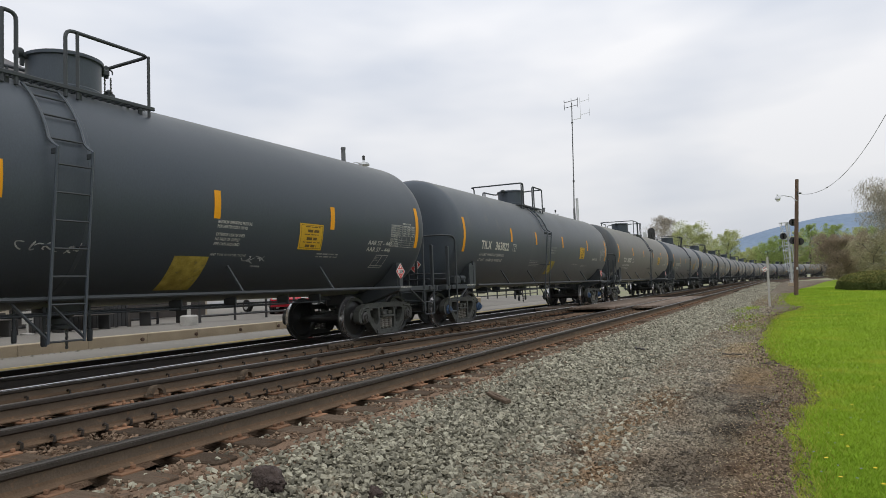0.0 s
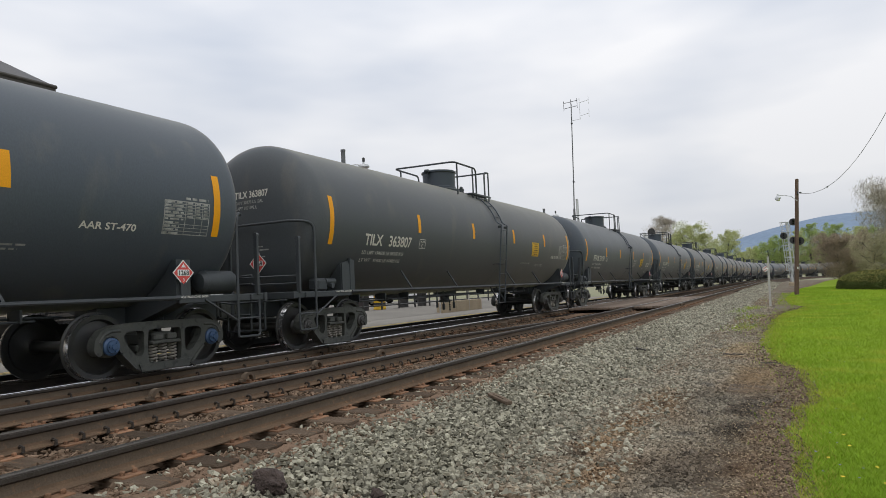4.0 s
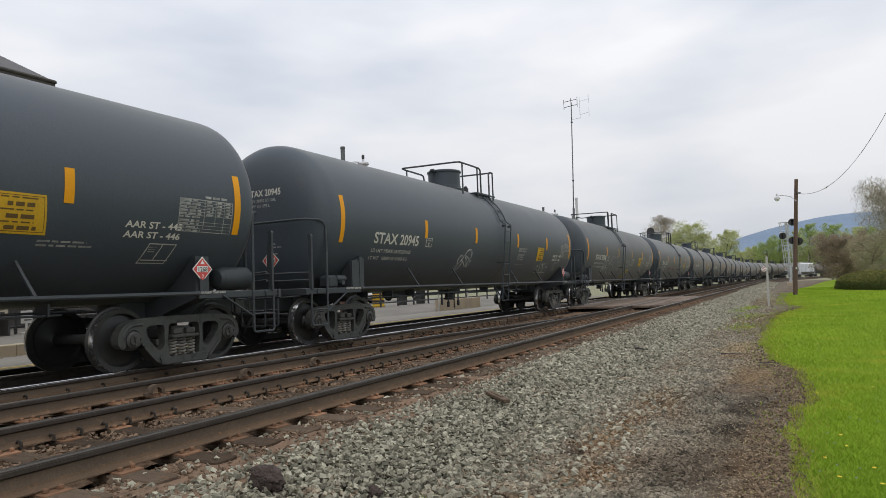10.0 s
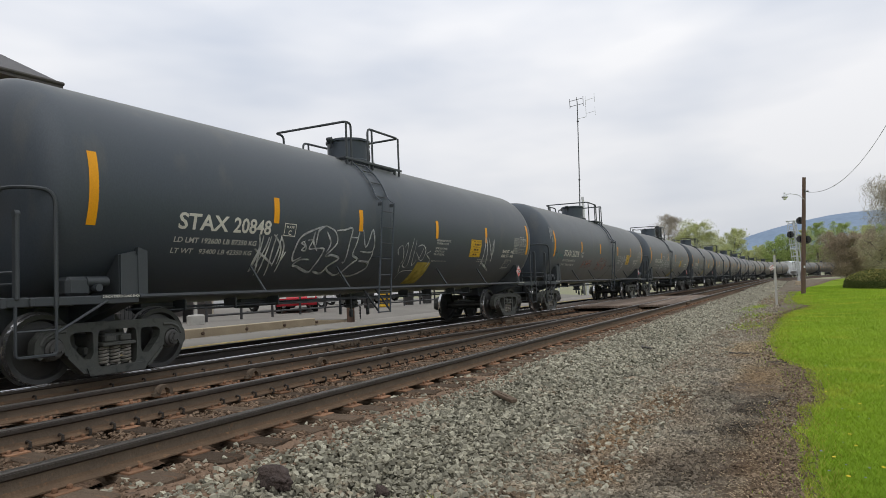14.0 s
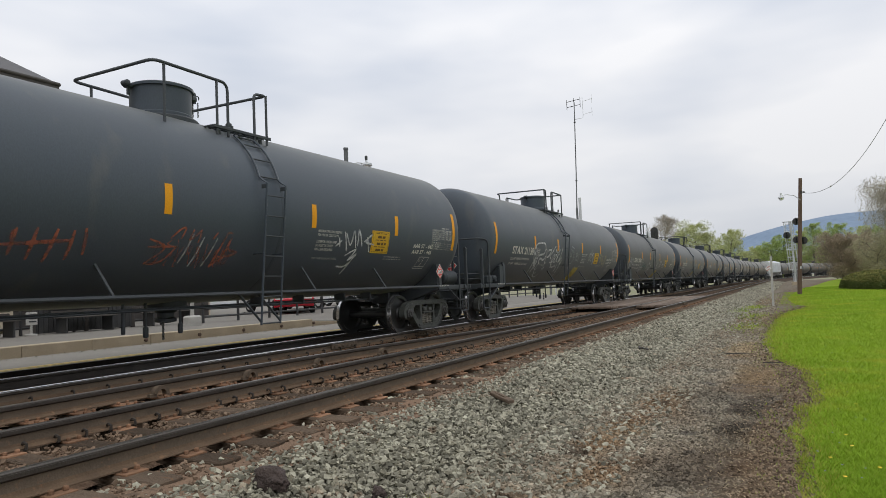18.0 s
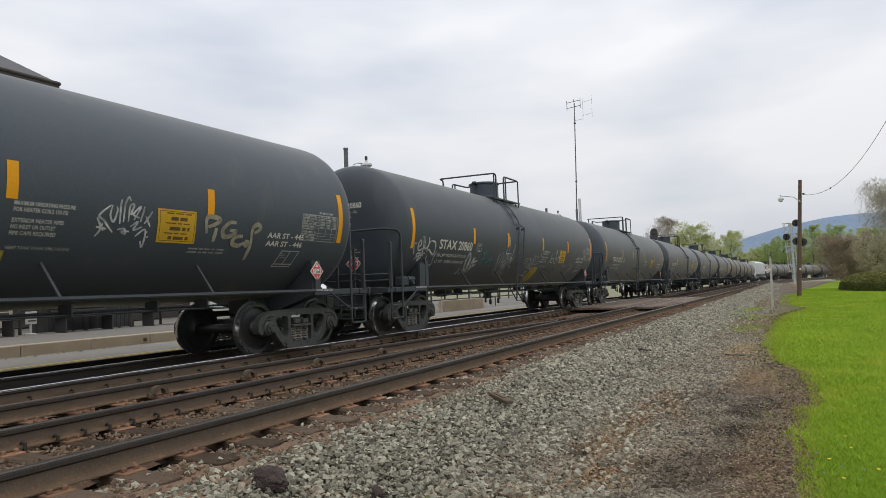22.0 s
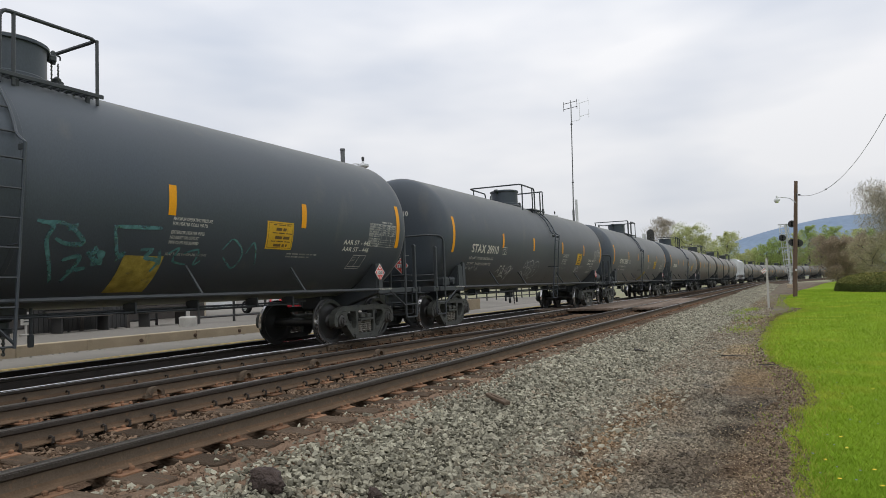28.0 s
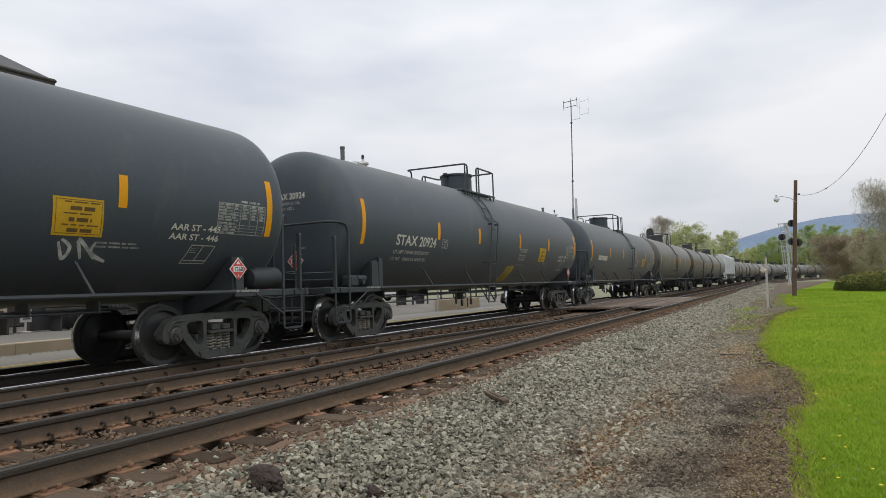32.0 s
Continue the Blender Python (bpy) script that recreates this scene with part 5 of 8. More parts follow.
def placard_meshes():
    q = 0.172
    red = Shape().add([(0, -q, 0), (q, 0, 0), (0, q, 0), (-q, 0, 0)], [(0, 1, 2, 3)])
    b = 0.194
    rim = Shape().add([(0, -b, -0.003), (b, 0, -0.003), (0, b, -0.003), (-b, 0, -0.003)], [(0, 1, 2, 3)])
    white = Shape().add([(-0.108, -0.046, 0.002), (0.108, -0.046, 0.002), (0.108, 0.046, 0.002), (-0.108, 0.046, 0.002)], [(0, 1, 2, 3)])
    white.add([(-0.042, 0.078, 0.002), (0.042, 0.078, 0.002), (0.0, 0.138, 0.002)], [(0, 1, 2)])
    p, fc = lettering("1268", 0.072, 0.98)
    w = max(a for a, b in p)
    num = Shape().add([(a - w / 2, b - 0.036, 0.004) for a, b in p], fc)
    p, fc = lettering("3", 0.05)
    w = max(a for a, b in p)
    three = Shape().add([(a - w / 2, b - 0.13, 0.003) for a, b in p], fc)
    return [s.mesh(n, m, 0) for s, n, m in ((red, "placard", PLACARD_RED), (white, "placard_panel", PLACARD_WHITE), (num, "placard_number", BLACK_INK), (three, "placard_class", PLACARD_WHITE), (rim, "placard_border", PLACARD_WHITE))]


PLACARD_ME = placard_meshes()


def placard(car, m):
    p = part("placard", PLACARD_ME[0], None, car, "red diamond hazard placard with number 1268", at=m)
    for me, n in zip(PLACARD_ME[1:], ("placard_panel", "placard_number", "placard_class", "placard_border")):
        part(n, me, None, p)


BARS = {"A": (-7.667, -4.30, -1.80, 1.45, 4.38, 7.667), "B": (-7.667, -4.23, -1.30, 1.96, 4.85, 7.667), "U": (-7.667, -4.23, -1.15, 1.90, 4.85, 7.667), "T": (-7.91, -4.45, -2.12, 0.92, 4.45, 7.6)}


STUBS = ((-1.17, 0.53, 0.045), (-0.77, 0.45, 0.06), (-0.10, 0.47, 0.055))


def tank_car(kind):
    """A whole tank car round its middle, with its leading end at negative y."""
    car = thing("tank_car", "long black tank car with amber reflector bars", "tank car", "cars of the passing train")
    part("tank", tank_body(), TANK, car, smooth=40)
    s1, s2, (y0, y1, lad) = top_rail(kind)
    dome_y = TOPS[kind][3]
    dome = part("manway_dome", dome_shape(dome_y), TANK, car)
    part("dome_skirt", Shape().lathe([(0.62, 3.90), (0.62, 4.07), (0.585, 4.10), (0.525, 4.11)], "z", (0, dome_y, 0), 36), FRAME, dome, "black flange round the dome's foot")
    hinge = Shape().box((-0.10, dome_y - 0.55, 4.60), (0.12, 0.14, 0.07), 0.02).lathe([(0.035, -0.07), (0.05, -0.06), (0.05, 0.06), (0.035, 0.07)], "x", (-0.08, dome_y - 0.62, 4.63), 12).box((-0.08, dome_y - 0.57, 4.52), (0.03, 0.06, 0.16), 0.01)
    part("hinge", hinge, FRAME, dome)
    latch = Shape().box((0.15, dome_y + 0.55, 4.59), (0.12, 0.12, 0.10), 0.02).lathe([(0.035, 4.52), (0.035, 4.70), (0.015, 4.72)], "z", (0.15, dome_y + 0.58, 0), 8)
    latch.tube(loop((0.15, dome_y + 0.58, 4.66), (0.16, dome_y + 0.68, 4.66), (0.16, dome_y + 0.68, 4.60), r=0.03), 0.012, 5)
    part("dome_latch", latch, FRAME, dome)
    for dx in (-0.03, 0.03):
        links = Shape()
        for i in range(9):
            links.lathe([(0.014, -0.005), (0.020, 0), (0.014, 0.005)], "x" if i % 2 else "y", (0.16 + dx, dome_y + 0.60 + dx, 4.52 - 0.03 * i), 6)
        part("chain", links, TRUCK, dome)
    for s in (s1, s2):
        part("top_railing", s, FRAME, car)
    for side in (-1, 1):
        part("top_platform", platform_shape(dome_y + 0.30 if side > 0 and kind in "BU" else y0, y1, side), FRAME, car)
    valve = Shape().lathe([(0.09, 4.1), (0.09, 4.32), (0.05, 4.30), (0.06, 4.36), (0.02, 4.40)], "z", (0.0, y1 + 0.05, 0), 12)
    part("safety_valve", valve, FRAME, car)
    lad += 0.09 if kind in "BU" else 0.0
    st, rg = ladder_shape(lad)
    ladder = part("ladder", st, TANK, car)
    rung = Shape().tube([(0, -0.23, 0), (0, 0.23, 0)], 0.014, 6).mesh("rung", FRAME)
    for z in (0.57, 0.99, 1.44, 1.88, 2.32, 2.78, 3.20, 3.56, 3.80) if kind in "TU" else (0.57, 1.02, 1.36, 1.70, 2.04, 2.38, 2.72, 3.06, 3.38, 3.66, 3.82):
        x = 1.50 + 0.21 * (z - 0.55) / 2.38 if z < 2.93 else math.sqrt(max((TANK_R + 0.04) ** 2 - (z - TANK_Z) ** 2, 0.1))
        part("rung", rung, FRAME, ladder, at=(x, lad, z))
    for s in rg:
        part("ladder_stay", s, FRAME, ladder)
    ring = Shape().lathe([(TANK_R - 0.02, lad + 0.24), (TANK_R + 0.0025, lad + 0.27), (TANK_R + 0.0025, lad + 0.33), (TANK_R - 0.02, lad + 0.36)], "y", (0, 0, TANK_Z), 72, False)
    part("tank_band", ring, TANK, car)
    for side in (1, -1):
        pipe = Shape().tube([(side * 1.47, -6.95, 1.09), (side * 1.47, 6.95, 1.09)], 0.032, 8)
        pp = part("side_pipe", pipe, FRAME, car)
        for y in (-4.5, -2.1, 2.08, 4.5):
            part("strut", Shape().tube([(side * 1.465, y, 1.09), (side * 1.21, y - 0.10, 1.55)], 0.024, 6), FRAME, pp)
    # underside: outlet, brake rigging
    out = Shape().lathe([(0.36, 1.02), (0.34, 0.92), (0.2, 0.86), (0.14, 0.82), (0.14, 0.74), (0.18, 0.72), (0.18, 0.67), (0.06, 0.65)], "z", (0, -0.1, 0), 18)
    part("bottom_outlet", out, FRAME, car)
    for y, z, r in STUBS:
        y += 0.28 if kind == "A" else 0.06
        part("outlet_pipe", Shape().lathe([(0.022, 1.05), (0.022, z + 0.18), (r * 0.75, z + 0.16), (r * 0.75, z + 0.02), (r * 0.6, z)], "z", (0.28, y, 0), 10), FRAME, car)
    chain = Shape()
    for i in range(8):
        chain.lathe([(0.022, -0.006), (0.028, 0), (0.022, 0.006)], "x" if i % 2 else "y", (0.33, -0.20 if kind == "A" else -0.42, 0.66 - 0.035 * i), 8)
    part("chain", chain, TRUCK, car)
    part("brake_rod", Shape().tube([(0.30, -6.3, 0.90), (0.30, 5.9, 0.90)], 0.020, 6), FRAME, car)
    part("brake_rod", Shape().tube([(0.52, -5.8, 0.86), (0.52, -1.2, 0.88), (0.52, 5.4, 0.86)], 0.016, 6), FRAME, car)
    for y in (-5.4, -4.3, -3.2, 1.6, 2.8, 4.2, 5.2):
        part("pipe_hanger", Shape().box((0.42, y, 0.93), (0.30, 0.035, 0.18), 0.01), FRAME, car)
    cyl = Shape().lathe([(0.05, -3.85), (0.13, -3.8), (0.14, -3.35), (0.07, -3.28), (0.04, -2.9)], "y", (0.05, 0, 0.94), 18)
    part("brake_cylinder", cyl, FRAME, car)
    res = Shape().lathe([(0.05, -6.0), (0.13, -5.95), (0.15, -5.85), (0.15, -5.15), (0.13, -5.05), (0.05, -5.0)], "y", (0.05, 0, 0.95), 18)
    part("brake_reservoir", res, FRAME, car)
    for f in (-1, 1):
        end_gear(car, f, kind)
        bogie(car, f * 7.0, kind == "T")
    if kind == "T":
        # this one is a little longer at its leading end
        for ob in car.children:
            if ob.name.startswith("tank") and "band" not in ob.name:
                for v in ob.data.vertices:
                    if v.co.y < -4:
                        v.co.y -= 0.2
            elif ob.location.y + sum(c[1] for c in ob.bound_box) / 8 < -6.2:
                ob.location.y -= 0.2
    return car


def far_tank_car(length=17.0, r=1.52):
    """A car that stays far off: fewer, plainer parts."""
    car = thing("tank_car", "dull black tank car far along the train", "tank car", "cars of the passing train")
    part("tank", tank_body(), FAR_TANK, car, smooth=40)
    part("manway_dome", dome_shape(0.05), FRAME, car)
    s1, s2, (y0, y1, lad) = top_rail("A")
    for s in (s1, s2):
        part("top_railing", s, FRAME, car)
    st, rg = ladder_shape(lad)
    part("ladder", st, FRAME, car)
    part("side_pipe", Shape().tube([(1.47, -6.95, 1.09), (1.47, 6.95, 1.09)], 0.032, 6), FRAME, car)
    for y in BARS["A"]:
        part("reflector_bar", patch(y - 0.085, y + 0.085, -12, 9), AMBER, car)
    for f in (-1, 1):
        body = Shape().box((0, f * 7.9, 0.85), (0.5, 2.1, 0.4), 0.03).box((0, f * 8.5, 1.06), (3.0, 0.5, 0.12), 0.02)
        body.prism([(-1.42, 1.02), (-1.3, 1.7), (1.3, 1.7), (1.42, 1.02), (0.4, 0.7), (-0.4, 0.7)], f * 7.06 - 0.13, f * 7.06 + 0.13, "y")
        part("end_frame", body, FRAME, car)
        rl = Shape().tube(loop((1.47, f * 8.1, 1.0), (1.47, f * 8.1, 2.44), (1.2, f * 8.46, 2.46), (-1.47, f * 8.46, 2.44)), 0.026, 6)
        part("end_handrail", rl, FRAME, car)
        tr = part("truck", BOLSTER_ME, TRUCK, car, at=(0, f * 7.06, 0))
        for fm in FRAME_ME:
            part("side_frame", fm, TRUCK, tr)
        for k in (-0.889, 0.889):
            ws = part("wheelset", AXLE_ME, WHEEL, car, at=(0, f * 7.06 + k, WHEEL_R))
            for x in (1, -1):
                part("wheel", WHEEL_ME, WHEEL, ws, at=pose(x * 0.765, 0, 0, 0, 0, 0 if x > 0 else 180))
    return car


def hopper_car():
    car = thing("hopper_car", "pale grey covered hopper car among the tank cars", "hopper car", "cars of the passing train")
    body = Shape().prism([(-1.5, 1.6), (-1.56, 4.05), (-1.1, 4.35), (1.1, 4.35), (1.56, 4.05), (1.5, 1.6), (0.6, 1.0), (-0.6, 1.0)], -7.4, 7.4, "y")
    part("body", body, HOPPER, car)
    for i in range(11):
        part("side_rib", Shape().box((1.57, -7.0 + 1.4 * i, 2.75), (0.10, 0.12, 2.3), 0.02), HOPPER, car)
    part("roof_walk", Shape().box((0, 0, 4.43), (0.8, 15.2, 0.06), 0.01), GALV, car)
    for y in (-5.0, -1.7, 1.7, 5.0):
        part("hatch", Shape().lathe([(0.38, 4.33), (0.38, 4.46), (0.2, 4.50)], "z", (0.65, y, 0), 16), HOPPER, car)
        part("discharge_gate", Shape().prism([(-0.9, 1.4), (0.9, 1.4), (0.35, 0.62), (-0.35, 0.62)], y - 0.8, y + 0.8, "y"), HOPPER, car)
    for f in (-1, 1):
        part("end_frame", Shape().box((0, f * 8.0, 1.05), (3.0, 1.3, 0.35), 0.03), HOPPER, car)
        part("end_slope", Shape().prism([(f * 7.4, 2.2), (f * 7.4, 1.2), (f * 8.3, 1.2)], -0.2, 0.2), HOPPER, car)
        part("end_ladder", Shape().box((1.45, f * 8.5, 2.4), (0.04, 0.04, 2.9), 0.01).box((1.45, f * 8.1, 2.4), (0.04, 0.04, 2.9), 0.01), HOPPER, car)
        tr = Shape().add(*(lambda s: (s.v, s.f))(side_frame_shape(1.0)))
        part("truck", tr, TRUCK, car, at=(0, f * 7.06, 0))
        for k in (-0.889, 0.889):
            ws = part("wheelset", AXLE_ME, WHEEL, car, at=(0, f * 7.06 + k, WHEEL_R))
            for x in (1, -1):
                part("wheel", WHEEL_ME, WHEEL, ws, at=pose(x * 0.765, 0, 0, 0, 0, 0 if x > 0 else 180))
    return car


KINDS = "ATUBBABAAABAB"
proto = {}
cars = []
for k in range(CARS):
    kind = KINDS[k] if k < len(KINDS) else ("H" if k == 16 else "F")
    if kind not in proto:
        proto[kind] = tank_car(kind) if kind in "ABTU" else far_tank_car() if kind == "F" else hopper_car()
        cars.append(proto[kind])
    else:
        cars.append(copy_thing(proto[kind], Matrix()))
clean = None
for ob in cars[2].children:
    if ob.name.startswith("tank") and not ob.name.startswith("tank_band"):
        ob.data.materials[0] = SHEEN_TANK
for car in cars[:1] + cars[3:5]:
    for ob in car.children:
        if ob.name.startswith("tank") and not ob.name.startswith("tank_band"):
            if clean is None:
                clean = ob.data.copy()
                clean.materials[0] = CLEAN_TANK
            ob.data = clean


# ---- what is painted on the tanks ----
def deg_of(z):
    return math.degrees(math.asin(max(-1, min(1, (z - TANK_Z) / TANK_R))))


def words_on(car, name, words, y0, z0, size, material, width=None, lean=0.0, label=""):
    """Stencilled words on the near side, from their lower left corner."""
    pts, faces = lettering(words, size, 1.0, lean)
    if width:
        k = width / max(a for a, b in pts)
        pts = [(a * k, b) for a, b in pts]
    # every word is a part
    spans = sorted((min(pts[i][0] for i in f), max(pts[i][0] for i in f), f) for f in faces)
    groups, end = [], -9.0
    for lo, hi, f in spans:
        if lo - end > size * 0.34:
            groups.append([])
        groups[-1].append(f)
        end = max(end, hi)
    first = None
    for group in groups:
        used = sorted({i for f in group for i in f})
        key = {i: j for j, i in enumerate(used)}
        ob = part(name, on_tank([pts[i] for i in used], [tuple(key[i] for i in f) for f in group], y0, deg_of(z0)), material, car, label, smooth=0)
        first = first or ob
    return first


def head_y(r):
    u = min(r / TANK_R, 0.999)
    a = math.asin(u ** (1 / 0.52))
    return TANK_Y + HEAD_D * math.cos(a) ** 0.68


def words_on_head(car, words, x0, z0, size, material, width):
    pts, faces = lettering(words, size)
    k = width / max(a for a, b in pts)
    out = []
    for a, b in pts:
        x, z = x0 + a * k, z0 + b
        out.append((x, -head_y(math.hypot(x, z - TANK_Z)) - 0.012, z))
    part("end_lettering", Shape().add(out, faces), material, car, smooth=0)


def bars_on(rows, y0, y1, z0, z1, seed, fill=0.6):
    """Lines of writing too small to read, as broken bars."""
    rnd, s = random.Random(seed), Shape()
    step = (z1 - z0) / rows
    for i in range(rows):
        z, y = z1 - step * (i + 0.5), y0
        last = y0 + (y1 - y0) * rnd.uniform(0.75, 1.0)
        while y < last:
            w = min(rnd.uniform(0.06, 0.2), last - y)
            patch(y, y + w, deg_of(z - step * fill / 2), deg_of(z + step * fill / 2), 0.008, shape=s)
            y += w + 0.03
    return s


def outline_on(y0, y1, z0, z1, w=0.012, lift=0.008, skew=0.0):
    s = Shape()
    d0, d1 = deg_of(z0), deg_of(z1)
    k = math.degrees(w / TANK_R)
    patch(y0, y0 + w, d0, d1, lift, skew, s)
    patch(y1 - w, y1, d0, d1, lift, skew, s)
    patch(y0, y1, d0, d0 + k, lift, 0, s)
    patch(y0 + skew, y1 + skew, d1 - k, d1, lift, 0, s)
    return s


def letter_car(car, kind, mark, load=None, light=None, aar=("AAR ST - 445", "AAR ST - 446"), seed=0, worn=False, volume=None, shifts=()):
    b = list(BARS[kind])
    for i, d in shifts:
        b[i] += d
    low = -4.5 if kind in "TU" else -10.5
    for y in b:
        tall = abs(y) > 7
        part("reflector_bar", patch(y - 0.066, y + 0.066, -19.5 if tall else low, 15.5 if tall else low + 16), AMBER, car, "amber reflective bar", smooth=60)
    y = b[1] - (2.31 if kind == "T" else 2.27 if kind in "BU" else 2.03)
    up, wide = (0.08, 2.10) if kind == "T" else (0.0, 1.92)
    pl = b[1] + (0.02 if kind in "BU" else 0.12 if kind == "T" else 0.22)
    if mark:
        head, number = mark.split(" ")
        w1, w2 = (0.97, 1.07) if head[0] == "S" else (0.355 * wide, 0.484 * wide)
        words_on(car, "reporting_mark", head, y, 2.065 + up, 0.245, STENCIL, w1, label="large white stencilled reporting mark")
        words_on(car, "car_number", number, y + w2, 2.065 + up, 0.245, STENCIL, wide - w2, label="large white stencilled number")
        words_on(car, "load_lettering", load, y - 0.02, 1.87 + up, 0.085, LOAD, 0.87 * wide)
        words_on(car, "load_lettering", light, y - 0.02, 1.715 + up, 0.085, LOAD, 0.85 * wide)
        words_on_head(car, mark, -0.30, 3.02, 0.135, STENCIL, 0.86)
        words_on_head(car, volume or "CAPY 28450 US GAL", -0.30, 2.90, 0.065, FAINT, 0.74)
        words_on_head(car, "CAPY 107 692 L", -0.30, 2.79, 0.065, FAINT, 0.58)
        for i, wd in enumerate((0.24, 0.38, 0.16, 0.28)):
            s = Shape()
            for q in range(3):
                x0 = 0.18 + wd / 3 * q
                pts = [(x0, 2.02 - 0.065 * i), (x0 + wd / 3 - 0.02, 2.02 - 0.065 * i), (x0 + wd / 3 - 0.02, 2.045 - 0.065 * i), (x0, 2.045 - 0.065 * i)]
                s.add([(x, -head_y(math.hypot(x, z - TANK_Z)) - 0.012, z) for x, z in pts], [(0, 1, 2, 3)])
            part("end_lettering", s, FAINT, car, smooth=0)
        box = part("plate_mark", outline_on(pl, pl + 0.30, 2.06 + up, 2.28 + up, 0.014), STENCIL, car, "white boxed letter C", smooth=60)
        words_on(car, "plate_letter", "C", pl + 0.11, 2.085 + up, 0.085, STENCIL).parent = box
        words_on(car, "plate_letter", "PLATE", pl + 0.055, 2.20 + up, 0.04, STENCIL, 0.19).parent = box
    else:
        part("reporting_mark", bars_on(1, y, y + 1.92, 2.065, 2.31, seed, 0.9), STENCIL, car, smooth=60)
    c4 = b[4] if kind != "T" else 4.25
    lift = 0.0
    if mark[:2] == "TI":
        lift, c4 = 0.20, c4 - (0.33 if kind in "BU" else 0.0)
    st = part("decal", patch(c4 - 0.90, c4 - 0.22, deg_of(1.86 + lift), deg_of(2.33 + lift), 0.006, -0.06), YELLOW, car, "yellow rectangular information decal", smooth=60)
    part("decal_border", outline_on(c4 - 0.87, c4 - 0.25, 1.885 + lift, 2.305 + lift, 0.008, 0.007, -0.05), INK, st, smooth=60)
    for i, (zz, hh) in enumerate(((2.275, 0.018), (2.20, 0.055), (2.135, 0.018), (2.06, 0.055), (1.995, 0.018), (1.93, 0.05))):
        wide_row = hh < 0.03
        part("decal_lettering", bars_on(1, c4 - (0.80 if wide_row else 0.72), c4 - (0.30 if wide_row else 0.34), zz - hh / 2 + lift, zz + hh / 2 + lift, seed + 1 + i, 0.9), INK, st, smooth=60)
    if kind == "T":
        for i, w in enumerate(("REMOVE ALL RESIDUAL", "COMMODITY BEFORE", "CLOSING TANK CAR")):
            words_on(car, "stencil", w, -0.50, 2.36 - 0.095 * i, 0.062, FAINT, (0.62, 0.58, 0.54)[i])
        for i in range(4):
            part("stencil", bars_on(1, -2.50 + 0.03 * i, -1.42 - 0.06 * (i % 2), 1.86 - 0.055 * i, 1.885 - 0.055 * i, seed + 40 + i, 0.9), FAINT, car, smooth=60)
    elif mark[:2] != "TI":
        y2 = b[3] + 0.03 if kind == "A" else b[3] + 0.14
        for i, w in enumerate(("MAXIMUM OPERATING PRESSURE", "FOR HEATER COILS 150 PSI", "EXTERIOR HEATER PIPES", "NO INLET OR OUTLET", "PIPE CAPS REQUIRED")):
            words_on(car, "stencil", w, y2, 2.20 - 0.072 * i - (0.05 if i > 1 else 0), 0.05, LOAD, (0.74, 0.65, 0.62, 0.53, 0.55)[i])
    if kind in "TU":
        words_on(car, "stencil", "VENT TANK WHEN UNLOADING", c4 - 1.75, 1.80, 0.05, FAINT, 0.86)
    else:
        words_on(car, "stencil", "VENT TANK WHEN UNLOADING", y2, 1.70, 0.045, FAINT, 0.78)
    part("stencil", bars_on(2, c4 - 0.3, c4 + 0.55, 1.72, 1.82, seed + 3, 0.45), FAINT, car, smooth=60)
    for i, w in enumerate(aar):
        words_on(car, "stencil", w, 5.68 + (0.0 if kind != "T" else -0.3), 2.03 - 0.135 * i, 0.098, LOAD if not mark else STENCIL, 0.82 if mark[:2] == "TI" else 0.93, 0.03)
    t0, t1 = (6.52, 7.56) if kind != "T" else (6.62, 7.45)
    tab = part("data_panel", outline_on(t0, t1, 2.02, 2.51, 0.014), FAINT, car, "white ruled inspection panel", smooth=60)
    for i in range(1, 10):
        z = 2.51 - 0.049 * i
        if i != 6:
            part("panel_rule", patch(t0, t1, deg_of(z), deg_of(z) + 0.30, 0.007), FAINT, tab, smooth=60)
    for u, z in ((0.45, 2.02), (0.66, 2.12), (0.83, 2.02)):
        part("panel_rule", patch(t0 + (t1 - t0) * u, t0 + (t1 - t0) * u + 0.012, deg_of(z), deg_of(2.51), 0.007), FAINT, tab, smooth=60)
    for u0, u1, r in ((0.02, 0.42, 10), (0.49, 0.63, 5), (0.69, 0.80, 5), (0.86, 0.97, 5)):
        part("panel_lettering", bars_on(r, t0 + (t1 - t0) * u0, t0 + (t1 - t0) * u1, 2.51 - 0.049 * r, 2.51, seed + 5 + r, 0.5), FAINT, tab, smooth=60)
    part("stencil", bars_on(1, 7.0, 7.45, 2.53, 2.575, seed + 6, 0.8), FAINT, car, smooth=60)
    if mark[:2] != "TI":
        pan = part("small_panel", outline_on(6.03, 6.50, 1.55, 1.83, 0.016, 0.008, 0.10), LOAD, car, "white outlined panel", smooth=60)
        part("panel_rule", patch(6.08, 6.54, deg_of(1.59), deg_of(1.605), 0.008), LOAD, pan, smooth=60)
        part("panel_rule", patch(6.27, 6.286, deg_of(1.60), deg_of(1.83), 0.008, 0.085), LOAD, pan, smooth=60)
        part("panel_lettering", bars_on(3, 6.14, 6.28, 1.70, 1.79, seed + 8, 0.4), FAINT, pan, smooth=60)
    if worn:
        y = -0.38 if kind == "T" else 0.86
        part("worn_patch", patch(y, y + 0.66, deg_of(1.18 if kind != "T" else 1.42), deg_of(1.68 if kind != "T" else 1.90), 0.006, -0.03), OLD_YELLOW, car, "worn yellow painted panel low on the tank", smooth=60)


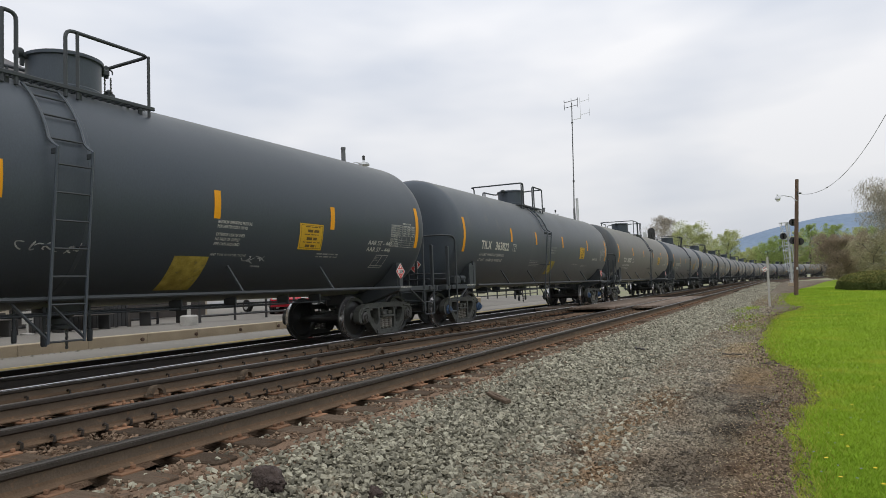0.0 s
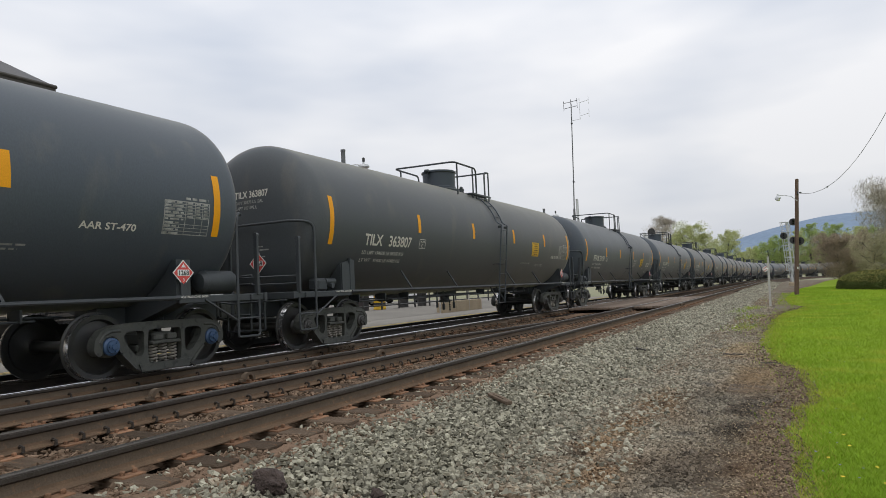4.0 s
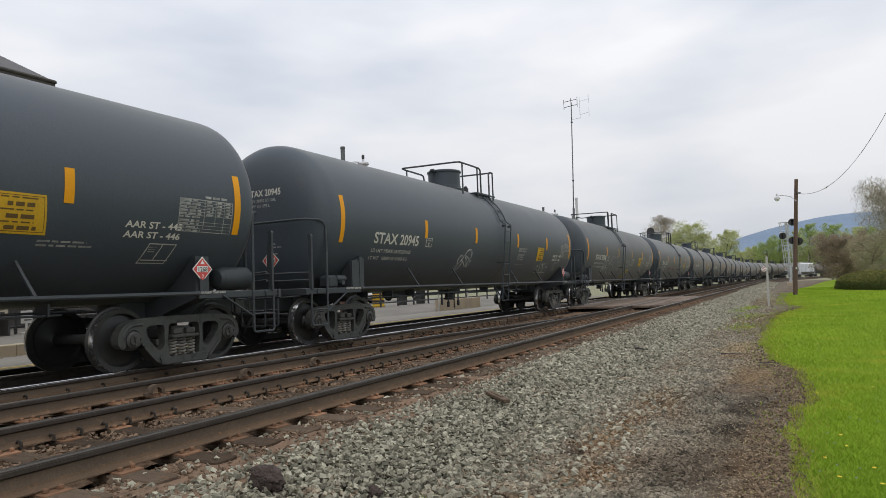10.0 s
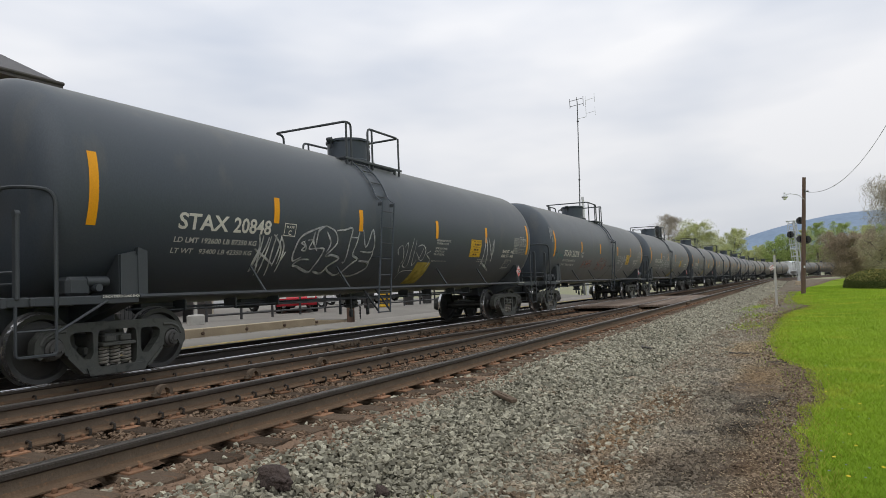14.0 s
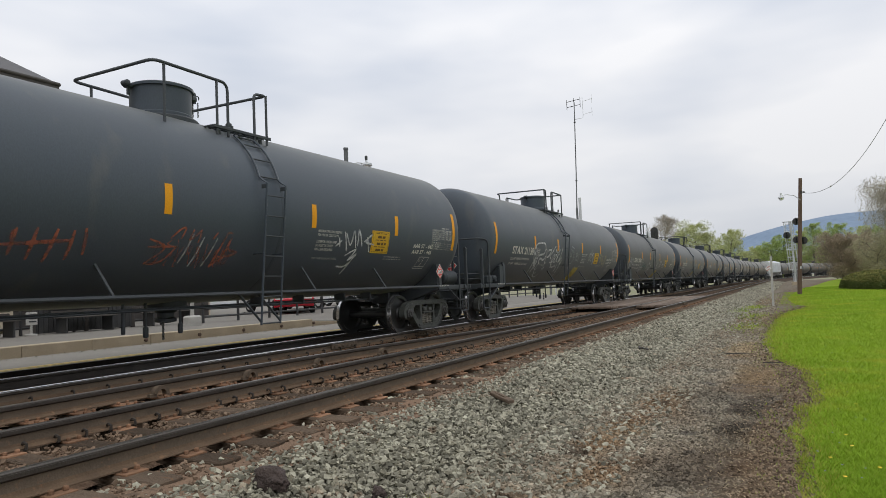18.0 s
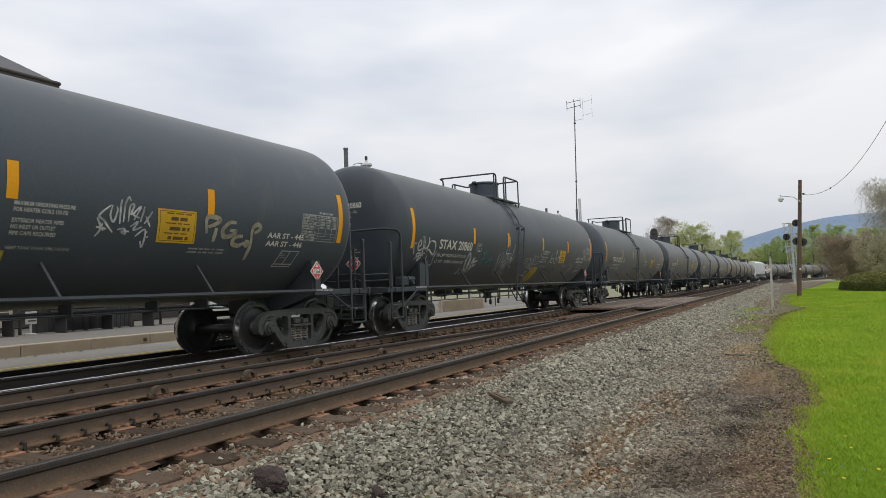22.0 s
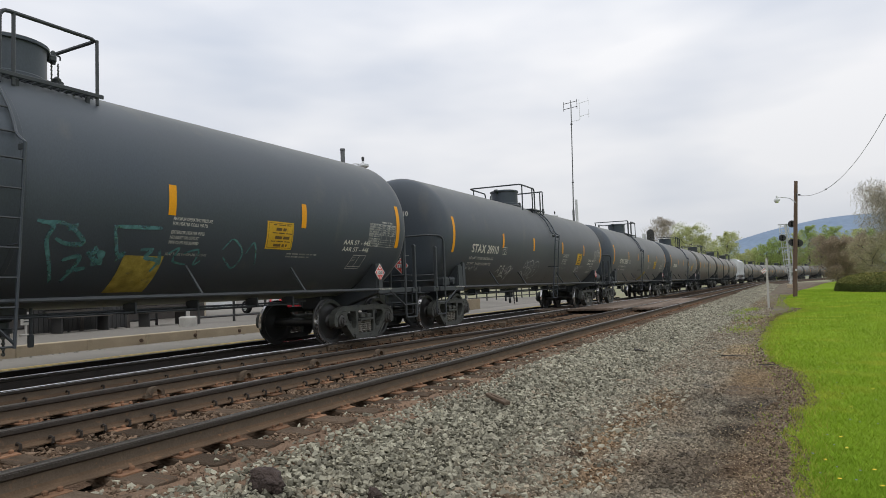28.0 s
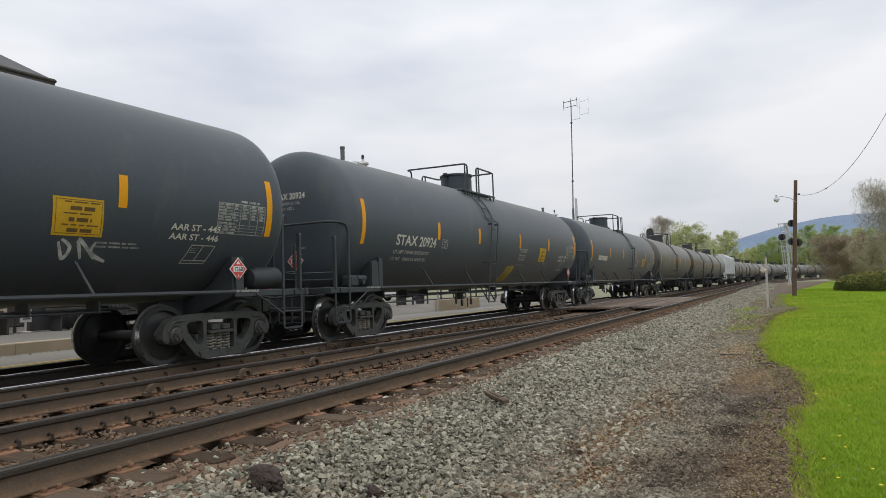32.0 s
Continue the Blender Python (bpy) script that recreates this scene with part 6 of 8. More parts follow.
def ribbon(s, pts, w, lift):
    """A painted stroke along points (along, height) on the tank's near side."""
    n = len(pts)
    out = []
    for i, (y, z) in enumerate(pts):
        a, b = pts[max(i - 1, 0)], pts[min(i + 1, n - 1)]
        d = Vector((b[0] - a[0], b[1] - a[1]))
        d = d.normalized() if d.length > 1e-6 else Vector((1, 0))
        q = w * (0.6 + 0.4 * math.sin(math.pi * i / max(n - 1, 1)))
        for f in (-1, 1):
            out.append(skin(y - d.y * q * f / 2, deg_of(min(max(z + d.x * q * f / 2, 1.0), 4.0)), lift))
    s.add(out, [(2 * i, 2 * i + 1, 2 * i + 3, 2 * i + 2) for i in range(n - 1)])


def scrawl(car, y0, y1, z0, z1, material, seed, letters=5, w=0.035, label="sprayed scrawl on the tank"):
    """A loose sprayed scrawl: looping strokes side by side."""
    rnd = random.Random(seed)
    tag = None
    step = (y1 - y0) / letters
    h = z1 - z0
    for i in range(letters):
        c, s = y0 + step * (i + 0.5), Shape()
        for q in range(rnd.choice((2, 3))):
            # a cubic stroke with a hook
            p = [(c + rnd.uniform(-0.6, 0.6) * step, z0 + h * rnd.choice((rnd.uniform(0, 0.3), rnd.uniform(0.7, 1.0)))) for _ in range(4)]
            p[3] = (p[3][0], z0 + h * rnd.uniform(0, 1))
            pts = []
            for j in range(15):
                u = j / 14
                pts.append(tuple((1 - u) ** 3 * p[0][e] + 3 * u * (1 - u) ** 2 * p[1][e] + 3 * u * u * (1 - u) * p[2][e] + u ** 3 * p[3][e] for e in (0, 1)))
            ribbon(s, pts, w * rnd.uniform(0.7, 1.1), 0.009 + 0.0006 * (i * 3 + q))
        ob = part("stroke" if tag else "graffiti", s, material, tag or car, "" if tag else label, smooth=60)
        tag = tag or ob


letter_car(cars[0], "A", "", seed=10, worn=True)
letter_car(cars[1], "T", "TILX 363822", "LD LMT 194600 LB 88300 KG", "LT WT   91400 LB 41400 KG", ("AAR ST-470",), 20, True, "CAPY 30370 US GAL")
letter_car(cars[2], "U", "TILX 363807", "LD LMT 194600 LB 88300 KG", "LT WT   91400 LB 41400 KG", ("AAR ST-470",), 30, False, "CAPY 30370 US GAL")
letter_car(cars[3], "B", "STAX 21131", "LD LMT 192500 LB 87300 KG", "LT WT   93500 LB 42400 KG", seed=40)
letter_car(cars[4], "B", "STAX 20945", "LD LMT 192400 LB 87250 KG", "LT WT   93600 LB 42450 KG", seed=50)
letter_car(cars[5], "A", "STAX 20848", "LD LMT 192600 LB 87350 KG", "LT WT   93400 LB 42350 KG", seed=60, worn=True)
letter_car(cars[6], "B", "STAX 21218", "LD LMT 192400 LB 87250 KG", "LT WT   93600 LB 42450 KG", seed=70)
letter_car(cars[7], "A", "STAX 21158", "LD LMT 192000 LB 87050 KG", "LT WT   94000 LB 42650 KG", seed=80, worn=True)
letter_car(cars[8], "A", "STAX 20860", "LD LMT 192100 LB 87100 KG", "LT WT   93900 LB 42600 KG", seed=90, worn=True)
letter_car(cars[9], "A", "STAX 21253", "LD LMT 192400 LB 87250 KG", "LT WT   93600 LB 42450 KG", seed=100, worn=True)
letter_car(cars[10], "B", "STAX 20910", "LD LMT 191900 LB 87000 KG", "LT WT   94100 LB 42700 KG", seed=110, shifts=((2, -0.15), (3, -0.12)))
letter_car(cars[11], "A", "STAX 20924", "LD LMT 192400 LB 87250 KG", "LT WT   93600 LB 42450 KG", seed=120, worn=True)
letter_car(cars[12], "B", "", seed=130)
for k, car in enumerate(cars[13:]):
    if k != 3:
        part("stencil", bars_on(1, -6.2, -4.4, 2.07, 2.30, 200 + k, 0.8), FAINT, car, smooth=60)

def smooth_line(pts, n=5):
    """Points on a smooth line through the given ones."""
    p = [pts[0]] + list(pts) + [pts[-1]]
    out = []
    for a, b, c, e in zip(p, p[1:], p[2:], p[3:]):
        for i in range(n):
            u = i / n
            out.append(tuple(0.5 * (2 * b[k] + (c[k] - a[k]) * u + (2 * a[k] - 5 * b[k] + 4 * c[k] - e[k]) * u * u + (3 * b[k] - a[k] - 3 * c[k] + e[k]) * u ** 3) for k in (0, 1)))
    return out + [pts[-1]]


def spray_tag(car, y0, y1, z0, z1, material, w, strokes, label):
    """Sprayed strokes inside a field on the tank's near side, drawn in hundredths of the field."""
    tag, mist = None, Shape()
    for i, st in enumerate(strokes):
        s = Shape()
        ribbon(mist, smooth_line([(y0 + (y1 - y0) * a / 100, z0 + (z1 - z0) * b / 100) for a, b in st], 3), w * 2.1, 0.0055 + 0.0002 * i)
        ribbon(s, smooth_line([(y0 + (y1 - y0) * a / 100, z0 + (z1 - z0) * b / 100) for a, b in st]), w, 0.009 + 0.0005 * i)
        ob = part("stroke" if tag else "graffiti", s, material, tag or car, "" if tag else label, smooth=60)
        tag = tag or ob
    if material is SPRAY or material is SPRAY_GREY:
        part("overspray", mist, SPRAY_MIST, tag, "faint mist of overspray", smooth=60)


scrawl(cars[0], -1.6, -0.6, 1.66, 1.84, SPRAY, 1, 3, 0.022)
scrawl(cars[0], 2.18, 2.76, 1.54, 1.73, SPRAY_GREY, 2, 2, 0.025)
scrawl(cars[6], -7.55, -6.6, 1.9, 2.4, SPRAY_TEAL, 8, 5, 0.04)
scrawl(cars[6], -1.45, 0.05, 1.5, 1.95, SPRAY_RED, 29, 8, 0.018)
scrawl(cars[9], -3.33, -1.38, 1.32, 1.85, SPRAY_GREY, 26, 5, 0.03)
scrawl(cars[9], -7.1, -6.3, 1.85, 2.34, SPRAY_RED, 27, 4, 0.04)
scrawl(cars[10], -6.5, -5.68, 1.55, 1.7, SPRAY_GREY, 30, 5, 0.025)
spray_tag(cars[4], 4.28, 5.71, 1.42, 1.77, SPRAY, 0.035, (
    ((0, 33), (6, 87), (24, 11)),
    ((14, 66), (23, 88), (45, 0)),
    ((52, 11), (37, 101), (70, 12)),
    ((51, 90), (62, 0)),
    ((60, 57), (82, 74), (88, 12)),
    ((2, 11), (100, 12))), "small sprayed scrawl on the tank")
spray_tag(cars[5], 4.34, 5.14, 1.51, 2.46, SPRAY, 0.05, (
    ((0, 100), (13, 13)),
    ((8, 96), (55, 13)),
    ((26, 96), (79, 42), (78, 94)),
    ((66, 88), (88, 23)),
    ((12, 22), (101, 0))), "small sprayed scrawl on the tank")
spray_tag(cars[6], -3.78, -2.45, 1.56, 2.00, SPRAY_RED, 0.05, (
    ((13, 98), (0, 0)),
    ((10, 82), (13, 13)),
    ((33, 91), (31, 20)),
    ((51, 94), (48, 8)),
    ((31, 84), (30, 59)),
    ((70, 93), (64, 2)),
    ((86, 91), (84, 10)),
    ((97, 100), (100, 24)),
    ((21, 45), (86, 64))), "rust-red slanting sprayed strokes on the tank")
spray_tag(cars[6], -8.23, -7.90, 2.54, 3.08, SPRAY, 0.03, (
    ((22, 56), (56, 100), (62, 60), (32, 43), (23, 78)),
    ((44, 44), (82, 91), (100, 71), (62, 39)),
    ((0, 40), (28, 36), (16, 21)),
    ((73, 30), (99, 9), (71, 0), (90, 22))), "small white sprayed loops beside the end bar")
spray_tag(cars[6], -1.52, 0.17, 1.55, 2.08, SPRAY_RED, 0.034, (
    ((0, 67), (17, 47), (2, 4)),
    ((2, 4), (17, 9), (29, 51)),
    ((0, 47), (29, 51)),
    ((20, 71), (28, 96), (34, 101), (31, 72)),
    ((43, 99), (41, 70), (52, 100)),
    ((52, 96), (50, 63)),
    ((71, 96), (66, 74)),
    ((89, 95), (82, 89), (73, -1)),
    ((87, 77), (82, 4)),
    ((89, 86), (88, 51), (100, 40), (85, 25), (73, -1))), "rust-red sprayed strokes on the tank")
spray_tag(cars[6], -0.9, -0.3, 1.54, 2.01, SPRAY_GREY, 0.03, (
    ((-1, 9), (20, 100)),
    ((35, 0), (55, 93)),
    ((77, 1), (99, 91))), "small sprayed scrawl on the tank")
spray_tag(cars[6], 2.71, 4.03, 1.44, 2.31, SPRAY, 0.042, (
    ((0, 59), (13, 73)),
    ((5, 79), (11, 59)),
    ((17, 93), (30, 50)),
    ((21, 90), (36, 64), (41, 96), (51, 58)),
    ((55, 62), (53, 100), (67, 63)),
    ((70, 73), (91, 93), (75, 74), (100, 68)),
    ((77, 85), (90, 50)),
    ((30, 40), (54, 55), (42, 30), (58, 45), (42, 17), (21, 16)),
    ((53, 37), (42, -1))), "white sprayed letters on the tank")
spray_tag(cars[7], 2.52, 3.33, 1.79, 2.43, SPRAY, 0.03, (
    ((0, 53), (14, 28)),
    ((2, 16), (8, 28), (11, 43)),
    ((1, 35), (18, 32)),
    ((22, 80), (10, 68), (3, 56), (12, 49), (22, 36), (31, 26)),
    ((25, 81), (22, 61), (29, 47), (34, 70), (32, 78)),
    ((41, 44), (39, 79), (41, 94)),
    ((47, 48), (47, 83), (53, 100), (57, 93)),
    ((56, 49), (56, 81), (64, 85), (59, 65), (69, 74)),
    ((66, 54), (77, 83), (64, 66), (76, 59)),
    ((84, 84), (79, 51)),
    ((88, 64), (99, 43)),
    ((100, 75), (87, 48)),
    ((38, 32), (50, 35), (55, 25), (46, 29), (61, 30)),
    ((61, 40), (74, 51), (68, 34), (83, 41)),
    ((74, 21), (91, 36), (93, 0), (86, 12)),
    ((94, 32), (96, 30)),
    ((97, 22), (99, 20))), "dense white sprayed letters beside the yellow decal")
spray_tag(cars[7], 4.31, 5.48, 1.65, 2.28, SPRAY_TAN, 0.075, (
    ((3, 60), (0, 96), (12, 100), (23, 94), (14, 82), (4, 76)),
    ((18, 75), (17, 41)),
    ((52, 91), (40, 90), (30, 72), (33, 56), (44, 57), (54, 70), (42, 71)),
    ((68, 59), (55, 56), (51, 41), (63, 35), (73, 43)),
    ((74, 48), (81, 44), (79, 36), (73, 43)),
    ((87, 39), (84, 78), (93, 92), (100, 82), (89, 69)),
    ((87, 39), (85, 19), (84, 0))), "thick beige sprayed letters on the tank")
spray_tag(cars[8], 4.92, 5.48, 1.36, 1.86, SPRAY, 0.024, (
    ((0, 40), (30, 70), (40, 100), (55, 60), (35, 20)),
    ((20, 0), (45, 45), (60, 90)),
    ((40, 75), (80, 85), (70, 50), (95, 40)),
    ((60, 0), (65, 45), (100, 70))), "knotted white sprayed sign on the tank")
spray_tag(cars[8], 5.0, 5.4, 1.38, 1.71, SPRAY_GREY, 0.025, (
    ((17, 21), (30, 99)),
    ((-1, 54), (81, 44)),
    ((21, 87), (99, -1))), "small sprayed scrawl on the tank")
spray_tag(cars[9], -0.46, 1.46, 1.33, 2.07, SPRAY_TEAL, 0.058, (
    ((0, 98), (11, 91), (9, 64), (23, 0)),
    ((3, 95), (19, 95), (34, 67), (23, 63), (14, 71)),
    ((21, 86), (27, 96)),
    ((23, 36), (35, 42), (30, 0)),
    ((30, 18), (42, 24)),
    ((43, 61), (46, 30), (51, 49), (39, 50), (52, 32), (43, 61)),
    ((54, 94), (61, 50), (67, 51), (62, 37)),
    ((53, 97), (93, 100)),
    ((79, 58), (89, 59), (85, 45), (97, 39), (95, 19)),
    ((95, 59), (100, 32))), "faded teal sprayed letters and star on the tank")
spray_tag(cars[9], 1.54, 3.39, 1.53, 1.98, SPRAY_TEAL, 0.035, (
    ((0, 43), (9, 61), (7, 21), (21, 10)),
    ((15, 45), (29, 58), (29, 11), (35, 23)),
    ((54, 61), (64, 100), (79, 52), (74, 1), (58, 37)),
    ((83, 52), (90, 92), (100, 15))), "small sprayed scrawl on the tank")
spray_tag(cars[9], -1.4, -1.23, 2.29, 2.76, SPRAY, 0.045, (
    ((16, 89), (91, 97), (98, 67), (63, 27), (1, 45)),
    ((55, 100), (38, 30)),
    ((6, 12), (57, 18), (56, 1))), "white sprayed loops beside the ladder")
spray_tag(cars[10], 4.07, 4.79, 1.56, 1.83, SPRAY, 0.05, (
    ((0, 84), (17, 9), (24, 60), (5, 96)),
    ((51, 10), (36, 99), (77, 11)),
    ((69, 88), (67, 37), (101, -1))), "small sprayed scrawl on the tank")
spray_tag(cars[8], -7.59, -6.56, 1.76, 2.33, SPRAY, 0.045, (
    ((8, 25), (0, 63), (12, 68)),
    ((18, 50), (32, 64), (28, 82), (19, 66), (25, 39), (45, 50)),
    ((39, 100), (45, 50), (45, 13), (33, -1), (38, 34)),
    ((48, 98), (51, 51), (66, 59), (67, 97)),
    ((63, 36), (73, 79), (100, 75), (100, 26), (72, 46), (63, 36))), "round white sprayed letters behind the end bar")
spray_tag(cars[8], -7.43, -6.38, 1.65, 1.99, SPRAY_GREY, 0.045, (
    ((53, 72), (64, 14), (91, 0), (90, 60), (100, 101)),
    ((0, 35), (21, 68), (38, 65)),
    ((11, 46), (7, 76), (43, 81))), "small sprayed scrawl on the tank")
spray_tag(cars[5], -4.69, -3.91, 1.39, 2.08, SPRAY, 0.036, (
    ((4, 97), (14, 63), (16, 9)),
    ((17, 95), (20, 45), (38, 0)),
    ((41, 94), (40, 41), (45, 5)),
    ((57, 100), (56, 56), (71, 0)),
    ((73, 99), (74, 61), (75, 23)),
    ((18, 68), (11, 41), (13, 9)),
    ((35, 92), (32, 69), (22, 23)),
    ((74, 94), (90, 66), (96, 9)),
    ((100, 59), (93, 33)),
    ((0, 63), (72, 28)),
    ((48, 99), (79, 70), (87, 28))), "slashing white sprayed strokes on the tank")
spray_tag(cars[5], -3.69, -1.20, 1.37, 2.32, SPRAY_GREY, 0.042, (
    ((30, 98), (16, 88), (3, 72), (0, 44), (3, 29), (10, 36)),
    ((20, 32), (10, 31), (5, 21), (11, 18), (27, 8), (30, 21), (33, 46), (32, 54), (22, 53)),
    ((18, 85), (18, 67), (25, 49)),
    ((30, 98), (22, 86), (22, 60)),
    ((30, 98), (42, 89), (47, 66), (38, 41), (46, 42), (56, 35), (46, 17), (62, 2), (69, 10)),
    ((32, 87), (39, 66), (37, 47)),
    ((32, 10), (43, 6), (46, 21)),
    ((44, 91), (54, 94), (64, 98), (63, 68), (65, 31), (62, 29)),
    ((63, 80), (73, 81), (74, 93), (73, 69), (72, 45), (81, 36), (76, 26), (70, 6), (84, 0), (99, 14), (100, 28), (97, 34)),
    ((79, 98), (84, 70), (88, 64), (93, 100), (99, 55), (81, 52)),
    ((99, 55), (100, 43), (98, 26)),
    ((84, 32), (99, 31))), "large grey bubble letters sprayed on the tank")
spray_tag(cars[5], -3.56, -3.12, 1.83, 2.02, SPRAY_GREY, 0.03, (
    ((20, 87), (0, 67), (29, 43), (13, 7), (38, 0), (34, 44), (16, 77)),
    ((37, 97), (67, 100), (58, 19), (100, 26))), "small sprayed figures on the tank")
spray_tag(cars[5], -0.23, 1.37, 1.30, 2.22, SPRAY, 0.026, (
    ((5, 57), (0, 70), (10, 79), (23, 46), (21, 37)),
    ((16, 75), (23, 87), (28, 46), (29, 32), (41, 30), (39, 56)),
    ((37, 100), (36, 65), (42, 32)),
    ((45, 98), (47, 56), (55, 33), (60, 47)),
    ((52, 80), (65, 85), (78, 72), (75, 45), (52, 65)),
    ((70, 78), (66, 47)),
    ((93, 70), (84, 62), (100, 48), (99, 31)),
    ((33, 0), (36, 18), (64, 21)),
    ((21, 32), (30, 14))), "thin white sprayed script on the tank")
spray_tag(cars[8], -4.60, -3.83, 1.48, 1.98, SPRAY_GREY, 0.07, (
    ((0, 72), (14, 31), (32, 5)),
    ((8, 57), (11, 94), (25, 100), (32, 58), (32, 5)),
    ((37, 90), (38, 53), (41, 0)),
    ((59, 87), (56, 38), (47, 0)),
    ((65, 82), (63, 54), (100, 67)),
    ((98, 45), (73, 28), (58, 0)),
    ((80, 44), (58, 32)),
    ((78, 82), (62, 60))), "pale grey smeared strokes on the tank")
spray_tag(cars[8], -3.77, -2.77, 1.65, 2.08, SPRAY_TEAL, 0.04, (
    ((4, 85), (0, 65), (8, 40), (16, 54), (16, 80), (25, 94), (32, 62), (26, 42), (39, 56), (32, 89), (42, 100), (54, 78), (56, 44), (42, 36)),
    ((18, 18), (34, 22), (33, 42)),
    ((53, 0), (44, 36)),
    ((56, 44), (66, 18), (76, 29), (65, 59), (70, 80), (83, 74), (83, 39), (99, 55), (100, 30), (85, 22)),
    ((76, 29), (86, 2), (96, 12))), "teal sprayed bubble letters on the tank")
spray_tag(cars[8], -2.43, -1.14, 1.27, 2.63, SPRAY, 0.034, (
    ((0, 38), (3, 53), (10, 58), (6, 40), (5, 19)),
    ((27, 64), (17, 40), (15, 14)),
    ((32, 55), (28, 28)),
    ((38, 57), (37, 26)),
    ((45, 58), (44, 26), (33, 7)),
    ((53, 58), (51, 26), (54, 0)),
    ((61, 58), (57, 29), (66, 0)),
    ((66, 59), (65, 29), (74, 2)),
    ((74, 60), (75, 32)),
    ((85, 52), (85, 32), (96, 28)),
    ((94, 83), (83, 57), (80, 42)),
    ((100, 56), (91, 45), (85, 37)),
    ((56, 100), (58, 80), (55, 63)),
    ((47, 72), (41, 59), (72, 60)),
    ((19, 12), (9, 17), (10, 26))), "flowing white sprayed script on the tank")
spray_tag(cars[8], -4.84, -4.47, 1.41, 1.63, SPRAY_GREY, 0.03, (
    ((5, 29), (16, 53), (20, 12)),
    ((21, 100), (37, 41), (43, 6)),
    ((0, 12), (45, 42)),
    ((49, 53), (71, 18), (83, 30), (100, 0))), "small sprayed scrawl on the tank")
spray_tag(cars[8], -0.07, 1.66, 1.43, 2.15, SPRAY, 0.026, (
    ((8, 22), (0, 45), (0, 65), (6, 74), (12, 68), (16, 38), (23, 31), (26, 43), (29, 62), (24, 72), (16, 73), (13, 66)),
    ((3, 45), (12, 62)),
    ((22, 55), (27, 35), (32, 33), (33, 60)),
    ((31, 77), (36, 40), (40, 36), (42, 53), (41, 83)),
    ((37, 78), (47, 43), (45, 70), (47, 86), (52, 82), (56, 43)),
    ((55, 82), (56, 59), (64, 44), (70, 56), (68, 78), (60, 85), (55, 82)),
    ((75, 81), (82, 100), (85, 55)),
    ((72, 51), (82, 61), (100, 58)),
    ((30, 0), (31, 12), (35, 15), (38, 4)),
    ((33, 25), (62, 33))), "thin round white script on the tank")
spray_tag(cars[8], 2.36, 3.57, 1.81, 2.28, SPRAY, 0.04, (
    ((20, 86), (9, 46), (16, 12), (29, 14), (31, 45), (12, 39)),
    ((0, 11), (17, 35)),
    ((34, 34), (42, 11), (51, 16), (57, 93), (52, 100), (53, 12)),
    ((54, 36), (63, 53), (62, 17), (54, 0)),
    ((78, 88), (76, 30)),
    ((95, 66), (84, 56), (100, 29), (83, 15))), "small white sprayed letters on the tank")
spray_tag(cars[8], 1.40, 3.39, 1.43, 1.74, FAINT_SPRAY, 0.035, (
    ((0, 91), (14, 42)),
    ((11, 93), (16, 51)),
    ((21, 86), (21, 38)),
    ((28, 88), (28, 39)),
    ((37, 80), (32, 39)),
    ((44, 100), (45, 82), (33, 53), (59, 56), (75, 29)),
    ((75, 29), (75, 68), (81, 59), (82, 29), (75, 29)),
    ((50, 8), (51, 32), (57, 37)),
    ((83, 74), (100, 46)),
    ((89, 60), (92, 0))), "faint grey scribble on the tank")
spray_tag(cars[7], -4.33, -3.05, 1.42, 2.49, SPRAY, 0.075, (
    ((0, 76), (5, 54), (11, 45), (19, 48), (22, 63), (15, 80), (6, 87), (0, 76)),
    ((3, 86), (24, 97), (48, 100), (79, 100), (87, 91), (87, 77), (77, 65), (47, 61), (30, 51), (11, 45)),
    ((87, 83), (99, 78), (100, 64), (91, 50), (81, 46), (59, 50), (52, 45), (53, 37), (61, 35)),
    ((11, 45), (11, 20), (11, 0)),
    ((26, 48), (28, 25), (31, 6)),
    ((34, 51), (37, 33), (38, 15)),
    ((17, 45), (20, 30)),
    ((10, 73), (10, 65), (14, 60))), "large white sprayed outline dripping on the tank")
spray_tag(cars[7], -3.72, -2.90, 1.34, 1.78, SPRAY_GREY, 0.05, (
    ((28, 100), (7, 89), (11, 56), (33, 17), (58, 0), (88, 0), (100, 24), (93, 66), (72, 89), (38, 91), (28, 100)),
    ((0, 56), (8, 69), (9, 50), (33, 64)),
    ((23, 14), (38, 21), (50, 34)),
    ((20, 27), (29, 31))), "rounded grey sprayed outline on the tank")
spray_tag(cars[7], -3.03, -1.09, 1.31, 2.58, SPRAY, 0.062, (
    ((8, 71), (9, 75), (19, 76), (26, 80)),
    ((26, 80), (17, 62), (6, 54), (19, 58)),
    ((4, 59), (0, 49), (4, 39), (11, 40)),
    ((19, 60), (28, 66), (46, 86), (50, 87)),
    ((21, 59), (31, 51), (47, 32), (57, 28), (68, 35)),
    ((27, 42), (34, 41), (40, 47), (48, 63), (41, 62), (37, 49), (43, 43), (51, 49)),
    ((51, 49), (59, 64), (52, 62), (51, 46), (59, 43), (65, 54)),
    ((77, 67), (68, 65), (66, 48), (75, 44)),
    ((93, 88), (85, 66), (78, 41), (91, 58), (92, 36), (100, 52)),
    ((92, 33), (98, 0)),
    ((47, 85), (53, 76), (64, 70), (78, 81)),
    ((66, 100), (69, 78), (72, 71)),
    ((2, 32), (3, 39)),
    ((10, 20), (8, 32)),
    ((43, 26), (44, 34)),
    ((70, 27), (69, 35)),
    ((79, 15), (77, 36))), "bold white sprayed letters dripping on the tank")
